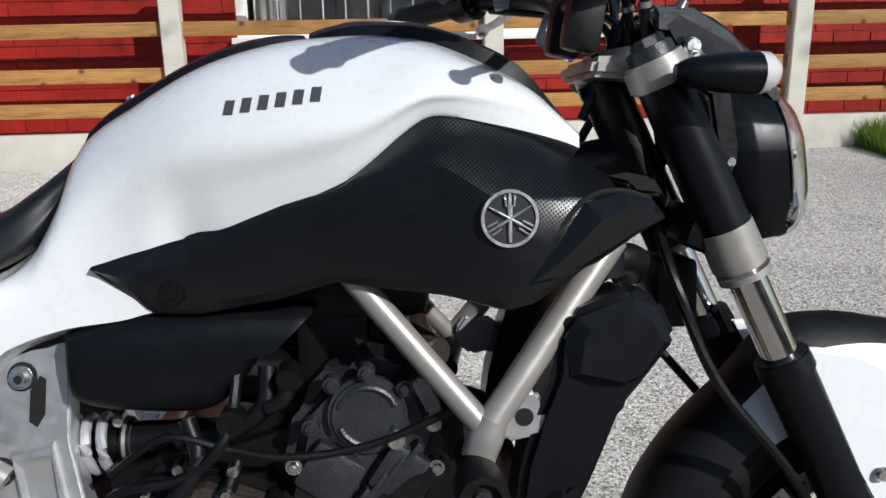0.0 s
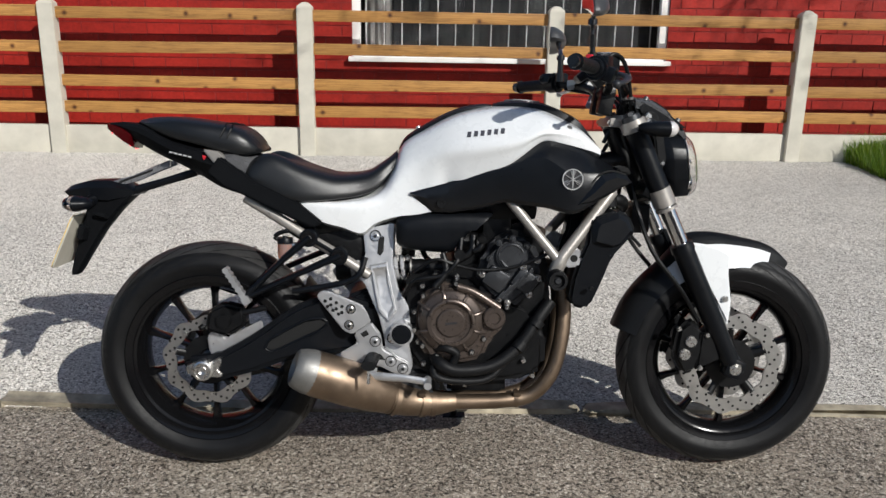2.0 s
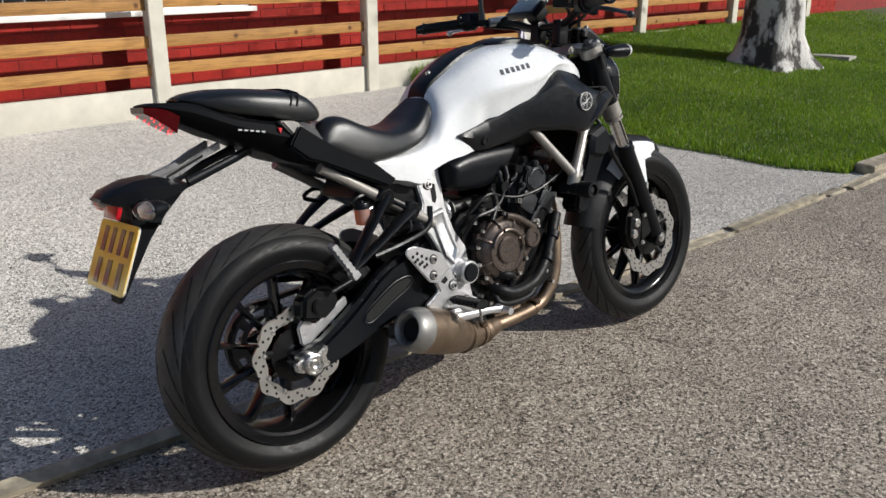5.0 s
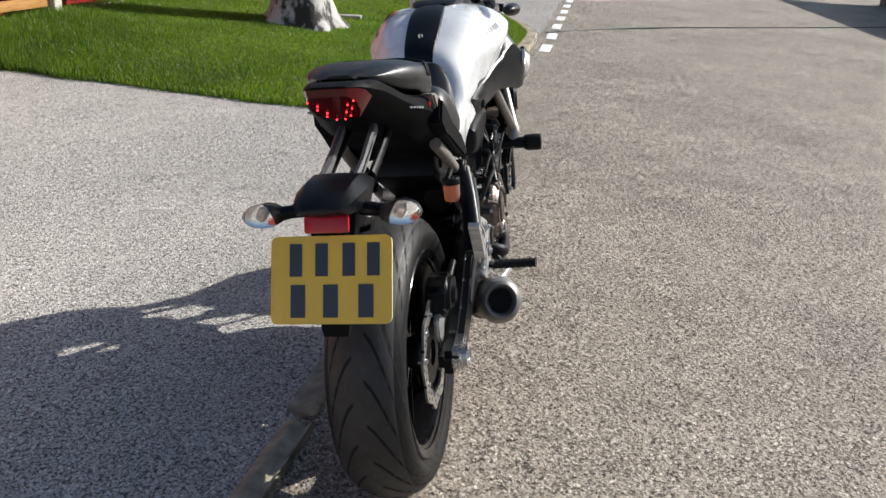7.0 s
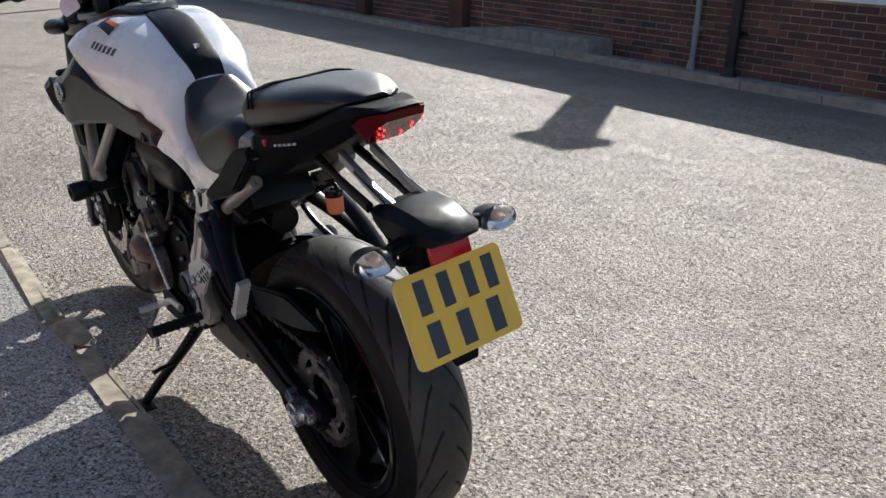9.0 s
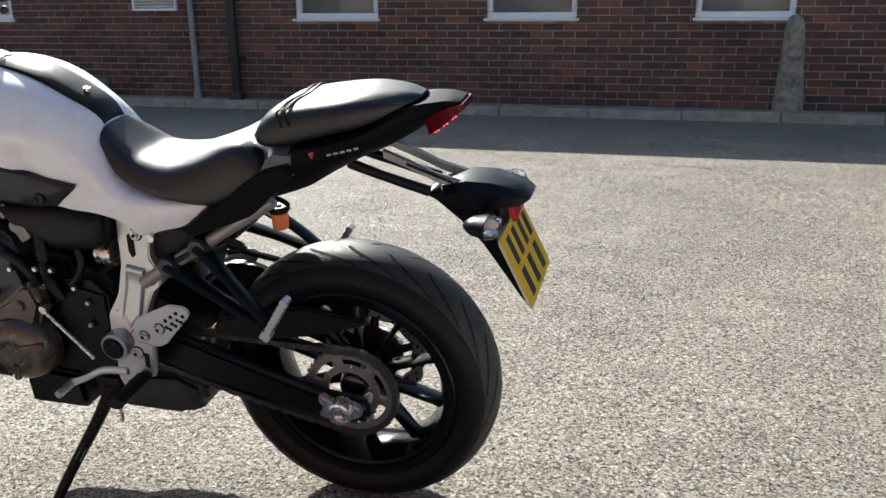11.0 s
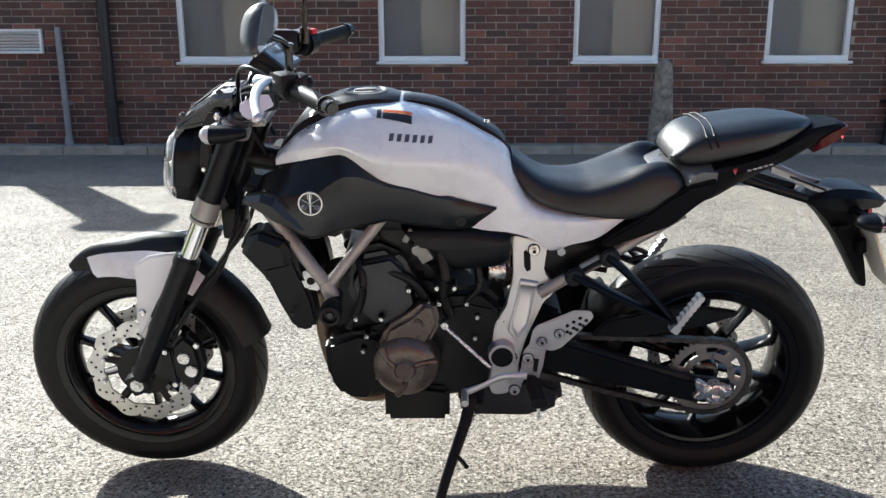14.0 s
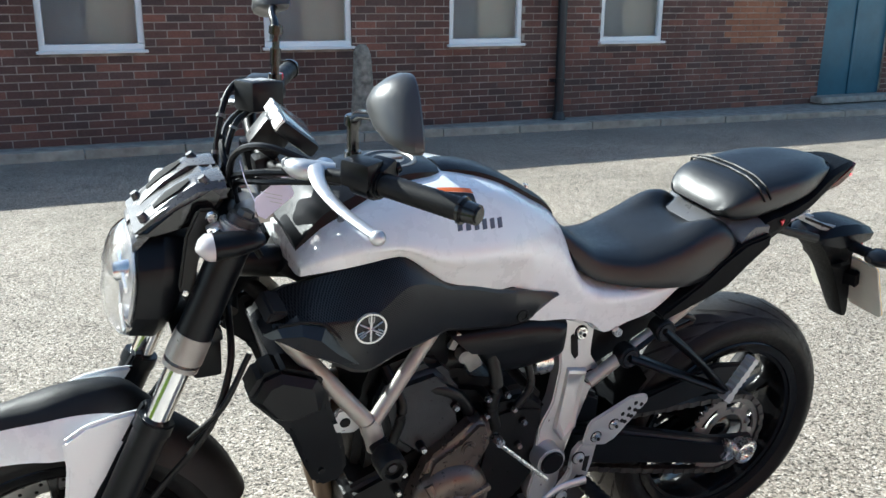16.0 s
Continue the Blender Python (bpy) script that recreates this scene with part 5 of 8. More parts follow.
for label, s in SIDES:
    bm = bmesh.new()
    slab(bm, [(1.262, 0.640), (1.30, 0.640), (1.352, 0.632), (1.388, 0.612), (1.386, 0.562), (1.398, 0.478), (1.392, 0.415), (1.374, 0.45), (1.335, 0.52), (1.30, 0.575)], -0.084, -0.072, 0.005, seg=2)
    for v in bm.verts:
        v.co.y += 0.014 * max(0.0, v.co.z - 0.60) / 0.06 - 0.007 * math.sin((v.co.x - 1.25) * 14)
    rows = []
    for i in range(25):
        a = radians(70 + 55 * i / 24)
        taper = 0.16 + 0.84 * min(1.0, (math.degrees(a) - 58) / 32.7) ** 0.8
        ridge = smooth_at(F_RIDGE, math.degrees(a)) - fr
        row = []
        for j in range(7):
            u = 0.68 + 0.37 * j / 6
            r = fr + ridge * (1 - u * u) - 0.05 * abs(u) ** 3 + 0.004
            row.append((fx + r * math.cos(a), -0.0735 * taper * u, fz + r * math.sin(a)))
        rows.append(row)
    shell = bmesh.new()
    rings(shell, rows, closed=False)
    bmesh.ops.recalc_face_normals(shell, faces=shell.faces)
    bmesh.ops.solidify(shell, geom=list(shell.faces), thickness=0.003)
    extra = bpy.data.meshes.new("shell")
    shell.to_mesh(extra)
    shell.free()
    bm.from_mesh(extra)
    bpy.data.meshes.remove(extra)
    panel = part("side_panel", sided(bm, s), WHITE, fender, "pearl white fender side panel")
    bm = bmesh.new()
    slab(bm, [(1.245, 0.655), (1.262, 0.66), (1.312, 0.58), (1.368, 0.475), (1.352, 0.47), (1.29, 0.56)], -0.09, -0.07, 0.004)
    part("fender_bracket", sided(bm, s), SATIN_BLACK, fender)
    bm = bmesh.new()
    bolt(bm, (1.379, -0.094, 0.492), 0.009, 0.005, -1)
    part("fender_bolt", sided(bm, s), STEEL, fender)

# headlight ----------------------------------------------------------------
def lamp_loop(top, mid, low, w):
    """One cross-section of the lamp: its top, widest and lowest point, each (x, z)."""
    (xt, zt), (xm, zm), (xl, zl) = top, mid, low
    half = [(xt, 0.0, zt), (xt, w * 0.62, zt - 0.006), (xt * 0.45 + xm * 0.55, w * 0.95, zt * 0.4 + zm * 0.6), (xm, w, zm), (xm * 0.5 + xl * 0.5, w * 0.92, (zm + zl) / 2), (xl, w * 0.58, zl + 0.008), (xl, 0.0, zl)]
    return [Vector(p) for p in half] + [Vector((x, -y, z)) for x, y, z in half[-2:0:-1]]


LAMP = [lamp_loop((1.166, 0.915), (1.184, 0.858), (1.206, 0.790), 0.070), lamp_loop((1.174, 0.928), (1.192, 0.860), (1.212, 0.772), 0.086), lamp_loop((1.210, 0.938), (1.222, 0.862), (1.236, 0.752), 0.097), lamp_loop((1.252, 0.931), (1.258, 0.862), (1.276, 0.758), 0.092)]
bm = bmesh.new()
rings(bm, LAMP)
bmesh.ops.bevel(bm, geom=[e for e in bm.edges], offset=0.0022, segments=1, affect="EDGES")
headlight = part("headlight", bm, SATIN_BLACK, moto, "faceted black headlight with a clear lens", angle=22)
face = LAMP[-1]
middle = Vector((1.264, 0.0, 0.848))
bm = bmesh.new()
loops = []
for k, out in ((0.99, 0.0), (0.97, 0.007), (0.92, 0.015), (0.80, 0.026), (0.60, 0.034), (0.35, 0.039), (0.12, 0.041)):
    loops.append([middle + (p - middle) * k + Vector((out, 0, 0)) for p in spline(face + [face[0]], 3)[:-1]])
rings(bm, loops, caps=False)
bm.verts.ensure_lookup_table()
bm.faces.new([v for v in bm.verts][-36:])
bmesh.ops.recalc_face_normals(bm, faces=bm.faces)
bmesh.ops.solidify(bm, geom=list(bm.faces), thickness=0.002)
lens = part("lens", bm, CLEAR, headlight, "clear bulging headlight lens")
bm = bmesh.new()
loops = []
for k, out in ((0.96, 0.0025), (0.92, 0.006), (0.80, -0.006), (0.58, -0.018), (0.50, -0.010), (0.40, -0.022), (0.12, -0.030)):
    loops.append([middle + (p - middle) * k + Vector((out + (0.005 if q % 3 == 0 and k < 0.9 else 0.0), 0, 0)) for q, p in enumerate(spline(face + [face[0]], 2)[:-1])])
rings(bm, loops)
part("reflector", bm, ALU, headlight, "faceted silver reflector bowl", angle=12)
bm = bmesh.new()
rod(bm, (1.240, 0, 0.855), (1.286, 0, 0.855), 0.020, 0.015, 22, bevel=0.002)
box(bm, (1.272, 0, 0.856), (0.006, 0.15, 0.010), bevel=0.002)
part("bulb_shield", bm, CHROME, headlight)
for y in (-0.052, 0.052):
    bm = bmesh.new()
    lathe(bm, [(0.0, -0.012), (0.012, -0.010), (0.021, 0.0), (0.024, 0.008), (0.0225, 0.008), (0.018, -0.002), (0.0, -0.006)], (1.270, y, 0.798), "X", 24)
    part("side_bowl", bm, CHROME, headlight)
# cowl above the lamp: dark sides, an aluminium top plate with two slots and bolts
bm = bmesh.new()
slab(bm, [(1.235, 0.935), (1.262, 0.938), (1.20, 0.985), (1.135, 1.02), (1.105, 1.012), (1.14, 0.955)], -0.08, 0.08, 0.01, seg=3)
cowl = part("cowl", bm, GLOSS_BLACK, headlight, "black meter cowl under an aluminium plate")
RAIL = [(1.118, 1.018), (1.160, 1.014), (1.200, 0.990), (1.232, 0.962), (1.258, 0.934)]
for side in (-1, 1):
    bm = bmesh.new()
    loops = []
    for i, (x, z) in enumerate(RAIL):
        y0, y1 = side * (0.022 - 0.002 * i), side * (0.082 - 0.004 * i)
        if i in (0, 4):
            y0 *= 0.4
        loops.append([Vector((x, y0, z - 0.010)), Vector((x, y0, z)), Vector((x, y0 * 0.6 + y1 * 0.4, z + 0.003)), Vector((x, y0 * 0.2 + y1 * 0.8, z)), Vector((x, y1, z - 0.010)), Vector((x, y1 * 0.98, z - 0.026))])
    rings(bm, loops)
    part("cowl_plate", bm, COWL_GREY, headlight, "satin grey curved cowl plate", angle=24)
    bm = bmesh.new()
    loops = []
    for x, z, a, b in ((1.168, 1.0135, 0.040, 0.052), (1.185, 1.0035, 0.034, 0.060), (1.205, 0.990, 0.033, 0.058), (1.222, 0.9745, 0.038, 0.050)):
        loops.append([Vector((x, side * a, z - 0.004)), Vector((x, side * b, z - 0.004)), Vector((x, side * b, z + 0.0005)), Vector((x, side * (a + b) / 2, z + 0.0022)), Vector((x, side * a, z + 0.0005))])
    rings(bm, loops)
    part("cowl_slot", bm, HOLE_SHADE, headlight)
    for x, y, z in ((1.146, 0.060, 1.012), (1.236, 0.048, 0.957)):
        bm = bmesh.new()
        rod(bm, (x, side * y, z), (x + 0.006, side * y, z + 0.010), 0.0085, 0.006, 14)
        part("cowl_bolt", bm, COWL_GREY, headlight)
for label, s in SIDES:
    bm = bmesh.new()
    slab(bm, [(1.125, 0.945), (1.140, 0.985), (1.165, 0.985), (1.185, 0.945), (1.200, 0.86), (1.190, 0.835), (1.178, 0.84), (1.165, 0.92)], -0.102, -0.092, 0.004)
    part("lamp_bracket", sided(bm, s), MATT_BLACK, headlight)
    bm = bmesh.new()
    bolt(bm, (1.190, -0.100, 0.852), 0.006, 0.004, -1)
    part("lamp_bolt", sided(bm, s), STEEL, headlight)
    bm = bmesh.new()
    bolt(bm, (1.146, -0.103, 0.972), 0.0095, 0.006, -1)
    part("lamp_bolt", sided(bm, s), STEEL, headlight)
    # front indicators
    bm = bmesh.new()
    tube(bm, [(1.14, -0.07, 0.965), (1.15, -0.115, 0.955), (1.150, -0.150, 0.948)], [0.014, 0.012, 0.013], 14, 5)
    tube(bm, [(1.105, -0.168, 0.942), (1.120, -0.170, 0.942), (1.150, -0.173, 0.941), (1.182, -0.175, 0.940)], [0.008, 0.0145, 0.0190, 0.0205], 20, 5, (1.3, 1.0))
    back = (-0.028, 0.028, 0.003) if s > 0 else (0.0, 0.0, 0.0)
    ind = part("front_indicator", sided(shift(bm, *back), s), SATIN_BLACK, moto, "black stalk indicator with a clear lens")
    bm = bmesh.new()
    tube(bm, [(1.181, -0.175, 0.940), (1.190, -0.175, 0.940), (1.199, -0.175, 0.939), (1.206, -0.175, 0.938)], [0.0208, 0.0200, 0.0140, 0.003], 16, 2, (1.3, 1.0), smooth=False)
    part("lens", sided(shift(bm, *back), s), MILKY, ind, "milky clear lens")

# handlebar and its fittings -------------------------------------------------
R_IN, R_OUT = Vector((0.985, -0.205, 1.085)), Vector((0.912, -0.345, 1.090))
L_IN, L_OUT = Vector((0.940, 0.270, 1.064)), Vector((0.868, 0.378, 1.059))
bm = bmesh.new()
tube(bm, [R_OUT, R_IN, (1.035, -0.13, 1.07), (1.045, -0.06, 1.035), (1.045, 0.06, 1.03), (1.03, 0.15, 1.052), L_IN, L_OUT], 0.0112, 14, 6)
bar = part("handlebar", bm, MATT_BLACK, moto, "black handlebar")
for y in (-0.045, 0.045):
    bm = bmesh.new()
    box(bm, (1.047, y, 1.01), (0.04, 0.035, 0.075), (0, 10, 0), bevel=0.008)
    part("riser", bm, MATT_BLACK, bar)
for inner, outer in ((R_IN, R_OUT), (L_IN, L_OUT)):
    d = (outer - inner).normalized()
    bm = bmesh.new()
    tube(bm, [inner.lerp(outer, u / 30) for u in range(31)], [0.0168 if u % 2 or u < 4 else 0.0160 for u in range(31)], 18, 1, smooth=False)
    part("grip", bm, RUBBER, bar, "ribbed black rubber grip")
    bm = bmesh.new()
    rod(bm, outer - d * 0.004, outer + d * 0.004, 0.0195, None, 20, bevel=0.002)
    rod(bm, outer, outer + d * 0.026, 0.0155, 0.014, 20, bevel=0.003)
    part("bar_end", bm, GLOSS_BLACK, bar)
    bm = bmesh.new()
    c = inner + d * -0.022
    m, _ = along(c - d * 0.02, c + d * 0.025)
    rod(bm, c - d * 0.022, c + d * 0.024, 0.024, 0.023, 18, bevel=0.004)
    box(bm, c + Vector((0.012, 0, 0.012)), (0.05, 0.04, 0.04), (0, 0, math.degrees(math.atan2(d.y, d.x))), bevel=0.008)
    part("switch_block", bm, SATIN_BLACK, bar)
bm = bmesh.new()
box(bm, R_IN + Vector((-0.012, 0.020, 0.028)), (0.018, 0.016, 0.012), (0, 0, 60), bevel=0.003)
part("kill_switch", bm, RED_SWITCH, bar, "red kill switch")
bm = bmesh.new()
d = (R_OUT - R_IN).normalized()
rod(bm, R_IN - d * 0.030, R_IN + d * 0.012, 0.031, 0.029, 28, bevel=0.006)
rod(bm, R_IN + d * 0.010, R_IN + d * 0.020, 0.024, 0.021, 28, bevel=0.002)
box(bm, R_IN - d * 0.012 + Vector((0.024, 0, -0.012)), (0.046, 0.030, 0.040), (0, 20, math.degrees(math.atan2(d.y, d.x)) + 90), bevel=0.008)
part("throttle_housing", bm, SATIN_BLACK, bar, "round black throttle housing")
bm = bmesh.new()
d = (L_OUT - L_IN).normalized()
rod(bm, L_IN - d * 0.045, L_IN - d * 0.004, 0.025, 0.026, 24, bevel=0.005)
box(bm, L_IN - d * 0.022 + Vector((-0.016, 0.0, 0.012)), (0.034, 0.038, 0.030), (0, -20, math.degrees(math.atan2(d.y, d.x)) + 90), bevel=0.006)
rod(bm, L_IN - d * 0.018 + Vector((-0.034, 0.0, 0.016)), L_IN - d * 0.018 + Vector((-0.040, 0.0, 0.018)), 0.009, 0.008, 16)
part("switch_housing", bm, SATIN_BLACK, bar, "black switch housing")
# levers
bm = bmesh.new()
tube(bm, [(0.990, 0.165, 1.066), (1.012, 0.195, 1.068), (1.022, 0.245, 1.062), (1.016, 0.305, 1.052), (1.002, 0.36, 1.045), (0.993, 0.39, 1.042)], [0.011, 0.010, 0.009, 0.0075, 0.007, 0.007], 12, 5, (1.2, 0.7))
bmesh.ops.create_uvsphere(bm, u_segments=16, v_segments=10, radius=0.0105, matrix=Matrix.Translation((0.992, 0.396, 1.041)))
part("clutch_lever", bm, ALU, bar, "bright clutch lever with a ball end")
bm = bmesh.new()
tube(bm, [(1.02, -0.15, 1.078), (1.052, -0.19, 1.070), (1.056, -0.24, 1.060), (1.036, -0.295, 1.049), (1.012, -0.332, 1.042)], [0.011, 0.010, 0.009, 0.0075, 0.007], 12, 5, (1.2, 0.7))
bmesh.ops.create_uvsphere(bm, u_segments=16, v_segments=10, radius=0.0105, matrix=Matrix.Translation((1.009, -0.337, 1.041)))
part("brake_lever", bm, GREY_CASE, bar, "dark grey brake lever with a ball end")
bm = bmesh.new()
tube(bm, [(0.985, 0.195, 1.06), (1.03, 0.175, 1.062), (1.04, 0.14, 1.06)], [0.014, 0.016, 0.010], 12, 4)
part("lever_bracket", bm, ALU, bar)
# brake fluid box on the right bar
bm = bmesh.new()
box(bm, (1.030, -0.085, 1.106), (0.062, 0.056, 0.05), (6, -4, 22), bevel=0.006)
tube(bm, [(1.030, -0.10, 1.09), (1.045, -0.125, 1.085), (1.04, -0.155, 1.08)], 0.012, 12, 4)
fluid = part("brake_fluid_box", bm, SATIN_BLACK, moto, "square black brake fluid box")
bm = bmesh.new()
m = pose(1.030, -0.085, 1.106, 6, -4, 22)
for i in range(4):
    box(bm, m @ Vector((-0.016 + 0.011 * i, 0, 0.0255)), (0.006, 0.040 - 0.008 * (i % 2), 0.001), (6, -4, 22))
part("fluid_label", bm, PALE_MARK, fluid, "pale lines of small print")
# mirrors
for s, foot, head in ((-1, Vector((0.988, -0.148, 1.095)), Vector((0.954, -0.257, 1.235))), (1, Vector((0.962, 0.205, 1.075)), Vector((0.962, 0.400, 1.206)))):
    bm = bmesh.new()
    if s < 0:
        knee = Vector((0.983, -0.155, 1.20))
        tube(bm, [foot, foot.lerp(knee, 0.5), knee, knee.lerp(head, 0.35) + Vector((0.008, 0, 0.012)), head + Vector((0.012, 0.035, -0.002))], [0.0085, 0.0065, 0.0065, 0.0065, 0.008], 14, 5)
        rod(bm, foot.lerp(knee, 0.42), foot.lerp(knee, 0.72), 0.0095, None, 14, bevel=0.002)
    else:
        knee = Vector((0.963, 0.204, 1.138))
        tube(bm, [foot, foot.lerp(knee, 0.5), knee - Vector((0, 0, 0.006))], [0.009, 0.0085, 0.0085], 14, 5)
        tube(bm, [knee, knee.lerp(head, 0.25) + Vector((0.006, 0, 0.004)), knee.lerp(head, 0.6) + Vector((0.012, 0, -0.002)), head + Vector((0.018, -0.035, -0.008))], [0.0075, 0.007, 0.0075, 0.010], 14, 5)
    rod(bm, foot + Vector((0, 0, -0.005)), foot.lerp(knee, 0.3), 0.013, 0.012, 14)
    rod(bm, knee - Vector((0, 0, 0.008)), knee + Vector((0, 0, 0.008)), 0.0125, 0.0115, 14, bevel=0.002)
    stem = part("mirror", bm, GLOSS_BLACK, moto, "black teardrop rear-view mirror")
    corners = [(-0.062, 0.002), (-0.050, 0.022), (-0.012, 0.036), (0.018, 0.036), (0.044, 0.016), (0.068, -0.020), (0.068, -0.034), (0.050, -0.037), (0.006, -0.022), (-0.046, -0.010)]
    rim = [(s * p.x, p.y * 1.06) for p in spline([(a, b, 0) for a, b in corners + corners[:1]], 3)[:-1]]
    turn = Matrix.Rotation(radians(3 if s < 0 else -7), 3, "Z")
    shell = bmesh.new()
    loops = []
    for d, k, slide in ((-0.004, 0.97, 0.0), (-0.002, 1.0, 0.0), (0.008, 1.0, 0.0), (0.020, 0.90, 0.06), (0.034, 0.68, 0.14), (0.043, 0.38, 0.22), (0.046, 0.06, 0.26)):
        loops.append([head + turn @ Vector((d, y * k - s * 0.03 * slide, z * k - 0.02 * slide)) for y, z in rim])
    rings(shell, loops)
    part("shell", shell, SHELL_GREY, stem, "satin grey mirror shell", angle=32)
    glass = bmesh.new()
    row = [head + turn @ Vector((-0.0046, y * 0.92, z * 0.92)) for y, z in rim]
    rings(glass, [row, [p + Vector((0.003, 0, 0)) for p in row]])
    part("mirror_glass", glass, MIRROR, stem)
# instrument
DASH = (1.012, 0.055, 1.088)
dash_m = pose(*DASH, 0, -38, -6)
bm = bmesh.new()
box(bm, (0, 0, 0), (0.070, 0.132, 0.024), bevel=0.008)
bmesh.ops.transform(bm, matrix=dash_m, verts=bm.verts)
dash = part("instrument_panel", bm, SATIN_BLACK, moto, "small tilted instrument panel with a silver rim")
bm = bmesh.new()
box(bm, (0, 0, 0.0115), (0.054, 0.110, 0.003), bevel=0.001)
bmesh.ops.transform(bm, matrix=dash_m, verts=bm.verts)
part("display", bm, SCREEN, dash, "grey digital display")
bm = bmesh.new()
for y0, y1 in ((-0.064, -0.030), (-0.022, 0.014), (0.022, 0.064)):
    box(bm, (0.034, (y0 + y1) / 2, 0.002), (0.007, y1 - y0, 0.020), bevel=0.002)
bmesh.ops.transform(bm, matrix=dash_m, verts=bm.verts)
part("rim", bm, ALU, dash, "silver front rim")
bm = bmesh.new()
box(bm, (0.02, 0.0, -0.03), (0.05, 0.05, 0.05), bevel=0.006)
bmesh.ops.transform(bm, matrix=dash_m, verts=bm.verts)
part("meter_bracket", bm, MATT_BLACK, dash)
# cables
CABLES = [[(1.02, -0.12, 1.10), (1.050, -0.112, 1.126), (1.082, -0.095, 1.102), (1.105, -0.07, 1.03), (1.115, -0.05, 0.94)], [(1.045, -0.075, 1.085), (1.078, -0.058, 1.062), (1.100, -0.035, 1.0), (1.10, -0.02, 0.93)],
          [(1.00, 0.17, 1.062), (1.07, 0.12, 1.082), (1.105, 0.06, 1.045), (1.10, 0.04, 0.95), (1.06, 0.04, 0.87)], [(0.98, 0.21, 1.05), (1.06, 0.13, 1.03), (1.10, 0.05, 1.0), (1.08, 0.02, 0.92)],
          [(1.0, -0.2, 1.075), (1.08, -0.11, 1.05), (1.10, -0.02, 1.01), (1.05, -0.02, 0.9)], [(1.02, 0.16, 1.05), (1.075, 0.10, 1.035), (1.11, 0.03, 1.0), (1.09, 0.0, 0.92)]]
for c in CABLES:
    bm = bmesh.new()
    tube(bm, c, 0.0055, 8, 6)
    part("cable", bm, MATT_BLACK, bar)

for c, ts in ((CABLES[0], (0.62, 0.8)), (CABLES[1], (0.35, 0.6))):
    line = spline(c, 10)
    for t in ts:
        i = int(t * (len(line) - 2))
        bm = bmesh.new()
        rod(bm, line[i], line[i].lerp(line[i + 1], 0.7), 0.0075, None, 12)
        part("hose_sleeve", bm, CAP_GREY, bar)

# fuel tank -----------------------------------------------------------------
T_TOP = [(0.243, 0.747), (0.30, 0.750), (0.354, 0.753), (0.43, 0.768), (0.466, 0.796), (0.494, 0.850), (0.51, 0.892), (0.57, 0.932), (0.643, 0.970), (0.717, 0.990), (0.784, 0.996), (0.836, 0.995), (0.881, 0.988), (0.942, 0.964), (0.975, 0.945), (1.0, 0.918), (1.045, 0.872)]
T_SH = [(0.243, 0.095), (0.354, 0.098), (0.43, 0.085), (0.466, 0.075), (0.50, 0.062), (0.57, 0.082), (0.64, 0.098), (0.72, 0.112), (0.80, 0.122), (0.88, 0.122), (0.95, 0.112), (1.0, 0.100), (1.045, 0.088)]
T_MID = [(0.243, 0.118), (0.30, 0.121), (0.40, 0.122), (0.47, 0.115), (0.53, 0.118), (0.57, 0.128), (0.64, 0.158), (0.72, 0.182), (0.80, 0.194), (0.88, 0.190), (0.95, 0.170), (1.0, 0.146), (1.045, 0.116)]
T_LOW = [(0.243, 0.118), (0.30, 0.118), (0.412, 0.116), (0.50, 0.119), (0.586, 0.123), (0.62, 0.128), (0.672, 0.146), (0.782, 0.172), (0.872, 0.180), (0.95, 0.168), (1.0, 0.148), (1.045, 0.118)]
T_MZ = [(0.243, 0.745), (0.30, 0.735), (0.36, 0.728), (0.43, 0.735), (0.47, 0.755), (0.50, 0.80), (0.57, 0.855), (0.64, 0.880), (0.72, 0.892), (0.80, 0.905), (0.872, 0.930), (0.95, 0.922), (1.0, 0.900), (1.045, 0.868)]
T_BZ = [(0.243, 0.741), (0.303, 0.694), (0.36, 0.677), (0.412, 0.662), (0.441, 0.686), (0.499, 0.706), (0.56, 0.714), (0.58, 0.719), (0.59, 0.722), (0.62, 0.79), (0.672, 0.806), (0.782, 0.846), (0.817, 0.870), (0.851, 0.898), (0.872, 0.908), (0.922, 0.900), (1.0, 0.880), (1.045, 0.862)]


def tank_half(x):
    """Half a cross-section of the tank, from its middle line down to its lower edge."""
    top, sh, mid, low = smooth_at(T_TOP, x), smooth_at(T_SH, x), smooth_at(T_MID, x), smooth_at(T_LOW, x)
    mz, bz = smooth_at(T_MZ, x), smooth_at(T_BZ, x)
    bz = min(bz, mz - 0.006)
    keys = [Vector((0, 0, top)), Vector((0, sh * 0.55, top - 0.004)), Vector((0, sh + 0.004, top - min(0.015, (top - mz) * 0.4))), Vector((0, (sh + mid) / 2 + 0.006, (top + mz) / 2 - 0.002)), Vector((0, mid, mz)), Vector((0, (mid + low) / 2 + 0.001, (mz + bz) / 2)), Vector((0, low, bz))]
    return [(p.y, p.z) for p in spline(keys, 4)]


def tank_y(x, z):
    h = tank_half(x)
    for (y0, z0), (y1, z1) in zip(h, h[1:]):
        if z1 <= z <= z0:
            return y0 + (y1 - y0) * (z0 - z) / max(1e-6, z0 - z1)
    return h[-1][0]


def tank_z(x, y):
    h = tank_half(x)
    for (y0, z0), (y1, z1) in zip(h, h[1:]):
        if y0 <= y <= y1:
            return z0 + (z1 - z0) * (y - y0) / max(1e-6, y1 - y0)
    return h[-1][1]


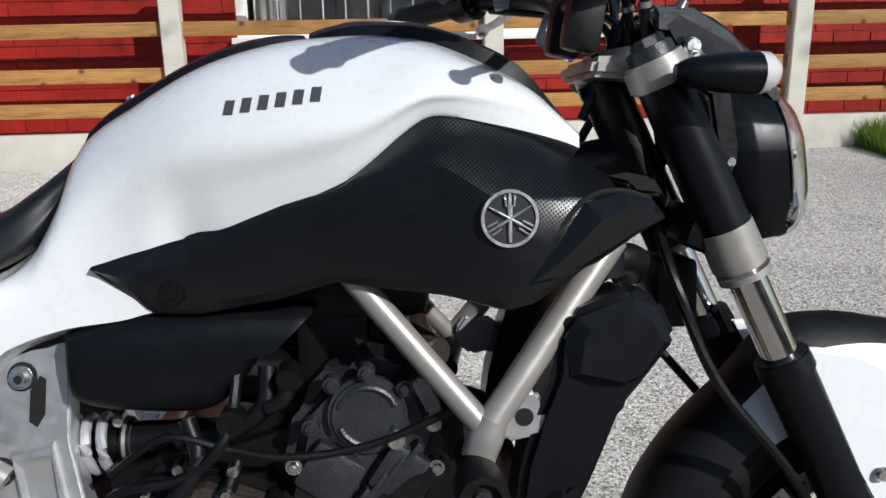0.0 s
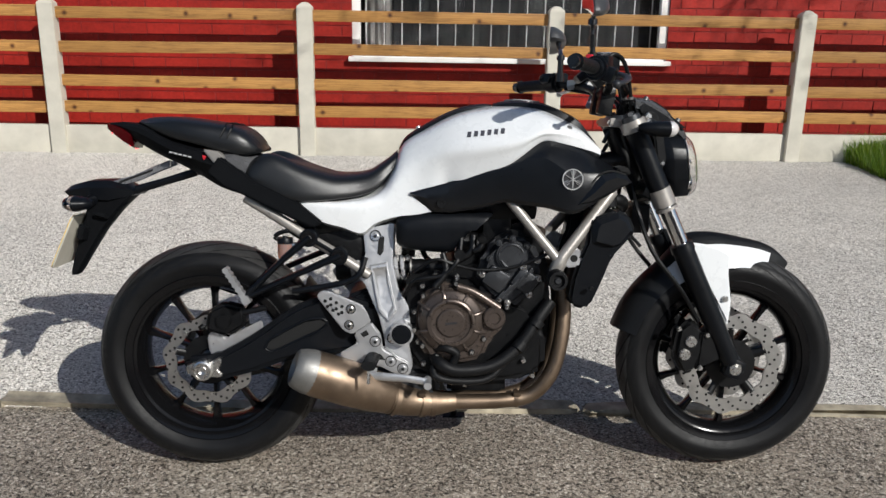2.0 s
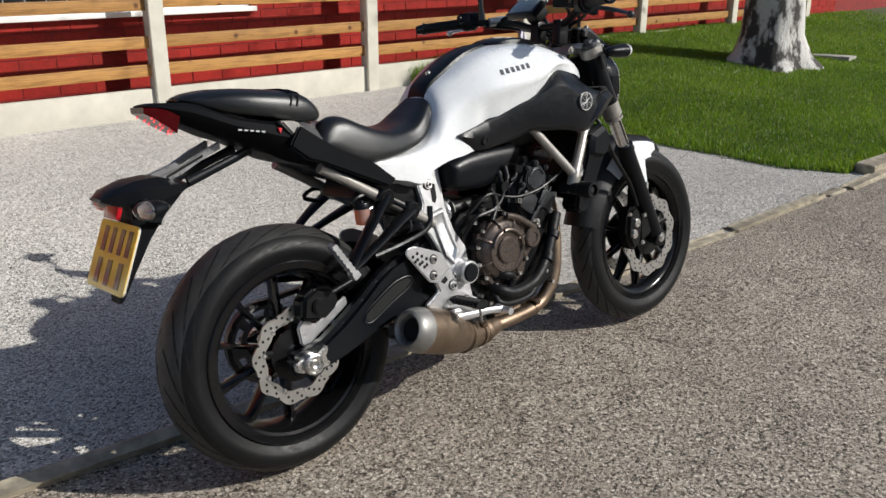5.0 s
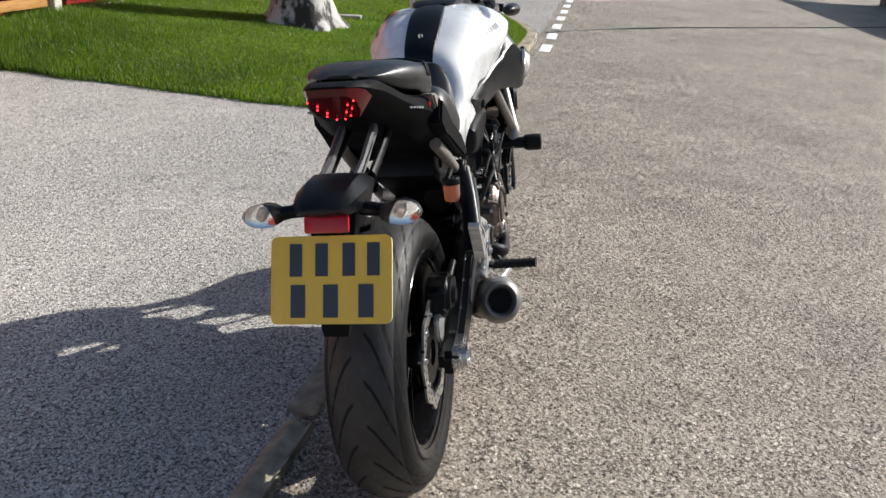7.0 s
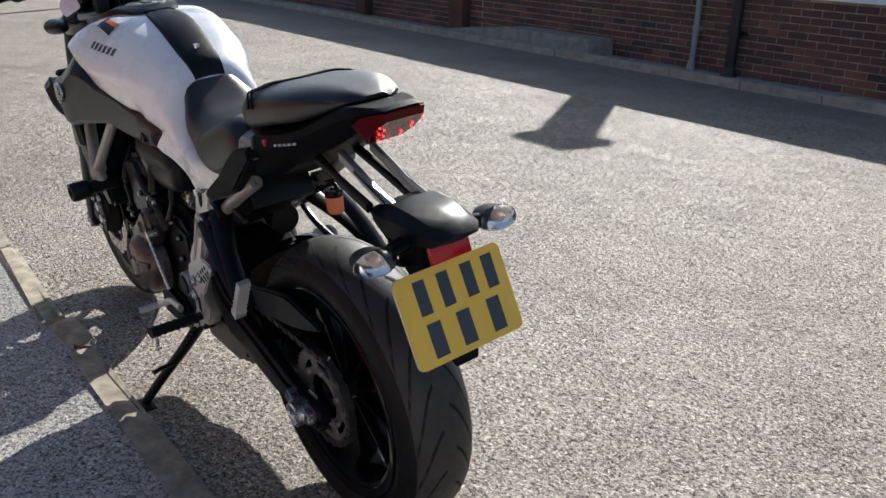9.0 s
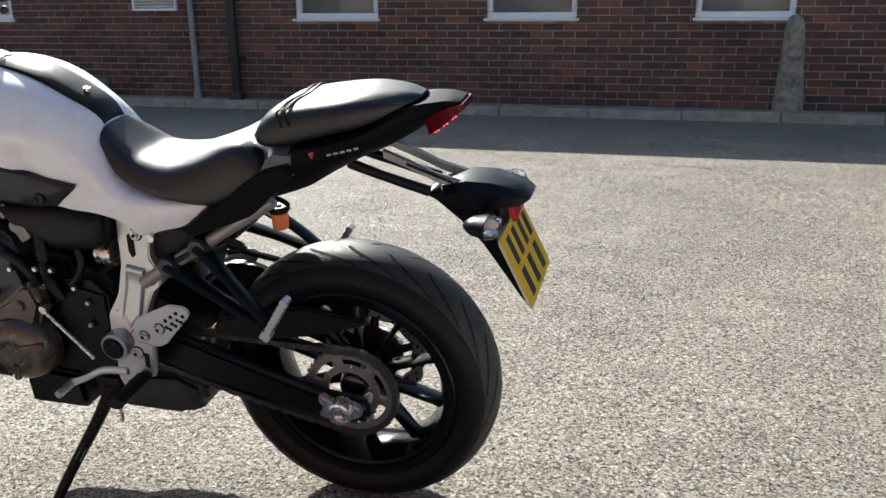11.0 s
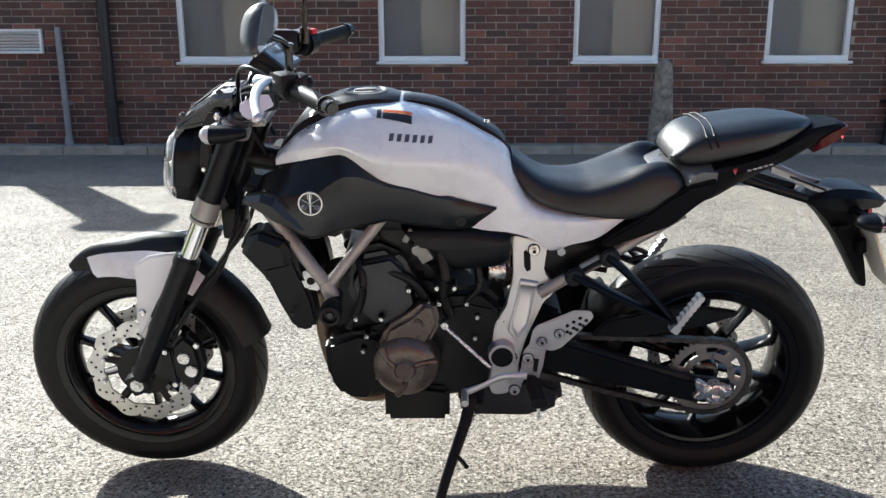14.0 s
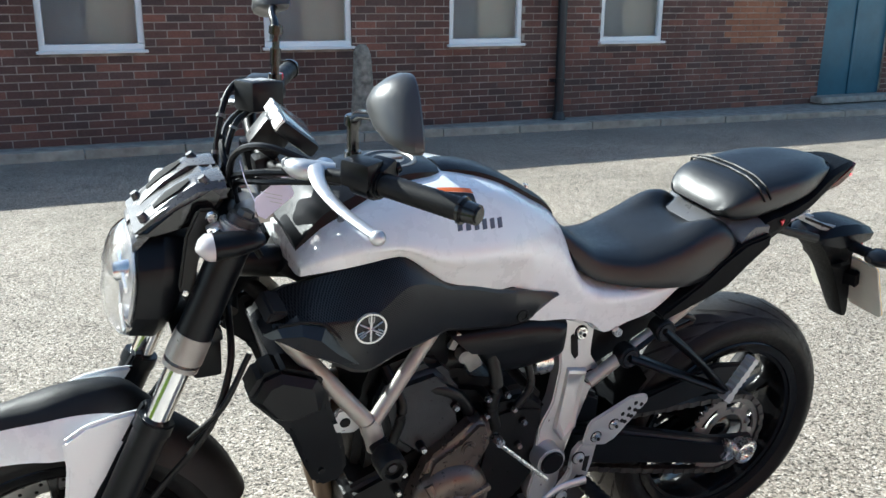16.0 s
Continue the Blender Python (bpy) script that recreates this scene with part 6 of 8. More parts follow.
bm = bmesh.new()
loops = []
for x in steps(0.243, 1.020, 74):
    h = tank_half(x)
    under = [(h[-1][0] - 0.03, h[-1][1] - 0.01), (0.0, h[-1][1] - 0.02)]
    half = h + under
    loops.append([Vector((x, -y, z)) for y, z in half] + [Vector((x, y, z)) for y, z in half[-2:0:-1]])
rings(bm, loops)
tank = part("fuel_tank", bm, WHITE, moto, "pearl white sculpted fuel tank", angle=50)
for label, s in SIDES:
    # maker's letters, as plain slanted bars
    for i in range(6):
        bm = bmesh.new()
        x0 = 0.682 + 0.0165 * i if s < 0 else 0.765 - 0.0165 * i
        row = []
        for dx, dz in ((-0.0050, -0.0068), (0.0044, -0.0068), (0.0066, 0.0068), (-0.0028, 0.0068)):
            zz = (0.926 if s < 0 else 0.938) + dz + (x0 - 0.73) * 0.12
            xx = x0 + dx * (1 if s < 0 else -1)
            row.append((xx, zz))
        f = [Vector((xx, -tank_y(xx, zz) - 0.0012, zz)) for xx, zz in row]
        rings(bm, [f, [p + Vector((0, 0.004, 0)) for p in f]])
        part("maker_mark", sided(bm, s), DARK_MARK, tank, "dark slanted bar of a maker's mark")
    bm = bmesh.new()
    x, z = (0.934, 0.941) if s < 0 else (0.945, 0.950)
    y = -tank_y(x, z)
    n = Vector((0, -(tank_z(x, -y - 0.004) - tank_z(x, -y + 0.004)) / -0.008, 1.0))
    n = Vector((0.15, -abs(n.y), 1.0)).normalized()
    p = Vector((x, y, z))
    rod(bm, p - n * 0.002, p + n * 0.0014, 0.0078, 0.0072, 18)
    rod(bm, p + n * 0.001, p + n * 0.0026, 0.0045, 0.004, 12)
    part("tank_screw", sided(bm, s), CAP_GREY, tank)
bm = bmesh.new()
for x0, x1, y0, y1, k in ((0.722, 0.784, 0.106, 0.117, 0), (0.722, 0.784, 0.118, 0.136, 1), (0.787, 0.797, 0.106, 0.136, 1)):
    top = [[Vector((x, y, tank_z(x, y) + 0.0022)) for y in steps(y0, y1, 4)] for x in steps(x0, x1, 6)]
    rings(bm, top, closed=False, mat=k)
part("warning_label", bm, [ORANGE_MARK, INK], tank, "small orange and black warning label")
# black centre pads
bm = bmesh.new()
loops = []
for x in steps(0.503, 0.745, 20):
    u = (x - 0.503) / 0.242
    w = 0.046 * (0.62 + 0.38 * math.sin(math.pi * (0.12 + 0.76 * u)) ** 0.6)
    top = smooth_at(T_TOP, x) + 0.011 - 0.006 * abs(2 * u - 1) ** 4
    half = [(0, top), (w * 0.6, top - 0.001), (w * 0.93, top - 0.006), (w, top - 0.018)]
    loops.append([Vector((x, y, z)) for y, z in half[::-1]] + [Vector((x, -y, z)) for y, z in half[1:]])
rings(bm, loops)
pad = part("tank_pad", bm, SATIN_BLACK, tank, "black textured tank pad")
bm = bmesh.new()
rod(bm, (0.556, 0, 0.925), (0.553, 0, 0.939), 0.008, 0.006, 14)
part("pad_stud", bm, STEEL, tank)
bm = bmesh.new()
loops = []
for x in steps(0.752, 1.016, 24):
    u = (x - 0.752) / 0.264
    w = smooth_at([(0.752, 0.046), (0.775, 0.062), (0.83, 0.076), (0.88, 0.090), (0.94, 0.099), (1.016, 0.096)], x)
    top = smooth_at(T_TOP, x) + 0.014 - 0.008 * abs(2 * u - 1) ** 4
    half = [(0, top), (w * 0.65, top - 0.001), (w * 0.93, top - 0.007), (w, top - 0.026)]
    loops.append([Vector((x, y, z)) for y, z in half[::-1]] + [Vector((x, -y, z)) for y, z in half[1:]])
rings(bm, loops)
part("tank_top_cover", bm, SATIN_BLACK, tank, "black cover round the fuel cap")
bm = bmesh.new()
lathe(bm, [(0.0, 0.006), (0.028, 0.006), (0.03, 0.003), (0.040, 0.003), (0.043, 0.007), (0.048, 0.006), (0.05, 0.0), (0.05, -0.01), (0.0, -0.01)], (0, 0, 0), "Z", 40)
box(bm, (0.0, 0.0, 0.007), (0.05, 0.016, 0.005), bevel=0.002)
bmesh.ops.transform(bm, matrix=pose(0.83, 0, 1.003, 0, 2, 0), verts=bm.verts)
part("fuel_cap", bm, CAP_GREY, tank, "round metal fuel cap")

# black side covers with intake scoops ----------------------------------------
C_TOP = [(0.535, 0.770), (0.557, 0.777), (0.614, 0.796), (0.672, 0.810), (0.727, 0.832), (0.782, 0.847), (0.804, 0.863), (0.837, 0.891), (0.864, 0.909), (0.882, 0.911), (0.922, 0.902), (0.967, 0.888), (1.012, 0.866), (1.053, 0.846), (1.078, 0.830)]
C_LOW = [(0.535, 0.766), (0.562, 0.742), (0.590, 0.718), (0.64, 0.717), (0.722, 0.733), (0.775, 0.750), (0.811, 0.746), (0.882, 0.739), (0.934, 0.725), (0.960, 0.731), (1.018, 0.768), (1.055, 0.795), (1.078, 0.815)]
C_OUT = [(0.535, 0.127), (0.60, 0.137), (0.70, 0.155), (0.80, 0.185), (0.87, 0.207), (0.93, 0.222), (1.0, 0.220), (1.05, 0.206), (1.078, 0.19)]
for label, s in SIDES:
    bm = bmesh.new()
    loops = []
    for x in steps(0.535, 1.078, 54):
        t, l, w = straight_at(C_TOP, x), straight_at(C_LOW, x), smooth_at(C_OUT, x)
        inner = smooth_at(T_LOW, min(x, 1.04)) - 0.004
        h = t - l
        f = max(0.0, min(1.0, (x - 0.80) / 0.12))
        crease = t - h * (0.08 + 0.30 * f)
        wt = min(inner + 0.004, w)
        band = (w - wt) * (0.85 + 0.1 * f)
        g = min(1.0, h / 0.05)
        keys = [Vector((x, -wt + 0.03, t - 0.012 * g)), Vector((x, -wt + 0.004, t - 0.001 * g)), Vector((x, -wt, t - 0.004 * g)), Vector((x, -wt - band, crease + 0.003 * g)), Vector((x, -wt - band - 0.003 * g, crease - 0.002 * g)), Vector((x, -w - 0.004, crease - (crease - l) * 0.45)), Vector((x, -w + 0.003, l + 0.012 * g)), Vector((x, -w + 0.010 * g, l + 0.003 * g)), Vector((x, -w + 0.022 * g, l)), Vector((x, -w + 0.06 * g, l + 0.01 * g))]
        loops.append(keys)
    rings(bm, loops, closed=False)
    cover = part("side_cover", sided(bm, s), PIERCED, moto, "satin black side cover with an intake scoop", angle=26)
    bm = bmesh.new()
    edge = [Vector(p) for p in ((0.944, -0.2185, 0.748), (0.972, -0.2235, 0.784), (1.006, -0.224, 0.826), (1.040, -0.218, 0.834), (1.074, -0.203, 0.824), (1.092, -0.184, 0.806), (1.058, -0.201, 0.792), (1.018, -0.214, 0.770), (0.982, -0.220, 0.757))]
    crest = [Vector(p) for p in ((0.958, -0.228, 0.757), (0.988, -0.237, 0.783), (1.016, -0.238, 0.812), (1.042, -0.232, 0.821), (1.070, -0.217, 0.815), (1.084, -0.200, 0.806), (1.056, -0.213, 0.798), (1.018, -0.228, 0.780), (0.984, -0.231, 0.763))]
    rings(bm, [[p + Vector((0, 0.05, 0)) for p in edge], edge, [a.lerp(b, 0.8) for a, b in zip(edge, crest)], crest])
    part("intake_scoop", sided(bm, s), COVER, cover, angle=22)
    # near-black line and block stand for shade in the scoop's gap and mouth
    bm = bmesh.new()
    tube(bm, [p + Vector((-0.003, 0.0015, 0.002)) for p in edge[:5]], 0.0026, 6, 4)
    part("scoop_gap", sided(bm, s), HOLE_SHADE, cover)
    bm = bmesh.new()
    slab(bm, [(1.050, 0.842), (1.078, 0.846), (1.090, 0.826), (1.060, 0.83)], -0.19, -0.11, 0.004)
    part("scoop_mouth", sided(bm, s), HOLE_SHADE, cover)
    # round emblem: ring and three crossed bars
    ex, ez = 0.935, 0.815
    ey = -smooth_at(C_OUT, ex) - 0.004
    bm = bmesh.new()
    rod(bm, (ex, ey + 0.006, ez), (ex, ey - 0.001, ez), 0.0255, None, 40)
    em = part("emblem", sided(bm, s), INK, cover, "round bright emblem on a black disc")
    bm = bmesh.new()
    lathe(bm, [(0.0232, -0.0028), (0.0260, -0.0028), (0.0260, 0.003), (0.0232, 0.003)], (ex, ey, ez), "Y", 48, closed=True)
    part("emblem_ring", sided(bm, s), EMBLEM, cover)
    for q in range(6):
        a = math.tau * q / 6 + math.pi / 2
        bm = bmesh.new()
        d, mid = Vector((math.cos(a), 0, math.sin(a))), Vector((ex, ey - 0.003, ez))
        side = Vector((-d.z, 0, d.x))
        tube(bm, [mid, mid + d * 0.006, mid + d * 0.012], [0.0020, 0.0023, 0.0027] if q % 2 == 0 else [0.0018, 0.0020, 0.0020], 8, 2, (1.0, 0.6))
        if q % 2 == 0:
            for k in (-1, 0, 1):
                tube(bm, [mid + d * 0.011 + side * 0.0036 * k, mid + d * 0.017 + side * 0.0042 * k, mid + d * (0.0225 - 0.001 * abs(k)) + side * 0.0042 * k], [0.0016, 0.0017, 0.0013], 6, 2, (1.0, 0.6))
        else:
            tube(bm, [mid + d * 0.011, mid + d * 0.0215], [0.0020, 0.0015], 6, 2, (1.0, 0.6))
        part("emblem_bar", sided(bm, s), EMBLEM, cover)
    bm = bmesh.new()
    x, z = 0.615, 0.744
    y = -smooth_at(C_OUT, x) - 0.002
    lathe(bm, [(0.0, -0.002), (0.006, -0.002), (0.007, -0.004), (0.0115, -0.004), (0.013, 0.001), (0.013, 0.006)], (x, y, z), "Y", 28)
    part("cover_screw", sided(bm, s), MATT_BLACK, cover)
    # air box cover below the white wing
    bm = bmesh.new()
    rim = spline([Vector((x, 0, z)) for x, z in ((0.498, 0.700), (0.555, 0.716), (0.64, 0.722), (0.715, 0.722), (0.752, 0.718), (0.728, 0.700), (0.700, 0.675), (0.665, 0.634), (0.635, 0.614), (0.57, 0.615), (0.508, 0.628), (0.498, 0.66), (0.498, 0.700))], 4)[:-1]
    loops = []
    for y, k in ((-0.05, 0.0), (-0.100, 0.0), (-0.112, 0.03), (-0.122, 0.12), (-0.129, 0.30), (-0.132, 0.55), (-0.133, 0.85)):
        loops.append([Vector((p.x + (0.60 - p.x) * k * 0.35, y, p.z + (0.668 - p.z) * k)) for p in rim])
    rings(bm, loops)
    bmesh.ops.recalc_face_normals(bm, faces=bm.faces)
    part("lower_cover", sided(bm, s), SATIN_BLACK, moto, "satin black cover over the air box")

# frame -----------------------------------------------------------------------
bm = bmesh.new()
rod(bm, (0.95, 0, 0.83), (1.11, 0, 0.855), 0.028, None, 20)
box(bm, (0.70, 0, 0.735), (0.34, 0.18, 0.08), bevel=0.02)
rod(bm, (0.84, -0.05, 0.755), (1.02, -0.03, 0.86), 0.028, None, 18)
rod(bm, (0.84, 0.05, 0.755), (1.02, 0.03, 0.86), 0.028, None, 18)
box(bm, (0.42, 0, 0.70), (0.30, 0.17, 0.06), (0, -8, 0), bevel=0.015)
frame_ob = part("frame", bm, MATT_BLACK, moto, "tubular steel frame in titanium grey")
for label, s in SIDES:
    bm = bmesh.new()
    rod(bm, (0.788, -0.150, 0.757), (0.912, -0.186, 0.608), 0.0128, None, 24)
    part("front_tube", sided(bm, s), FRAME_GREY, frame_ob)
    bm = bmesh.new()
    rod(bm, (1.055, -0.135, 0.780), (0.914, -0.188, 0.604), 0.0150, None, 24)
    tube(bm, [(0.922, -0.187, 0.616), (0.914, -0.187, 0.598), (0.908, -0.185, 0.580), (0.903, -0.183, 0.555)], [0.0155, 0.0185, 0.0175, 0.0165], 24, 4)
    part("down_tube", sided(bm, s), FRAME_GREY, frame_ob)
    bm = bmesh.new()
    tube(bm, [(0.11, -0.104, 0.750), (0.19, -0.110, 0.702), (0.275, -0.113, 0.648), (0.352, -0.115, 0.602), (0.43, -0.115, 0.552)], 0.0135, 16, 5)
    part("seat_tube", sided(bm, s), FRAME_GREY, frame_ob)
    bm = bmesh.new()
    slab(bm, [(0.918, 0.622), (0.930, 0.640), (0.968, 0.636), (0.982, 0.612), (0.972, 0.590), (0.938, 0.584), (0.922, 0.598)], -0.172, -0.160, 0.004)
    bolt(bm, (0.930, -0.172, 0.612), 0.008, 0.005, -1)
    rod(bm, (0.955, -0.1725, 0.610), (0.955, -0.1715, 0.610), 0.0095, None, 16, 1)
    part("engine_bracket", sided(bm, s), [ALU, HOLE_SHADE], frame_ob, "drilled aluminium engine bracket")
    # crash bobbin
    bm = bmesh.new()
    lathe(bm, [(0.0, -0.150), (0.0165, -0.150), (0.0175, -0.215), (0.0235, -0.222), (0.0245, -0.232), (0.0245, -0.262), (0.0225, -0.268), (0.0165, -0.268), (0.0155, -0.258), (0.0, -0.258)], (0.902, 0, 0.568), "Y", 30)
    bob = part("crash_bobbin", sided(bm, s), RUBBER, moto, "black crash bobbin")
    bm = bmesh.new()
    bolt(bm, (0.902, -0.2575, 0.568), 0.0095, 0.005, -1)
    part("bobbin_bolt", sided(bm, s), GREY_CASE, bob)
    # pivot plate
    bm = bmesh.new()
    edge = [(0.412, 0.664), (0.492, 0.690), (0.492, 0.64), (0.490, 0.585), (0.505, 0.515), (0.534, 0.468), (0.540, 0.40), (0.535, 0.37), (0.546, 0.31), (0.535, 0.280), (0.500, 0.282), (0.474, 0.32), (0.472, 0.38), (0.455, 0.445), (0.418, 0.528), (0.396, 0.545), (0.398, 0.572), (0.420, 0.60)]
    soft = []
    for i, q in enumerate(edge):
        before, after = Vector(edge[i - 1]), Vector(edge[(i + 1) % len(edge)])
        q = Vector(q)
        for p in (q + (before - q).normalized() * 0.005, q + (after - q).normalized() * 0.005):
            soft.append((p.x, p.y))
    slab(bm, soft, -0.132, -0.10, 0.004, seg=2)
    hollow = [Vector((x, 0, z)) for x, z in ((0.438, 0.566), (0.474, 0.572), (0.479, 0.530), (0.495, 0.470), (0.480, 0.442), (0.458, 0.468))]
    core = sum(hollow, Vector()) / len(hollow)
    loops = []
    for y, k, out in ((-0.130, 1.0, 0.0140), (-0.1385, 1.0, 0.0105), (-0.1400, 1.0, 0.0085), (-0.1400, 1.0, 0.0025), (-0.1385, 1.0, 0.0), (-0.1335, 0.86, 0.0), (-0.1330, 0.5, 0.0)):
        loops.append([core + (p - core) * k + (p - core).normalized() * out + Vector((0, y, 0)) for p in hollow])
    rings(bm, loops)
    pivot = part("pivot_plate", sided(tuck(bm, 0.010, 0.17), s), ALU, moto, "cast aluminium pivot plate", angle=34)
    bm = bmesh.new()
    slab(bm, [(0.452, 0.638), (0.462, 0.652), (0.468, 0.648), (0.466, 0.612), (0.458, 0.60), (0.450, 0.606)], -0.1335, -0.13, 0.0)
    part("slot", sided(tuck(bm, 0.010, 0.17), s), HOLE_SHADE, pivot)
    bm = bmesh.new()
    rod(bm, (0.516, -0.12, 0.402), (0.516, -0.158, 0.402), 0.0325, 0.031, 36, bevel=0.003)
    part("pivot_boss", sided(tuck(bm, 0.006, 0.0), s), ALU, pivot)
    bm = bmesh.new()
    rod(bm, (0.516, -0.155, 0.402), (0.516, -0.162, 0.402), 0.0265, 0.025, 36, bevel=0.003)
    part("pivot_cap", sided(tuck(bm, 0.006, 0.0), s), SATIN_BLACK, pivot, "round black pivot cap")
    for x, z in ((0.444, 0.652), (0.420, 0.556), (0.492, 0.385)):
        bm = bmesh.new()
        rod(bm, (x, -0.13, z), (x, -0.138, z), 0.0125, 0.012, 20)
        bolt(bm, (x, -0.138, z), 0.009, 0.006, -1)
        # near-black socket and ring, shade painted in and round the bolt
        rod(bm, (x, -0.1440, z), (x, -0.1450, z), 0.0046, None, 6, 1)
        lathe(bm, [(0.0125, -0.133), (0.0150, -0.133), (0.0150, -0.131), (0.0125, -0.131)], (x, 0, z), "Y", 24, mat=1, closed=True)
        part("pivot_bolt", sided(tuck(bm, 0.010, 0.17), s), [STEEL, HOLE_SHADE], pivot)
    # heel guard and footpeg bracket
    bm = bmesh.new()
    guard = [(0.298, 0.500), (0.302, 0.511), (0.312, 0.517), (0.332, 0.516), (0.414, 0.481), (0.424, 0.468), (0.438, 0.436), (0.388, 0.403), (0.366, 0.413)]
    if s > 0:
        guard = [(0.307, 0.507), (0.308, 0.519), (0.318, 0.527), (0.352, 0.528), (0.438, 0.488), (0.446, 0.476), (0.454, 0.434), (0.398, 0.421), (0.376, 0.431)]
    slab(bm, guard, -0.184, -0.177, 0.003)
    heel = part("heel_guard", sided(tuck(bm, 0.026, 0.0), s), ALU, moto, "drilled aluminium heel guard")
    bm = bmesh.new()
    for count, x0, z0 in ((3, 0.334, 0.4965), (4, 0.3195, 0.4905), (3, 0.3255, 0.4765)):
        for j in range(count):
            x, z = x0 + 0.0142 * j + 0.004 * (s > 0), z0 - 0.0100 * j + 0.013 * (s > 0)
            rod(bm, (x, -0.183, z), (x, -0.1846, z), 0.0046, None, 12)
    part("guard_hole", sided(tuck(bm, 0.026, 0.0), s), HOLE_SHADE, heel)
    bm = bmesh.new()
    for x, z in ((0.385, 0.470), (0.381, 0.428)) if s < 0 else ((0.384, 0.469), (0.424, 0.448)):
        rod(bm, (x, -0.184, z), (x, -0.187, z), 0.011, None, 20)
        bolt(bm, (x, -0.187, z), 0.008, 0.006, -1)
        rod(bm, (x, -0.1930, z), (x, -0.1942, z), 0.0042, None, 6, 1)
        lathe(bm, [(0.0110, -0.1845), (0.0130, -0.1845), (0.0130, -0.183), (0.0110, -0.183)], (x, 0, z), "Y", 24, mat=1, closed=True)
    part("guard_bolt", sided(tuck(bm, 0.026, 0.0), s), [STEEL, HOLE_SHADE], heel)
    bm = bmesh.new()
    arm_edge = [(0.393, 0.402), (0.437, 0.434), (0.462, 0.402), (0.468, 0.364), (0.499, 0.345), (0.535, 0.326), (0.544, 0.305), (0.53, 0.290), (0.505, 0.292), (0.466, 0.314), (0.433, 0.322), (0.387, 0.328), (0.360, 0.338), (0.355, 0.350), (0.376, 0.362), (0.402, 0.378)]
    if s > 0:
        arm_edge = [(0.466, 0.412), (0.450, 0.432), (0.412, 0.424), (0.418, 0.374), (0.428, 0.336), (0.442, 0.340), (0.452, 0.352), (0.466, 0.332), (0.470, 0.308), (0.484, 0.298), (0.498, 0.310), (0.492, 0.330), (0.470, 0.360)]
    slab(bm, arm_edge, -0.176, -0.160, 0.004)
    for x, z in ((0.448, 0.384), (0.489, 0.331), (0.520, 0.312)) if s < 0 else ((0.455, 0.400), (0.484, 0.313)):
        rod(bm, (x, -0.174, z), (x, -0.180, z), 0.0125, None, 20)
        bolt(bm, (x, -0.18, z), 0.009, 0.006, -1)
        rod(bm, (x, -0.1860, z), (x, -0.1872, z), 0.0046, None, 6, 1)
        lathe(bm, [(0.0125, -0.1775), (0.0148, -0.1775), (0.0148, -0.175), (0.0125, -0.175)], (x, 0, z), "Y", 24, mat=1, closed=True)
    hanger = part("peg_bracket", sided(tuck(bm, 0.024, 0.0), s), [ALU, HOLE_SHADE], moto, "aluminium footpeg bracket")
    bm = bmesh.new()
    slab(bm, [(0.409, 0.404), (0.425, 0.414), (0.432, 0.402), (0.418, 0.394)] if s < 0 else [(0.428, 0.398), (0.440, 0.400), (0.442, 0.366), (0.432, 0.362)], -0.1775, -0.17, 0.0)
    part("bracket_slot", sided(tuck(bm, 0.024, 0.0), s), HOLE_SHADE, hanger)
    if s < 0:
        bm = bmesh.new()
        slab(bm, [(0.440, 0.352), (0.462, 0.350), (0.474, 0.334), (0.446, 0.336)], -0.1775, -0.17, 0.0)
        part("bracket_slot", sided(tuck(bm, 0.024, 0.0), s), HOLE_SHADE, hanger)
    bm = bmesh.new()
    tube(bm, [(0.445 - 0.0004 * u, -0.165 - 0.0077 * u, 0.346 + 0.0004 * u) for u in range(18)], [0.012 if u < 3 else 0.0175 if u % 2 else 0.0145 for u in range(18)], 12, 1, (1.1, 0.72), smooth=False)
    peg = part("footpeg", sided(tuck(bm, 0.02, 0.0), s), RUBBER, moto, "ribbed black footpeg")
    bm = bmesh.new()
    rod(bm, (0.438, -0.283, 0.342), (0.437, -0.288, 0.305), 0.004, None, 8)
    part("peg_feeler", sided(tuck(bm, 0.02, 0.0), s), STEEL, peg)
    # passenger hanger
    bm = bmesh.new()
    tube(bm, [(0.275, -0.122, 0.650), (0.20, -0.150, 0.585), (0.118, -0.165, 0.502)], [0.020, 0.0150, 0.016], 12, 5, (0.55, 1.25), up=(0, 1, 0))
    tube(bm, [(0.352, -0.122, 0.603), (0.24, -0.150, 0.555), (0.118, -0.165, 0.500)], [0.020, 0.0150, 0.016], 12, 5, (0.55, 1.25), up=(0, 1, 0))
    tube(bm, [(0.275, -0.120, 0.648), (0.312, -0.120, 0.628), (0.352, -0.120, 0.603)], [0.014, 0.012, 0.014], 10, 3, (0.55, 1.0), up=(0, 1, 0))
    for x, z in ((0.275, 0.650), (0.352, 0.603)):
        lathe(bm, [(0.0, -0.137), (0.021, -0.137), (0.0235, -0.134), (0.0235, -0.105), (0.0, -0.105)], (x, 0, z), "Y", 28)
    rear_hanger = part("passenger_hanger", sided(bm, s), SATIN_BLACK, moto, "black forked passenger footrest hanger")
    for x, z in ((0.275, 0.650), (0.352, 0.603)):
        bm = bmesh.new()
        lathe(bm, [(0.012, -0.139), (0.0185, -0.139), (0.0185, -0.137), (0.012, -0.137)], (x, 0, z), "Y", 28, closed=True)
        rod(bm, (x, -0.135, z), (x, -0.1385, z), 0.0125, None, 20)
        part("hanger_bolt", sided(bm, s), GLOSS_BLACK, rear_hanger)
    bm = bmesh.new()
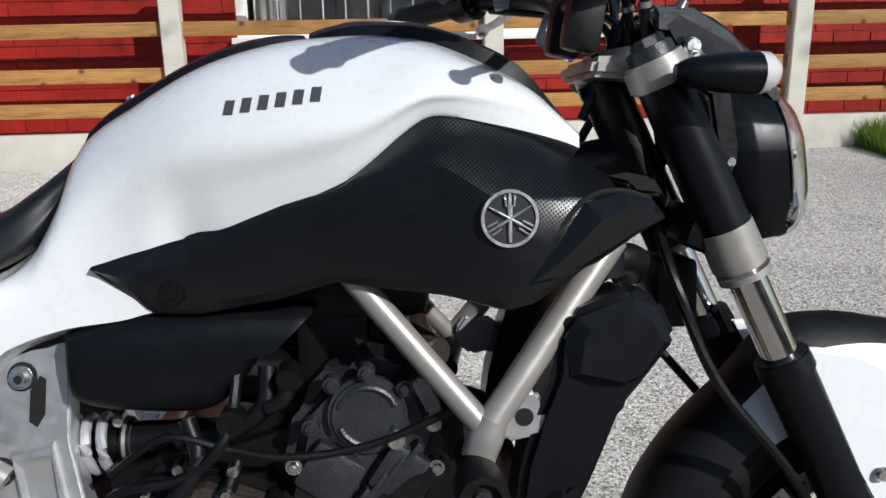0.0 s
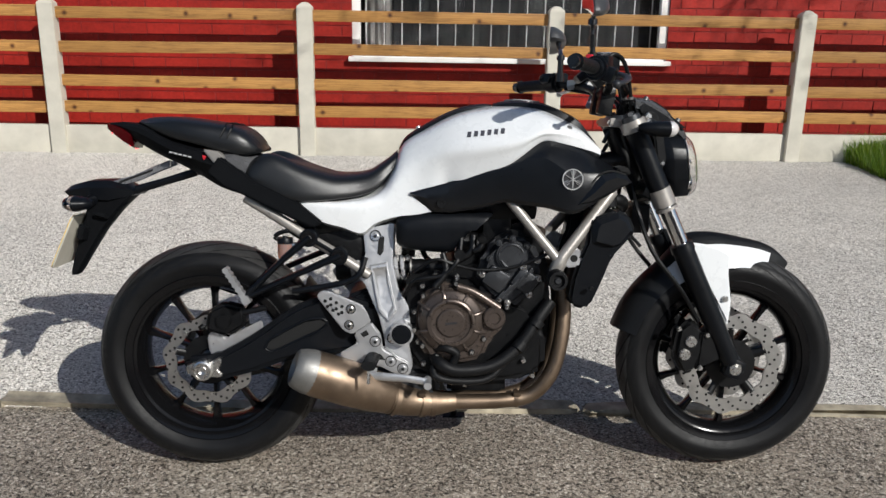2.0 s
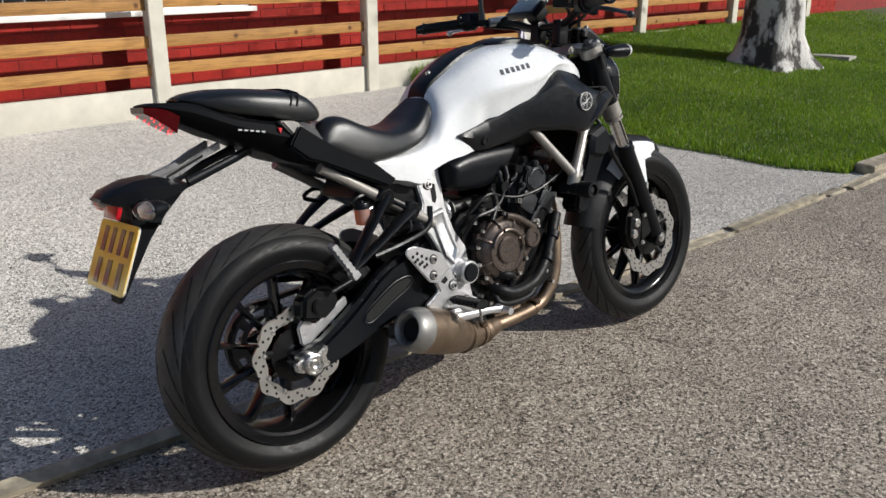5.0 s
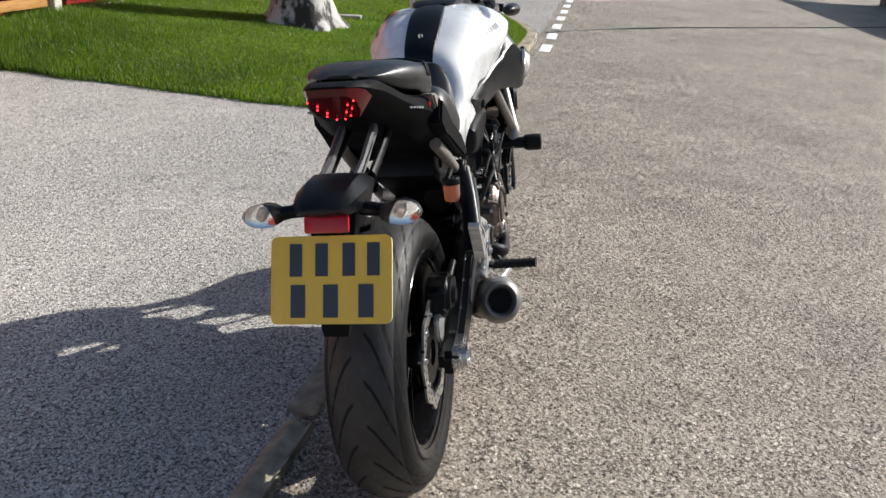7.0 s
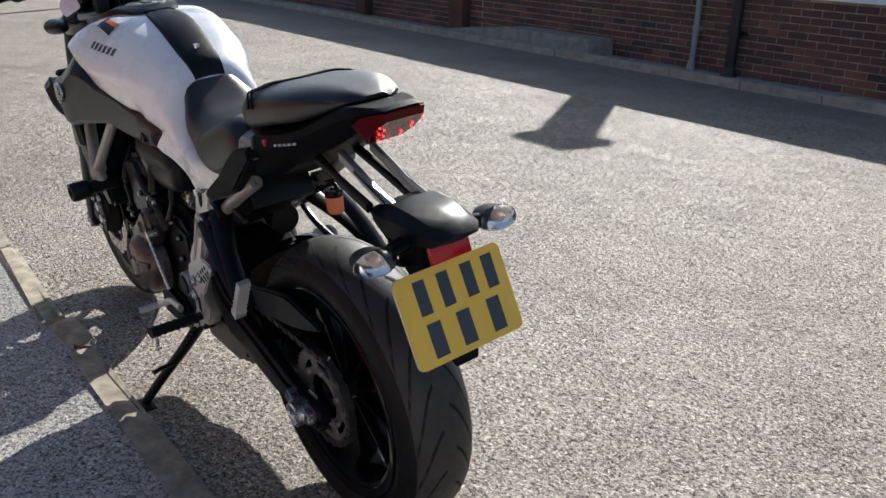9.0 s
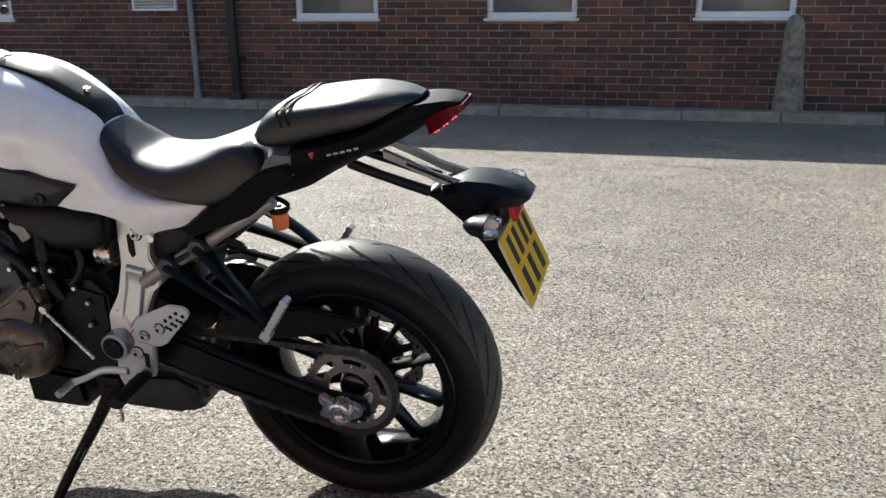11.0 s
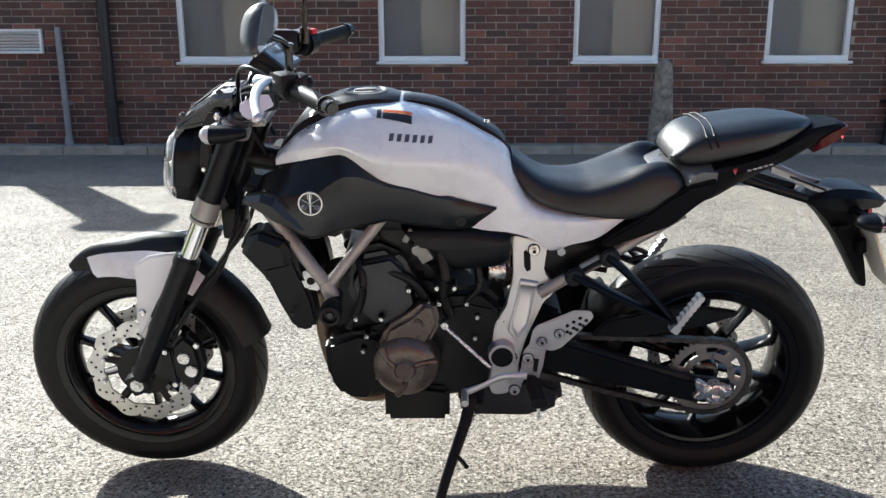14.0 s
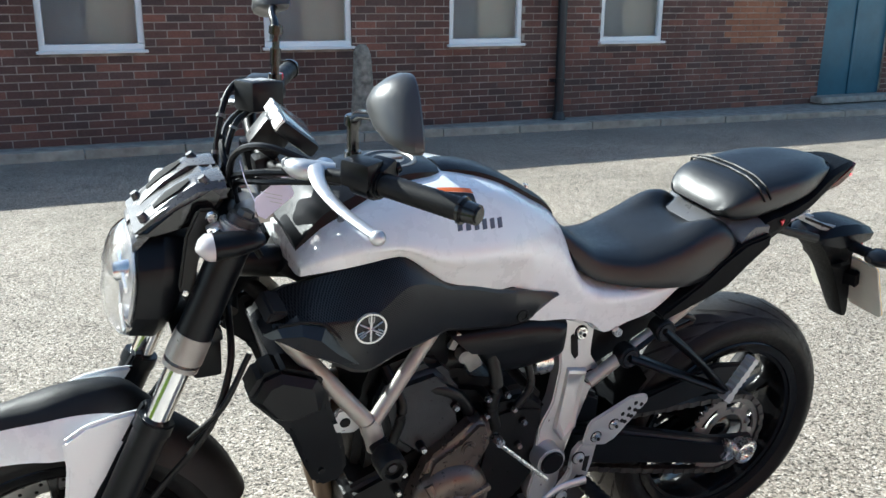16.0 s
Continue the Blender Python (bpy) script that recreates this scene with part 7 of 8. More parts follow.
    a, b = Vector((0.128, -0.175, 0.488)), Vector((0.068, -0.185, 0.582))
    d = (b - a).normalized()
    side = Vector((-d.z, 0, d.x))
    near, far = [], []
    for k in range(13):
        p = a + d * (0.022 + 0.0072 * k)
        bite = 0.0085 if k % 2 else 0.0052
        far.append(p + side * bite)
        near.append(p - side * bite)
    edge = [a - side * 0.010, a - side * 0.010 + d * 0.016] + near + far[::-1] + [a + side * 0.010 + d * 0.016, a + side * 0.010]
    slab(bm, [(p.x, p.z) for p in edge], -0.192, -0.168, 0.0)
    part("passenger_peg", sided(bm, s), ALU, rear_hanger, "bright ribbed folding peg")

# seats and tail ----------------------------------------------------------------
bm = bmesh.new()
S_TOP = [(0.108, 0.826), (0.120, 0.842), (0.145, 0.860), (0.170, 0.866), (0.200, 0.860), (0.249, 0.838), (0.299, 0.821), (0.343, 0.811), (0.419, 0.818), (0.465, 0.846), (0.498, 0.873)]
S_SINK = [(0.108, 0.040), (0.150, 0.036), (0.175, 0.028), (0.215, 0.012), (0.250, 0.004), (0.290, 0.0), (0.498, 0.0)]
S_LOW = [(0.108, 0.800), (0.155, 0.782), (0.20, 0.752), (0.245, 0.742), (0.352, 0.748), (0.425, 0.762), (0.469, 0.792), (0.498, 0.838)]
S_W = [(0.108, 0.112), (0.125, 0.124), (0.17, 0.129), (0.25, 0.131), (0.33, 0.120), (0.40, 0.102), (0.46, 0.088), (0.498, 0.066)]
loops = []
for x in steps(0.108, 0.498, 38):
    t, l, w = smooth_at(S_TOP, x), smooth_at(S_LOW, x), smooth_at(S_W, x)
    c = t - smooth_at(S_SINK, x)
    keys = [Vector((x, 0, c)), Vector((x, w * 0.34, c * 0.92 + t * 0.08)), Vector((x, w * 0.62, t - 0.002)), Vector((x, w * 0.90, t - 0.013)), Vector((x, w, t - 0.010 - (t - l) * 0.42)), Vector((x, w + 0.002, l + 0.004)), Vector((x, w - 0.02, l))]
    half = spline(keys, 3)
    loops.append(half + [Vector((p.x, -p.y, p.z)) for p in half[:0:-1]])
rings(bm, loops)
seat = part("rider_seat", bm, VINYL, moto, "black grained vinyl rider seat", angle=45)
bm = bmesh.new()
line = [Vector((x, -smooth_at(S_W, x) * 0.93, smooth_at(S_TOP, x) - 0.030)) for x in steps(0.16, 0.48, 14)]
tube(bm, line, 0.0016, 6, 2)
tube(bm, [Vector((p.x, -p.y, p.z)) for p in line], 0.0016, 6, 2)
part("seat_piping", bm, VINYL, seat)
bm = bmesh.new()
P_TOP = [(-0.178, 0.944), (-0.145, 0.951), (-0.081, 0.954), (-0.009, 0.947), (0.062, 0.936), (0.102, 0.925), (0.132, 0.902), (0.149, 0.878)]
P_LOW = [(-0.178, 0.936), (-0.145, 0.922), (-0.083, 0.900), (-0.011, 0.884), (0.06, 0.867), (0.12, 0.860), (0.149, 0.866)]
P_W = [(-0.178, 0.035), (-0.145, 0.066), (-0.05, 0.105), (0.05, 0.112), (0.105, 0.108), (0.134, 0.092), (0.149, 0.066)]
loops = []
for x in steps(-0.178, 0.149, 32):
    t, l, w = smooth_at(P_TOP, x), smooth_at(P_LOW, x), smooth_at(P_W, x)
    keys = [Vector((x, 0, t)), Vector((x, w * 0.55, t - 0.001)), Vector((x, w * 0.9, t - 0.012)), Vector((x, w, (t + l) / 2)), Vector((x, w * 0.98, l + 0.003)), Vector((x, w * 0.85, l))]
    half = spline(keys, 3)
    loops.append(half + [Vector((p.x, -p.y, p.z)) for p in half[:0:-1]])
rings(bm, loops)
pillion = part("passenger_seat", bm, VINYL, moto, "black vinyl passenger seat with a stitched strap", angle=45)
bm = bmesh.new()
for x in (0.050, 0.066):
    t, l, w = smooth_at(P_TOP, x), smooth_at(P_LOW, x), smooth_at(P_W, x)
    row = [Vector((x + 0.012 * abs(k), w * k * 1.01, t + 0.0008 - 0.014 * max(0, abs(k) - 0.5) ** 1.5 * 2.8)) for k in steps(-0.93, 0.93, 16)]
    row = [Vector((x, -w - 0.002, (t + l) / 2))] + row + [Vector((x, w + 0.002, (t + l) / 2))]
    tube(bm, row, 0.0024, 6, 2)
part("seat_strap", bm, RUBBER, pillion)

bm = bmesh.new()
A_TOP = [(-0.254, 0.936), (-0.225, 0.938), (-0.16, 0.930), (-0.083, 0.895), (0.003, 0.872), (0.046, 0.866), (0.09, 0.842), (0.113, 0.824), (0.16, 0.785), (0.203, 0.745), (0.285, 0.688)]
A_LOW = [(-0.254, 0.930), (-0.225, 0.915), (-0.17, 0.882), (-0.115, 0.853), (-0.06, 0.830), (-0.005, 0.801), (0.043, 0.774), (0.115, 0.749), (0.202, 0.706), (0.285, 0.676)]
A_W = [(-0.254, 0.034), (-0.235, 0.047), (-0.19, 0.066), (-0.13, 0.086), (-0.05, 0.108), (0.05, 0.124), (0.15, 0.132), (0.285, 0.124)]
loops = []
for x in steps(-0.254, 0.285, 40):
    t, l, w = smooth_at(A_TOP, x), smooth_at(A_LOW, x), smooth_at(A_W, x)
    h = t - l
    half = [Vector((x, 0, t)), Vector((x, w * 0.8, t)), Vector((x, w * 0.97, t - min(0.008, h * 0.3))), Vector((x, w, t - h * 0.4)), Vector((x, w * 0.88, t - h * 0.72)), Vector((x, w * 0.62, l)), Vector((x, 0, l))]
    loops.append(half + [Vector((p.x, -p.y, p.z)) for p in half[-2:0:-1]])
rings(bm, loops)
tail = part("tail_cowl", bm, TAIL_BLACK, moto, "satin black tail fairing", angle=30)
for label, s in SIDES:
    if s < 0:
        bm = bmesh.new()
        slab(bm, [(0.008, 0.873), (0.05, 0.868), (0.072, 0.845), (0.055, 0.822), (0.035, 0.84)], -0.130, -0.10, 0.004)
        part("tail_insert", bm, FRAME_GREY, tail, "grey insert between the seats")
    bm = bmesh.new()
    outline = [(0.052, 0.858), (0.103, 0.822), (0.148, 0.791), (0.246, 0.744), (0.312, 0.690), (0.285, 0.676), (0.192, 0.720), (0.103, 0.763), (0.066, 0.776), (0.020, 0.814)]
    if s > 0:
        outline = [(0.050, 0.838), (0.112, 0.822), (0.16, 0.790), (0.21, 0.748), (0.30, 0.69), (0.285, 0.675), (0.20, 0.706), (0.143, 0.729), (0.094, 0.774), (0.048, 0.812)]
    slab(bm, outline, -0.139, -0.110, 0.005)
    part("seat_side_panel", sided(bm, s), TAIL_BLACK, tail, angle=28)
    for i in range(5):
        bm = bmesh.new()
        x0 = -0.078 + 0.0125 * i if s < 0 else -0.022 - 0.0125 * i
        z0 = 0.868 - (x0 + 0.10) * 0.2
        box(bm, (x0, -smooth_at(A_W, x0) - 0.0004, z0), (0.0085, 0.003, 0.0036), (0, 11, 0))
        part("model_mark", sided(bm, s), PALE_MARK, tail, "small pale bar")
    bm = bmesh.new()
    slab(bm, [(0.006, 0.858), (0.016, 0.856), (0.010, 0.845)], -smooth_at(A_W, 0.01) - 0.0025, -smooth_at(A_W, 0.01) + 0.004, 0.0)
    part("red_mark", sided(bm, s), RED_MARK, tail, "small red triangle")
bm = bmesh.new()
wedge = []
for k in steps(-1.0, 1.0, 24):
    side = max(0.0, min(1.0, (abs(k) - 0.40) / 0.45))
    side = side * side * (3 - 2 * side)
    y, drop = 0.126 * k, 0.016 * abs(k) ** 4
    front = 0.182 - 0.066 * side
    wedge.append([Vector((front, y, 0.812)), Vector((front - 0.001, y, 0.837 - drop)), Vector((front - 0.006, y, 0.842 - drop)), Vector((front * 0.5 + 0.045, y, 0.856 - drop)), Vector((0.085, y, 0.868 - drop)), Vector((0.050, y, 0.866 - drop)), Vector((0.050, y, 0.812))])
rings(bm, wedge)
part("seat_wedge", bm, WEDGE, tail, "satin dark wedge between the two seats, greyed for glare")
# tail light
bm = bmesh.new()
rows = []
for x, zt, zb, w0, w1 in ((-0.260, 0.932, 0.926, 0.037, 0.035), (-0.240, 0.930, 0.912, 0.049, 0.044), (-0.216, 0.922, 0.893, 0.057, 0.044), (-0.192, 0.907, 0.876, 0.060, 0.033)):
    rows.append([Vector((x, -w0, zt)), Vector((x, -w1, zb - 0.006)), Vector((x, w1, zb - 0.006)), Vector((x, w0, zt)), Vector((x, w0 * 0.8, zt + 0.001)), Vector((x, -w0 * 0.8, zt + 0.001))])
rings(bm, rows)
lamp = part("tail_light", bm, RED_LENS, moto, "lit red tail light with rows of diodes", angle=20)
for s in (-1, 1):
    for k in range(6):
        u = k / 5
        bm = bmesh.new()
        c = (-0.247 + 0.050 * u, s * (0.041 - 0.024 * u - 0.009 * (k % 2)), 0.909 - 0.040 * u)
        bmesh.ops.create_uvsphere(bm, u_segments=8, v_segments=6, radius=0.0017, matrix=Matrix.Translation(c))
        part("diode", bm, LED, lamp)
# plate carrier
for s in (-1, 1):
    bm = bmesh.new()
    rings(bm, [[Vector((x, s * y, z + a)) for y, a in ((0.026, -0.008), (0.038, -0.008), (0.038, 0.006), (0.034, 0.009), (0.026, 0.007))] for x, z in ((-0.100, 0.832), (-0.150, 0.812), (-0.200, 0.789), (-0.262, 0.772))])
    strut = part("upper_strut", bm, STRUT, moto, "bright grey strut of the plate carrier", angle=28)
    bm = bmesh.new()
    rings(bm, [[Vector((x, s * y, z + a)) for y, a in ((0.0375, -0.003), (0.0388, -0.003), (0.0388, 0.003), (0.0375, 0.003))] for x, z in ((-0.145, 0.814), (-0.235, 0.780))])
    part("strut_slot", bm, HOLE_SHADE, strut)
    bm = bmesh.new()
    tube(bm, [(-0.03, s * 0.040, 0.812), (-0.10, s * 0.042, 0.789), (-0.19, s * 0.042, 0.762)], [0.011, 0.010, 0.011], 10, 4, (0.7, 1.0))
    part("lower_strut", bm, SATIN_BLACK, moto)
bm = bmesh.new()
loops = []
for x, zt, zb, w in ((-0.380, 0.758, 0.748, 0.036), (-0.362, 0.772, 0.738, 0.050), (-0.31, 0.786, 0.733, 0.060), (-0.26, 0.788, 0.730, 0.060), (-0.215, 0.776, 0.740, 0.054), (-0.182, 0.760, 0.748, 0.040)):
    half = [Vector((x, 0, zt)), Vector((x, w * 0.7, zt - 0.002)), Vector((x, w, zt - (zt - zb) * 0.35)), Vector((x, w * 0.92, zb + 0.004)), Vector((x, 0, zb))]
    loops.append(half + [Vector((p.x, -p.y, p.z)) for p in half[-2:0:-1]])
rings(bm, loops)
carrier = part("plate_carrier", bm, SATIN_BLACK, moto, "black plate carrier", angle=32)
bm = bmesh.new()
loops = []
for z, x0, x1, w in ((0.748, -0.198, -0.325, 0.048), (0.705, -0.242, -0.323, 0.040), (0.655, -0.283, -0.339, 0.034), (0.592, -0.323, -0.361, 0.029), (0.542, -0.353, -0.375, 0.025), (0.528, -0.363, -0.377, 0.022)):
    loops.append([Vector((x0, w * 0.55, z)), Vector((x0 - 0.006, w, z)), Vector((x1, w, z)), Vector((x1, -w, z)), Vector((x0 - 0.006, -w, z)), Vector((x0, -w * 0.55, z))])
rings(bm, loops)
bmesh.ops.recalc_face_normals(bm, faces=bm.faces)
part("mudflap", bm, TAIL_BLACK, carrier, "tapered black mudflap", angle=32)
for s in (-1, 1):
    for section, places in ((((0, 0), (-0.026, 0.004), (-0.030, -0.004), (-0.004, -0.010)), ((-0.262, 0.030, 0.690), (-0.264, 0.052, 0.694), (-0.268, 0.060, 0.700))), (((0, 0), (-0.012, 0.010), (-0.020, -0.022), (-0.008, -0.030)), ((-0.318, 0.028, 0.655), (-0.322, 0.056, 0.660), (-0.324, 0.062, 0.658)))):
        bm = bmesh.new()
        rings(bm, [[Vector((x + dx, s * y, z + dz)) for dx, dz in section] for x, y, z in places])
        bmesh.ops.recalc_face_normals(bm, faces=bm.faces)
        part("flap_wing", bm, TAIL_BLACK, carrier, angle=32)
tilt = math.degrees(math.atan2(0.061, 0.136))
bm = bmesh.new()
box(bm, (0, 0, 0), (0.0014, 0.214, 0.150), bevel=0.0)
bmesh.ops.bevel(bm, geom=[e for e in bm.edges if abs((e.verts[0].co - e.verts[1].co).x) > 0.001], offset=0.012, segments=4, profile=0.5, affect="EDGES")
plate_m = pose(-0.366, 0.0, 0.629, 0, tilt, 0)
bmesh.ops.transform(bm, matrix=plate_m, verts=bm.verts)
plate = part("number_plate", bm, PLATE, moto, "yellow rear number plate with black bars")
for row, ys in ((0.034, (-0.075, -0.032, 0.016, 0.062)), (-0.036, (-0.062, 0.0, 0.058))):
    for y in ys:
        bm = bmesh.new()
        box(bm, plate_m @ Vector((-0.0012, y, row)), (0.0012, 0.022 if row > 0 else 0.026, 0.056), (0, tilt, 0))
        part("plate_bar", bm, PLATE_INK, plate)
bm = bmesh.new()
box(bm, (0, 0, 0), (0.0040, 0.214, 0.150), bevel=0.0)
bmesh.ops.bevel(bm, geom=[e for e in bm.edges if abs((e.verts[0].co - e.verts[1].co).x) > 0.001], offset=0.012, segments=4, profile=0.5, affect="EDGES")
bmesh.ops.transform(bm, matrix=plate_m @ Matrix.Translation((0.0028, 0, 0)), verts=bm.verts)
part("plate_back", bm, CREAM, plate, "pale plate backing")
bm = bmesh.new()
box(bm, (-0.348, 0, 0.722), (0.010, 0.078, 0.030), (0, 18, 0), bevel=0.003)
part("reflector", bm, RED_REFLECTOR, carrier, "bright red reflector")
for label, s in SIDES:
    bm = bmesh.new()
    tube(bm, [(-0.30, -0.05, 0.735), (-0.305, -0.075, 0.733), (-0.312, -0.092, 0.732)], [0.014, 0.012, 0.013], 12, 4)
    tube(bm, [(-0.275, -0.118, 0.732), (-0.29, -0.120, 0.732), (-0.318, -0.122, 0.731)], [0.008, 0.019, 0.026], 20, 4, (1.45, 0.8))
    ind = part("rear_indicator", sided(bm, s), SATIN_BLACK, moto, "stalk indicator with a clear lens")
    bm = bmesh.new()
    tube(bm, [(-0.317, -0.122, 0.731), (-0.330, -0.122, 0.731), (-0.342, -0.122, 0.7305), (-0.348, -0.122, 0.730)], [0.0262, 0.025, 0.018, 0.005], 12, 2, (1.45, 0.8), smooth=False)
    part("lens", sided(bm, s), CLEAR, ind, "clear lens")
    bm = bmesh.new()
    tube(bm, [(-0.318, -0.122, 0.731), (-0.326, -0.122, 0.731), (-0.331, -0.122, 0.731)], [0.0075, 0.007, 0.004], 14, 3, (1.2, 0.8))
    part("bulb", sided(bm, s), AMBER, ind)
    bm = bmesh.new()
    tube(bm, [(-0.3178, -0.122, 0.731), (-0.3188, -0.122, 0.731)], [0.0255, 0.025], 22, 1, (1.45, 0.8))
    part("lamp_back", sided(bm, s), CHROME, ind)

# brake reservoir for the rear
bm = bmesh.new()
lathe(bm, [(0.0, -0.028), (0.0165, -0.028), (0.0185, -0.024), (0.0195, 0.012), (0.0, 0.012)], (0.212, -0.112, 0.622), "Z", 24)
res = part("fluid_reservoir", bm, FLUID, moto, "small translucent reservoir of amber fluid")
bm = bmesh.new()
lathe(bm, [(0.0, 0.028), (0.006, 0.028), (0.007, 0.024), (0.0185, 0.024), (0.0205, 0.02), (0.0205, 0.009), (0.0, 0.009)], (0.212, -0.112, 0.624), "Z", 24)
part("reservoir_cap", bm, SATIN_BLACK, res)
bm = bmesh.new()
tube(bm, [(0.23, -0.115, 0.628), (0.25, -0.115, 0.63), (0.272, -0.113, 0.64)], 0.008, 10, 4)
part("reservoir_bracket", bm, STEEL, res)

# engine ---------------------------------------------------------------------
bm = bmesh.new()
slab(bm, [(0.51, 0.36), (0.51, 0.52), (0.56, 0.565), (0.70, 0.56), (0.74, 0.52), (0.86, 0.47), (0.90, 0.40), (0.90, 0.30), (0.86, 0.275), (0.80, 0.262), (0.63, 0.262), (0.56, 0.29)], -0.112, 0.112, 0.02, seg=3)
engine = part("engine", bm, MATT_BLACK, moto, "twin-cylinder engine in black and bronze")
bm = bmesh.new()
slab(bm, [(0.705, 0.53), (0.725, 0.62), (0.77, 0.665), (0.855, 0.648), (0.885, 0.585), (0.865, 0.52), (0.80, 0.46), (0.74, 0.49)], -0.132, 0.135, 0.02, seg=3)
part("cylinder_head", bm, GREY_CASE, engine, "dark grey cylinder head")
bm = bmesh.new()
slab(bm, [(0.61, 0.50), (0.61, 0.575), (0.70, 0.60), (0.745, 0.67), (0.80, 0.695), (0.865, 0.680), (0.900, 0.60), (0.915, 0.43), (0.86, 0.40)], -0.095, 0.10, 0.02, seg=2)
part("cylinder_block", bm, MATT_BLACK, engine)
bm = bmesh.new()
rod(bm, (0.80, -0.132, 0.61), (0.80, -0.146, 0.61), 0.042, 0.04, 32, bevel=0.004)
part("head_cover", bm, GREY_CASE, engine)
for a0, a1, r in ((20, 160, 0.030), (200, 340, 0.030)):
    bm = bmesh.new()
    tube(bm, [Vector((0.80 + r * math.cos(radians(a)), -0.147, 0.61 + r * math.sin(radians(a)))) for a in steps(a0, a1, 8)], 0.003, 6, 1, smooth=False)
    part("cover_rib", bm, GREY_CASE, engine)
bm = bmesh.new()
rod(bm, (0.846, -0.10, 0.676), (0.872, -0.142, 0.668), 0.020, 0.0185, 24, bevel=0.003)
part("cam_plug", bm, BRONZE, engine, "bronze end plug of the camshaft")
bm = bmesh.new()
rod(bm, (0.722, -0.12, 0.655), (0.722, -0.152, 0.652), 0.012, 0.011, 18, bevel=0.002)
tube(bm, [(0.722, -0.14, 0.640), (0.714, -0.142, 0.628), (0.700, -0.140, 0.622)], 0.008, 10, 4)
part("temperature_sensor", bm, MATT_BLACK, engine)
for x, z in ((0.835, 0.545), (0.76, 0.55)):
    bm = bmesh.new()
    box(bm, (x, -0.141, z), (0.06, 0.02, 0.055), (0, 35, 0), bevel=0.008)
    part("head_pad", bm, GREY_CASE, engine)
for k in range(5):
    bm = bmesh.new()
    box(bm, (0.765 + 0.018 * k, -0.143, 0.50 + 0.015 * k), (0.006, 0.02, 0.05), (0, 38, 0), bevel=0.002)
    part("fin", bm, GREY_CASE, engine)
for x, z in ((0.742, 0.602), (0.765, 0.645), (0.838, 0.638), (0.866, 0.600), (0.868, 0.553), (0.724, 0.562), (0.790, 0.488), (0.846, 0.510), (0.80, 0.655)):
    bm = bmesh.new()
    rod(bm, (x, -0.135, z), (x, -0.150, z), 0.0095, 0.0085, 14)
    bolt(bm, (x, -0.149, z), 0.0062, 0.005, -1)
    part("head_bolt", bm, GREY_CASE if z > 0.6 else STEEL, engine)
bm = bmesh.new()
rod(bm, (0.828, -0.148, 0.585), (0.828, -0.154, 0.585), 0.010, 0.009, 18)
part("head_plug", bm, STEEL, engine)
bm = bmesh.new()
box(bm, (0.765, 0, 0.670), (0.08, 0.17, 0.10), bevel=0.015)
for y in (-0.05, 0.05):
    rod(bm, (0.66, y, 0.635), (0.79, y, 0.615), 0.032, None, 24)
part("throttle_body", bm, MATT_BLACK, engine)
# lower covers on the right, with the round clutch cover
bm = bmesh.new()
slab(bm, [(0.548, 0.40), (0.552, 0.50), (0.59, 0.545), (0.64, 0.555), (0.71, 0.525), (0.775, 0.49), (0.785, 0.44), (0.745, 0.40), (0.725, 0.35), (0.66, 0.335), (0.58, 0.35)], -0.186, -0.14, 0.014, seg=3)
clutch = part("clutch_cover", shift(bm, 0.004, 0.040, -0.014), BRONZE, engine, "bronze clutch cover with a raised ring", angle=30)
bm = bmesh.new()
cx, cz = 0.640, 0.452
lathe(bm, [(0.0, -0.2135), (0.034, -0.2135), (0.037, -0.211), (0.038, -0.206), (0.050, -0.207), (0.053, -0.210), (0.062, -0.209), (0.066, -0.203), (0.078, -0.199), (0.085, -0.190), (0.087, -0.17)], (cx, 0, cz), "Y", 56)
part("clutch_ring", shift(bm, 0.004, 0.040, -0.014), BRONZE, engine)
bm = bmesh.new()
for a0, a1 in ((35, 100), (-10, 25), (110, 160)):
    row = [Vector((cx + 0.0575 * math.cos(radians(a)), -0.211, cz + 0.0575 * math.sin(radians(a)))) for a in steps(a0, a1, 10)]
    tube(bm, row, 0.0058, 8, 1, smooth=False)
tube(bm, [(0.655, -0.195, 0.545), (0.70, -0.195, 0.53), (0.765, -0.192, 0.488)], [0.010, 0.010, 0.011], 10, 5)
part("cover_rib", shift(bm, 0.004, 0.040, -0.014), BRONZE, engine)
for a in (18, 60, 105, 150, 200, 250, 300, 340):
    bm = bmesh.new()
    tube(bm, [Vector((cx + r * math.cos(radians(a)), y, cz + r * math.sin(radians(a)))) for r, y in ((0.064, -0.204), (0.078, -0.199), (0.090, -0.186), (0.096, -0.180))], [0.0042, 0.0046, 0.0050, 0.0055], 8, 3)
    part("cover_fin", shift(bm, 0.004, 0.040, -0.014), BRONZE, engine)
bm = bmesh.new()
box(bm, (cx, -0.2142, cz), (0.030, 0.0012, 0.005), (0, -6, 0))
part("cover_mark", shift(bm, 0.004, 0.040, -0.014), GREY_CASE, engine)
bm = bmesh.new()
lathe(bm, [(0.0, -0.200), (0.014, -0.200), (0.016, -0.203), (0.026, -0.203), (0.0295, -0.199), (0.0305, -0.18)], (0.752, 0, 0.463), "Y", 36)
part("filler_cap", shift(bm, 0.004, 0.040, -0.014), BRONZE, engine)
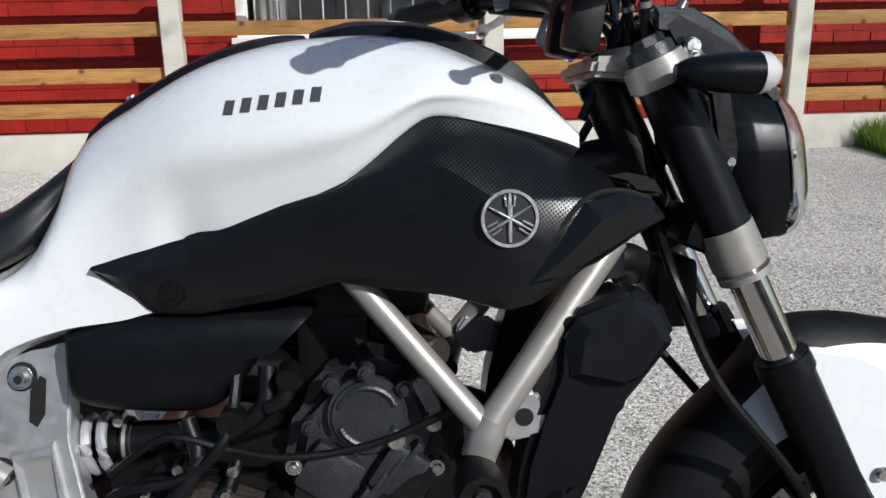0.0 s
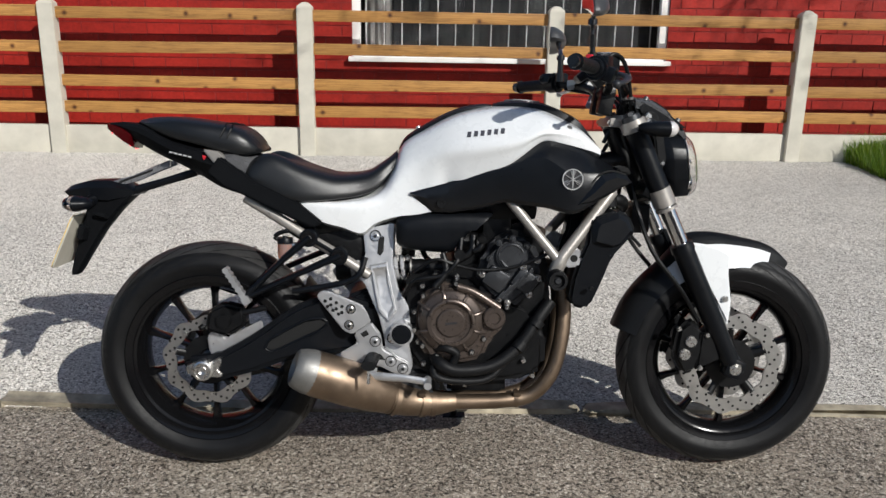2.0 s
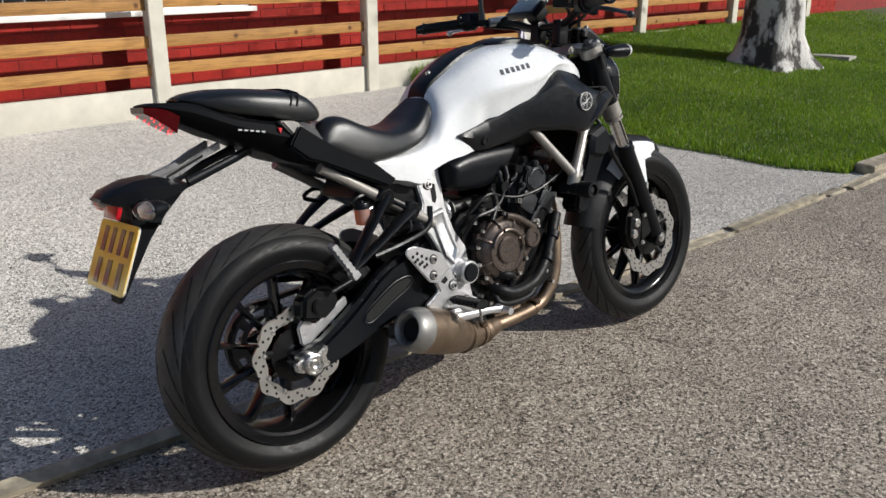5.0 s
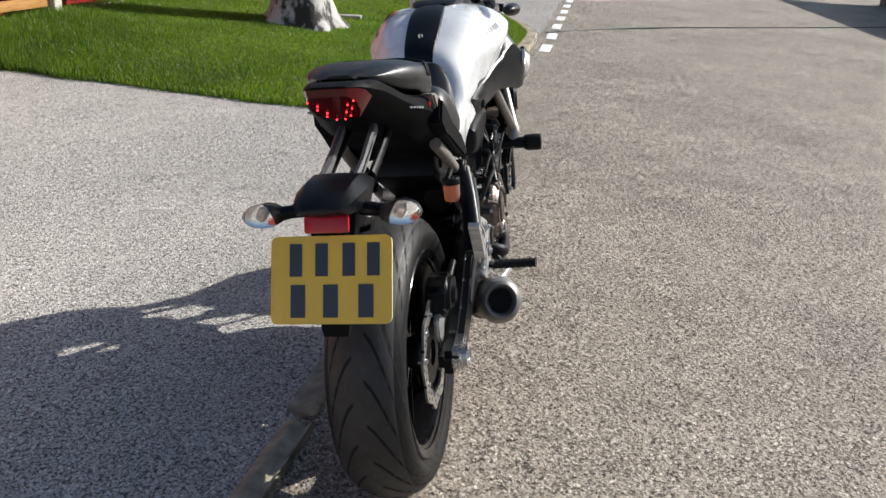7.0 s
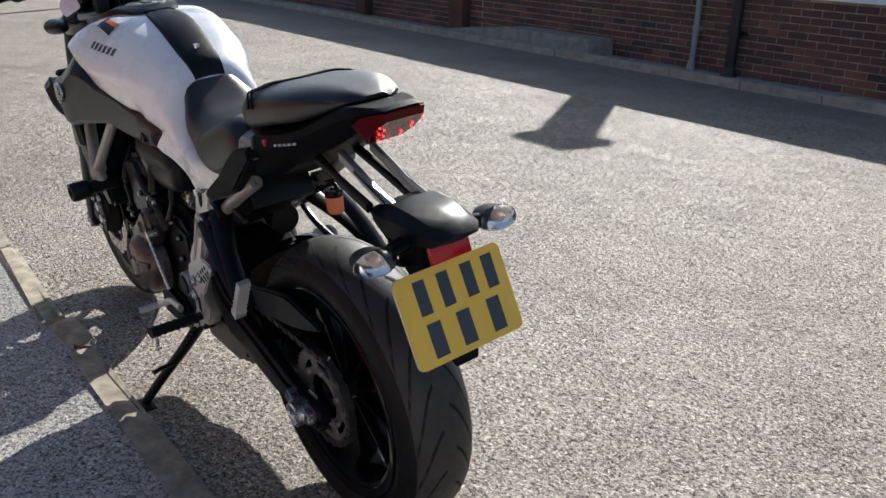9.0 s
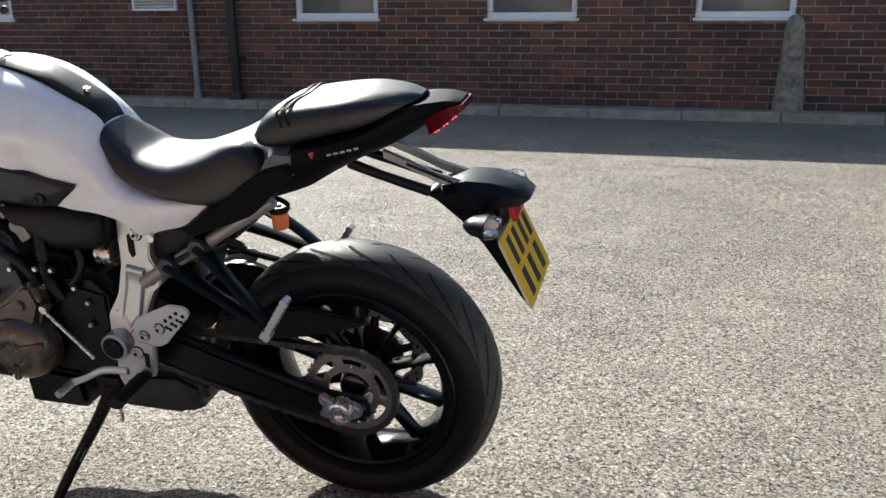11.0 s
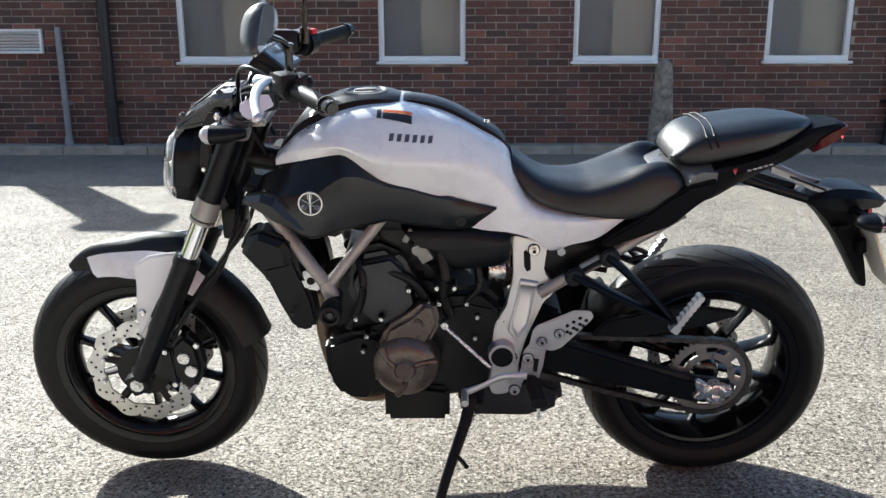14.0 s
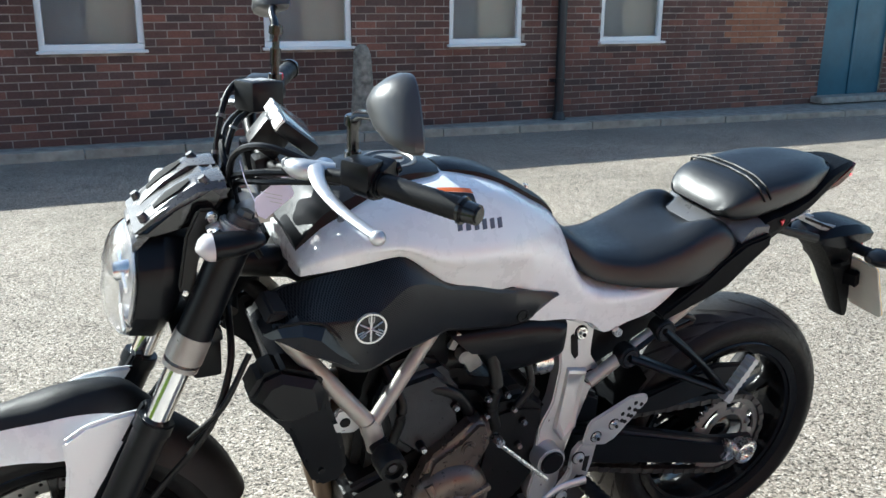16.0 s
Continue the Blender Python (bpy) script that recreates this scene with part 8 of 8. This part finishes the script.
for i in range(13):
    a = math.tau * i / 13
    x, z = cx + 0.098 * math.cos(a), cz + 0.1 * math.sin(a)
    if i in (0, 1):
        x, z = 0.785 - 0.02 * i, 0.49 + 0.02 * i
    bm = bmesh.new()
    rod(bm, (x, -0.15, z), (x, -0.189, z), 0.0085, 0.008, 12)
    rod(bm, (x, -0.188, z), (x, -0.196, z), 0.0058, 0.0052, 10, 1)
    part("case_bolt", shift(bm, 0.004, 0.040, -0.014), [MATT_BLACK, STEEL], engine)
bm = bmesh.new()
for c, r in (([(0.60, -0.17, 0.355), (0.615, -0.20, 0.34), (0.66, -0.205, 0.325), (0.75, -0.195, 0.335), (0.82, -0.18, 0.385), (0.87, -0.165, 0.455), (0.905, -0.15, 0.50)], 0.0165), ([(0.60, -0.18, 0.34), (0.60, -0.2, 0.31), (0.65, -0.2, 0.295), (0.74, -0.19, 0.30), (0.80, -0.17, 0.36)], 0.010),
             ([(0.60, -0.175, 0.375), (0.625, -0.205, 0.385), (0.655, -0.205, 0.37), (0.645, -0.2, 0.34)], 0.011)):
    tube(bm, c, r, 14, 6)
rod(bm, (0.815, -0.186, 0.378), (0.830, -0.180, 0.395), 0.0195, None, 18)
rod(bm, (0.86, -0.172, 0.437), (0.872, -0.168, 0.452), 0.0195, None, 18)
part("coolant_hose", shift(bm, 0.004, 0.040, -0.014), RUBBER, engine, "black coolant hoses")
for x, z in ((0.57, 0.33), (0.62, 0.285), (0.68, 0.275), (0.72, 0.285), (0.555, 0.39), (0.60, 0.30), (0.835, 0.34), (0.86, 0.30), (0.655, 0.565), (0.565, 0.54), (0.60, 0.57)):
    bm = bmesh.new()
    rod(bm, (x, -0.15, z), (x, -0.168, z), 0.007, 0.006, 12)
    part("engine_bolt", shift(bm, 0.004, 0.040, -0.014), STEEL, engine)
bm = bmesh.new()
tube(bm, [(0.54, -0.14, 0.56), (0.60, -0.15, 0.60), (0.66, -0.15, 0.585), (0.72, -0.155, 0.575), (0.80, -0.155, 0.583), (0.87, -0.16, 0.61), (0.90, -0.17, 0.63)], 0.0042, 8, 6)
tube(bm, [(0.52, -0.13, 0.50), (0.55, -0.15, 0.545), (0.62, -0.155, 0.56), (0.66, -0.15, 0.60), (0.67, -0.12, 0.66)], 0.006, 8, 6)
tube(bm, [(0.62, -0.14, 0.615), (0.63, -0.15, 0.57), (0.60, -0.16, 0.53)], 0.009, 10, 5)
tube(bm, [(0.70, -0.12, 0.66), (0.695, -0.13, 0.62), (0.66, -0.13, 0.595)], 0.010, 10, 5)
rod(bm, (0.665, -0.13, 0.612), (0.665, -0.155, 0.612), 0.014, None, 16)
part("engine_wiring", bm, MATT_BLACK, engine)
# left side covers
bm = bmesh.new()
cx, cz = 0.745, 0.388
lathe(bm, [(0.0, 0.196), (0.022, 0.196), (0.026, 0.192), (0.034, 0.194), (0.060, 0.188), (0.066, 0.182), (0.074, 0.176), (0.08, 0.160), (0.082, 0.13)], (cx, 0, cz), "Y", 52)
slab(bm, [(0.69, 0.44), (0.66, 0.50), (0.675, 0.55), (0.70, 0.552), (0.735, 0.52), (0.79, 0.485), (0.81, 0.43)], 0.12, 0.168, 0.012, seg=3)
part("generator_cover", bm, BRONZE, engine, "bronze generator cover")
for k in range(3):
    a = math.tau * k / 3 + 0.5
    bm = bmesh.new()
    tube(bm, [(cx + r * math.cos(a + q), y, cz + r * math.sin(a + q)) for r, y, q in ((0.028, 0.192, 0.0), (0.05, 0.189, 0.12), (0.074, 0.178, 0.3))], [0.008, 0.0065, 0.009], 8, 4)
    part("cover_rib", bm, BRONZE, engine)
bm = bmesh.new()
rod(bm, (0.715, 0.16, 0.497), (0.715, 0.174, 0.497), 0.017, 0.014, 24, bevel=0.003)
part("cover_boss", bm, BRONZE, engine)
bm = bmesh.new()
slab(bm, [(0.655, 0.525), (0.59, 0.535), (0.525, 0.52), (0.53, 0.43), (0.60, 0.335), (0.64, 0.30), (0.68, 0.33), (0.665, 0.42)], 0.08, 0.118, 0.012, seg=3)
part("sprocket_cover", bm, MATT_BLACK, engine)
bm = bmesh.new()
slab(bm, [(0.80, 0.45), (0.86, 0.46), (0.94, 0.43), (0.935, 0.33), (0.90, 0.275), (0.83, 0.27), (0.80, 0.33)], 0.02, 0.135, 0.015, seg=3)
slab(bm, [(0.64, 0.30), (0.80, 0.32), (0.80, 0.209), (0.64, 0.209)], -0.05, 0.13, 0.012)
part("oil_filter_guard", bm, MATT_BLACK, engine)
for x, z, y in ((0.86, 0.50, 0.14), (0.80, 0.505, 0.15), (0.835, 0.46, 0.15), (0.845, 0.42, 0.15), (0.665, 0.535, 0.13), (0.60, 0.53, 0.12), (0.64, 0.51, 0.12), (0.575, 0.495, 0.12), (0.58, 0.44, 0.12), (0.815, 0.345, 0.14), (0.735, 0.575, 0.14), (0.67, 0.58, 0.14), (0.63, 0.58, 0.14)):
    bm = bmesh.new()
    rod(bm, (x, y - 0.03, z), (x, y + 0.004, z), 0.0085, 0.008, 12, 0)
    rod(bm, (x, y + 0.003, z), (x, y + 0.010, z), 0.0055, 0.005, 10, 1)
    part("case_bolt", bm, [MATT_BLACK, STEEL], engine)
bm = bmesh.new()
tube(bm, [(0.80, 0.12, 0.62), (0.74, 0.13, 0.60), (0.70, 0.125, 0.55), (0.69, 0.12, 0.50)], 0.012, 10, 5)
tube(bm, [(0.66, 0.12, 0.66), (0.65, 0.135, 0.60), (0.655, 0.13, 0.55), (0.64, 0.125, 0.50)], 0.013, 10, 5)
tube(bm, [(0.58, 0.11, 0.64), (0.57, 0.125, 0.58), (0.60, 0.13, 0.54)], 0.008, 10, 5)
tube(bm, [(0.86, 0.10, 0.66), (0.84, 0.14, 0.60), (0.85, 0.135, 0.53), (0.88, 0.13, 0.47)], 0.009, 10, 5)
part("engine_wiring", bm, MATT_BLACK, engine)
bm = bmesh.new()
rod(bm, (0.715, 0.105, 0.665), (0.715, 0.125, 0.665), 0.0125, None, 22)
box(bm, (0.70, 0.12, 0.655), (0.03, 0.012, 0.04), (0, 30, 0), bevel=0.003)
box(bm, (0.735, 0.118, 0.70), (0.014, 0.012, 0.035), (0, -30, 0), bevel=0.003)
part("throttle_quadrant", bm, CAP_GREY, engine, "bright throttle pulley")
bm = bmesh.new()
lathe(bm, [(0.0, -0.02), (0.03, -0.02), (0.032, 0.0), (0.029, 0.008), (0.03, 0.018), (0.0, 0.018)], (0.53, 0.075, 0.60), "X", 26)
part("intake_clamp", bm, STEEL, engine)

# gear linkage and stand -------------------------------------------------------
bm = bmesh.new()
rod(bm, (0.655, 0.172, 0.497), (0.545, 0.182, 0.392), 0.0042, None, 10)
rod(bm, (0.652, 0.150, 0.497), (0.652, 0.176, 0.497), 0.009, None, 12)
part("gear_rod", bm, STEEL, moto, "bright gear linkage rod")
bm = bmesh.new()
tube(bm, [(0.46, 0.19, 0.375), (0.52, 0.192, 0.372), (0.56, 0.195, 0.352), (0.605, 0.198, 0.333)], [0.008, 0.007, 0.006, 0.007], 12, 5, (0.8, 1.2))
rod(bm, (0.605, 0.19, 0.333), (0.605, 0.245, 0.333), 0.0085, None, 14)
part("gear_lever", bm, ALU, moto, "aluminium gear lever")
bm = bmesh.new()
tube(bm, [(0.43, -0.175, 0.30), (0.48, -0.185, 0.298), (0.53, -0.19, 0.296), (0.585, -0.195, 0.288)], [0.010, 0.009, 0.008, 0.008], 12, 5, (0.6, 1.2))
rod(bm, (0.585, -0.17, 0.288), (0.585, -0.225, 0.286), 0.010, None, 14)
slab(bm, [(0.385, 0.275), (0.40, 0.325), (0.455, 0.32), (0.45, 0.285), (0.42, 0.265)], -0.178, -0.16, 0.004)
part("brake_pedal", bm, ALU, moto, "aluminium brake pedal")
STAND_FOOT = Vector((0.672, 0.270, 0.045))
bm = bmesh.new()
tube(bm, [(0.585, 0.105, 0.262), (0.605, 0.145, 0.205), (0.645, 0.215, 0.115), STAND_FOOT], [0.017, 0.0145, 0.0125, 0.012], 14, 5)
box(bm, (0.585, 0.10, 0.27), (0.06, 0.03, 0.05), bevel=0.006)
stand = part("side_stand", bm, SATIN_BLACK, moto, "black side stand, folded out")
bm = bmesh.new()
box(bm, STAND_FOOT + Vector((0.0, 0.006, -0.008)), (0.07, 0.045, 0.008), (LEAN, 0, 0), bevel=0.002)
part("stand_foot", bm, SATIN_BLACK, stand)
bm = bmesh.new()
tube(bm, [(0.625, 0.19, 0.15), (0.61, 0.225, 0.158), (0.60, 0.25, 0.16)], 0.006, 8, 4)
coil = [Vector((0.56, 0.128, 0.275)).lerp(Vector((0.625, 0.18, 0.165)), k / 60) + Vector((math.cos(k * 0.9), 0, math.sin(k * 0.9))) * 0.006 for k in range(61)]
tube(bm, coil, 0.0016, 6, 1, smooth=False)
part("stand_spring", bm, MATT_BLACK, stand)

# radiator -----------------------------------------------------------------------
bm = bmesh.new()
box(bm, (1.02, 0, 0.615), (0.03, 0.26, 0.21), (0, 16, 0), bevel=0.006)
radiator = part("radiator", bm, MATT_BLACK, moto, "black radiator with side shrouds")
bm = bmesh.new()
for k in range(30):
    z = 0.525 + 0.0062 * k
    box(bm, (1.036 + (z - 0.615) * 0.28, 0, z), (0.003, 0.25, 0.0022), (0, 16, 0))
part("radiator_fin", bm, GREY_CASE, radiator)
for label, s in SIDES:
    bm = bmesh.new()
    slab(bm, [(0.986, 0.692), (1.002, 0.716), (1.062, 0.737), (1.094, 0.722), (1.114, 0.680), (1.076, 0.640), (1.052, 0.616), (1.026, 0.540), (1.004, 0.484), (0.990, 0.474), (0.956, 0.482), (0.946, 0.50), (0.953, 0.56), (0.970, 0.620), (0.984, 0.655)], -0.182, -0.115, 0.010, seg=2)
    for v in bm.verts:
        v.co.y += 0.28 * max(0.0, v.co.x - 1.05) + 0.16 * max(0.0, 0.62 - v.co.z)
    shroud = part("shroud", sided(bm, s), SATIN_BLACK, radiator, "satin black radiator shroud", angle=24)
    bm = bmesh.new()
    foot = [(0.994, 0.691), (1.006, 0.710), (1.062, 0.730), (1.088, 0.716), (1.106, 0.680), (1.072, 0.646), (1.050, 0.640), (1.000, 0.652)]
    crown = [(1.012, 0.690), (1.018, 0.700), (1.062, 0.716), (1.080, 0.706), (1.094, 0.682), (1.069, 0.652), (1.050, 0.647), (1.007, 0.658)]
    rings(bm, [[Vector((x, -0.172 + 0.28 * max(0.0, x - 1.05), z)) for x, z in foot], [Vector((x, -0.183 + 0.28 * max(0.0, x - 1.05), z)) for x, z in foot], [Vector((x, -0.192 + 0.26 * max(0.0, x - 1.05), z)) for x, z in crown]])
    part("shroud_cap", sided(bm, s), SATIN_BLACK, shroud, angle=20)
    bm = bmesh.new()
    rod(bm, (1.0, -0.185, 0.535), (1.0, -0.192, 0.535), 0.006, None, 12)
    part("shroud_bolt", sided(bm, s), MATT_BLACK, radiator)
bm = bmesh.new()
tube(bm, [(1.03, -0.10, 0.73), (1.06, -0.11, 0.755), (1.09, -0.09, 0.75), (1.10, -0.05, 0.73)], 0.016, 14, 5)
rod(bm, (1.05, -0.12, 0.74), (1.05, -0.12, 0.765), 0.02, None, 20)
part("radiator_hose", bm, RUBBER, radiator)
bm = bmesh.new()
box(bm, (1.155, 0, 0.70), (0.05, 0.09, 0.08), bevel=0.01)
tube(bm, [(1.10, 0.12, 0.74), (1.15, 0.14, 0.66), (1.20, 0.12, 0.60)], 0.005, 8, 5)
part("horn_and_wiring", bm, MATT_BLACK, moto)

# exhaust ------------------------------------------------------------------------
bm = bmesh.new()
for y in (-0.045, 0.045):
    tube(bm, [(0.88, y, 0.56), (0.935, y, 0.545), (0.952, y - 0.01, 0.46), (0.945, y - 0.02, 0.36), (0.918, y - 0.025, 0.27), (0.865, y * 0.8 - 0.03, 0.213), (0.79, y * 0.5 - 0.05, 0.20), (0.70, y * 0.4 - 0.06, 0.198), (0.60, y * 0.2 - 0.07, 0.198)], 0.021, 18, 6)
exhaust = part("exhaust", bm, EXHAUST, moto, "heat-tinted steel exhaust with a short silencer")
bm = bmesh.new()
tube(bm, [(0.66, -0.075, 0.198), (0.60, -0.085, 0.198), (0.53, -0.10, 0.208), (0.48, -0.125, 0.226)], [0.026, 0.036, 0.042, 0.045], 22, 5)
rod(bm, (0.605, -0.084, 0.198), (0.592, -0.086, 0.198), 0.0385, None, 24)
rod(bm, (0.50, -0.115, 0.218), (0.488, -0.12, 0.222), 0.0475, None, 24)
part("collector", bm, EXHAUST, exhaust)
for p, q, r in (((0.580, -0.089, 0.200), (0.562, -0.094, 0.203), 0.0415), ((0.835, -0.066, 0.205), (0.822, -0.065, 0.204), 0.026)):
    bm = bmesh.new()
    rod(bm, p, q, r, None, 24, bevel=0.002)
    box(bm, Vector(p).lerp(Vector(q), 0.5) + Vector((0, -r * 0.8, r * 0.75)), (0.020, 0.016, 0.012), (20, 0, 0), bevel=0.003)
    part("exhaust_clamp", bm, EXHAUST, exhaust, "steel pipe clamp")
bm = bmesh.new()
tube(bm, [(0.50, -0.115, 0.218), (0.45, -0.14, 0.244), (0.38, -0.17, 0.276), (0.31, -0.188, 0.303), (0.275, -0.196, 0.316)], [0.042, 0.054, 0.060, 0.060, 0.0575], 30, 6, (0.92, 1.0))
part("silencer", bm, EXHAUST, exhaust, "bronze-tinted silencer barrel")
bm = bmesh.new()
a, b = Vector((0.292, -0.192, 0.310)), Vector((0.247, -0.203, 0.327))
d = (b - a).normalized()
up = Vector((0, 0, 1))
u = d.cross(up).normalized()
w = u.cross(d)
loops = []
for k, r in ((0.0, 0.0585), (0.012, 0.0588), (0.034, 0.0545), (0.050, 0.048), (0.054, 0.041), (0.050, 0.036), (0.042, 0.032), (0.022, 0.030), (0.024, 0.0)):
    loops.append([a + d * k + (u * math.cos(t) * 0.93 + w * math.sin(t)) * max(r, 0.0005) for t in (math.tau * q / 36 for q in range(36))])
rings(bm, loops)
cap = part("end_cap", bm, CAP_GREY, exhaust, "dull grey metal end cap")
bm = bmesh.new()
rod(bm, a + d * 0.0255, a + d * 0.029, 0.0290, None, 28)
part("outlet", bm, HOLE_SHADE, exhaust)
bm = bmesh.new()
slab(bm, [(0.355, 0.222), (0.358, 0.282), (0.42, 0.31), (0.60, 0.30), (0.625, 0.22), (0.60, 0.19), (0.42, 0.188)], -0.105, 0.088, 0.022, seg=3)
part("exhaust_chamber", bm, GREY_CASE, exhaust, "dark exhaust chamber under the engine")
# hugger over the rear tyre's front, chain guard ------------------------------------
bm = bmesh.new()
slab(bm, [(-0.055, 0.487), (-0.045, 0.497), (0.08, 0.515), (0.16, 0.50), (0.27, 0.47), (0.30, 0.43), (0.20, 0.425), (0.08, 0.445), (0.02, 0.46)], 0.083, 0.100, 0.005)
part("chain_guard", bm, SATIN_BLACK, moto, "black chain guard")
bm = bmesh.new()
loops = []
for i in range(17):
    a = radians(14 + 26 * i / 16)
    loops.append([(0 + (0.335) * math.cos(a), -0.085 + 0.17 * j / 8, REAR[2] + 0.335 * math.sin(a) - 0.02 * abs(j - 4) ** 2 / 16) for j in range(9)])
rings(bm, loops, closed=False)
bmesh.ops.solidify(bm, geom=list(bm.faces), thickness=0.004)
part("inner_mudguard", bm, SATIN_BLACK, moto)
bm = bmesh.new()
box(bm, (0.33, 0, 0.64), (0.22, 0.15, 0.09), (0, 28, 0), bevel=0.015)
box(bm, (0.10, 0, 0.79), (0.26, 0.15, 0.05), (0, 22, 0), bevel=0.012)
part("under_tray", bm, MATT_BLACK, moto)
bm = bmesh.new()
rod(bm, (0.385, 0.118, 0.662), (0.385, 0.128, 0.662), 0.009, None, 18)
part("seat_lock", bm, STEEL, moto, "round steel seat lock")
# hook loops under the seat
for s in (-1, 1):
    bm = bmesh.new()
    tube(bm, [(0.27, s * 0.10, 0.66), (0.215, s * 0.112, 0.665), (0.185, s * 0.108, 0.648), (0.225, s * 0.105, 0.632)], 0.006, 8, 5)
    part("luggage_hook", bm, MATT_BLACK, moto)

# price tag hanging from the cables ----------------------------------------------
tag = tagged(holder("price_tag", STANCE), "lilac card price tag hanging on a string from the handlebar", "tag")
bm = bmesh.new()
slab(bm, [(-0.035, 0.008), (-0.027, 0.02), (0.032, 0.02), (0.036, 0.016), (0.036, -0.016), (0.032, -0.02), (-0.027, -0.02), (-0.035, -0.008)], -0.0006, 0.0006, 0.0)
tag_m = Matrix.Translation((1.057, 0.121, 1.001)) @ pose(0, 0, 0, -8, 22, 0) @ pose(0, 0, 0, 0, 0, 205)
bmesh.ops.transform(bm, matrix=tag_m, verts=bm.verts)
part("card", bm, PAPER, tag)
bm = bmesh.new()
for i in range(3):
    for y in (-0.0011, 0.0011):
        box(bm, tag_m @ Vector((0.0, y, 0.008 - 0.008 * i)), (0.04 - 0.008 * i, 0.0006, 0.0011), (-8, 22, 205))
part("tag_writing", bm, PALE_MARK, tag, "faint bars of small writing")
bm = bmesh.new()
tube(bm, [(1.095, 0.07, 1.045), (1.092, 0.10, 1.02), tag_m @ Vector((-0.030, 0, 0))], 0.0009, 6, 4)
part("string", bm, PAPER, tag)
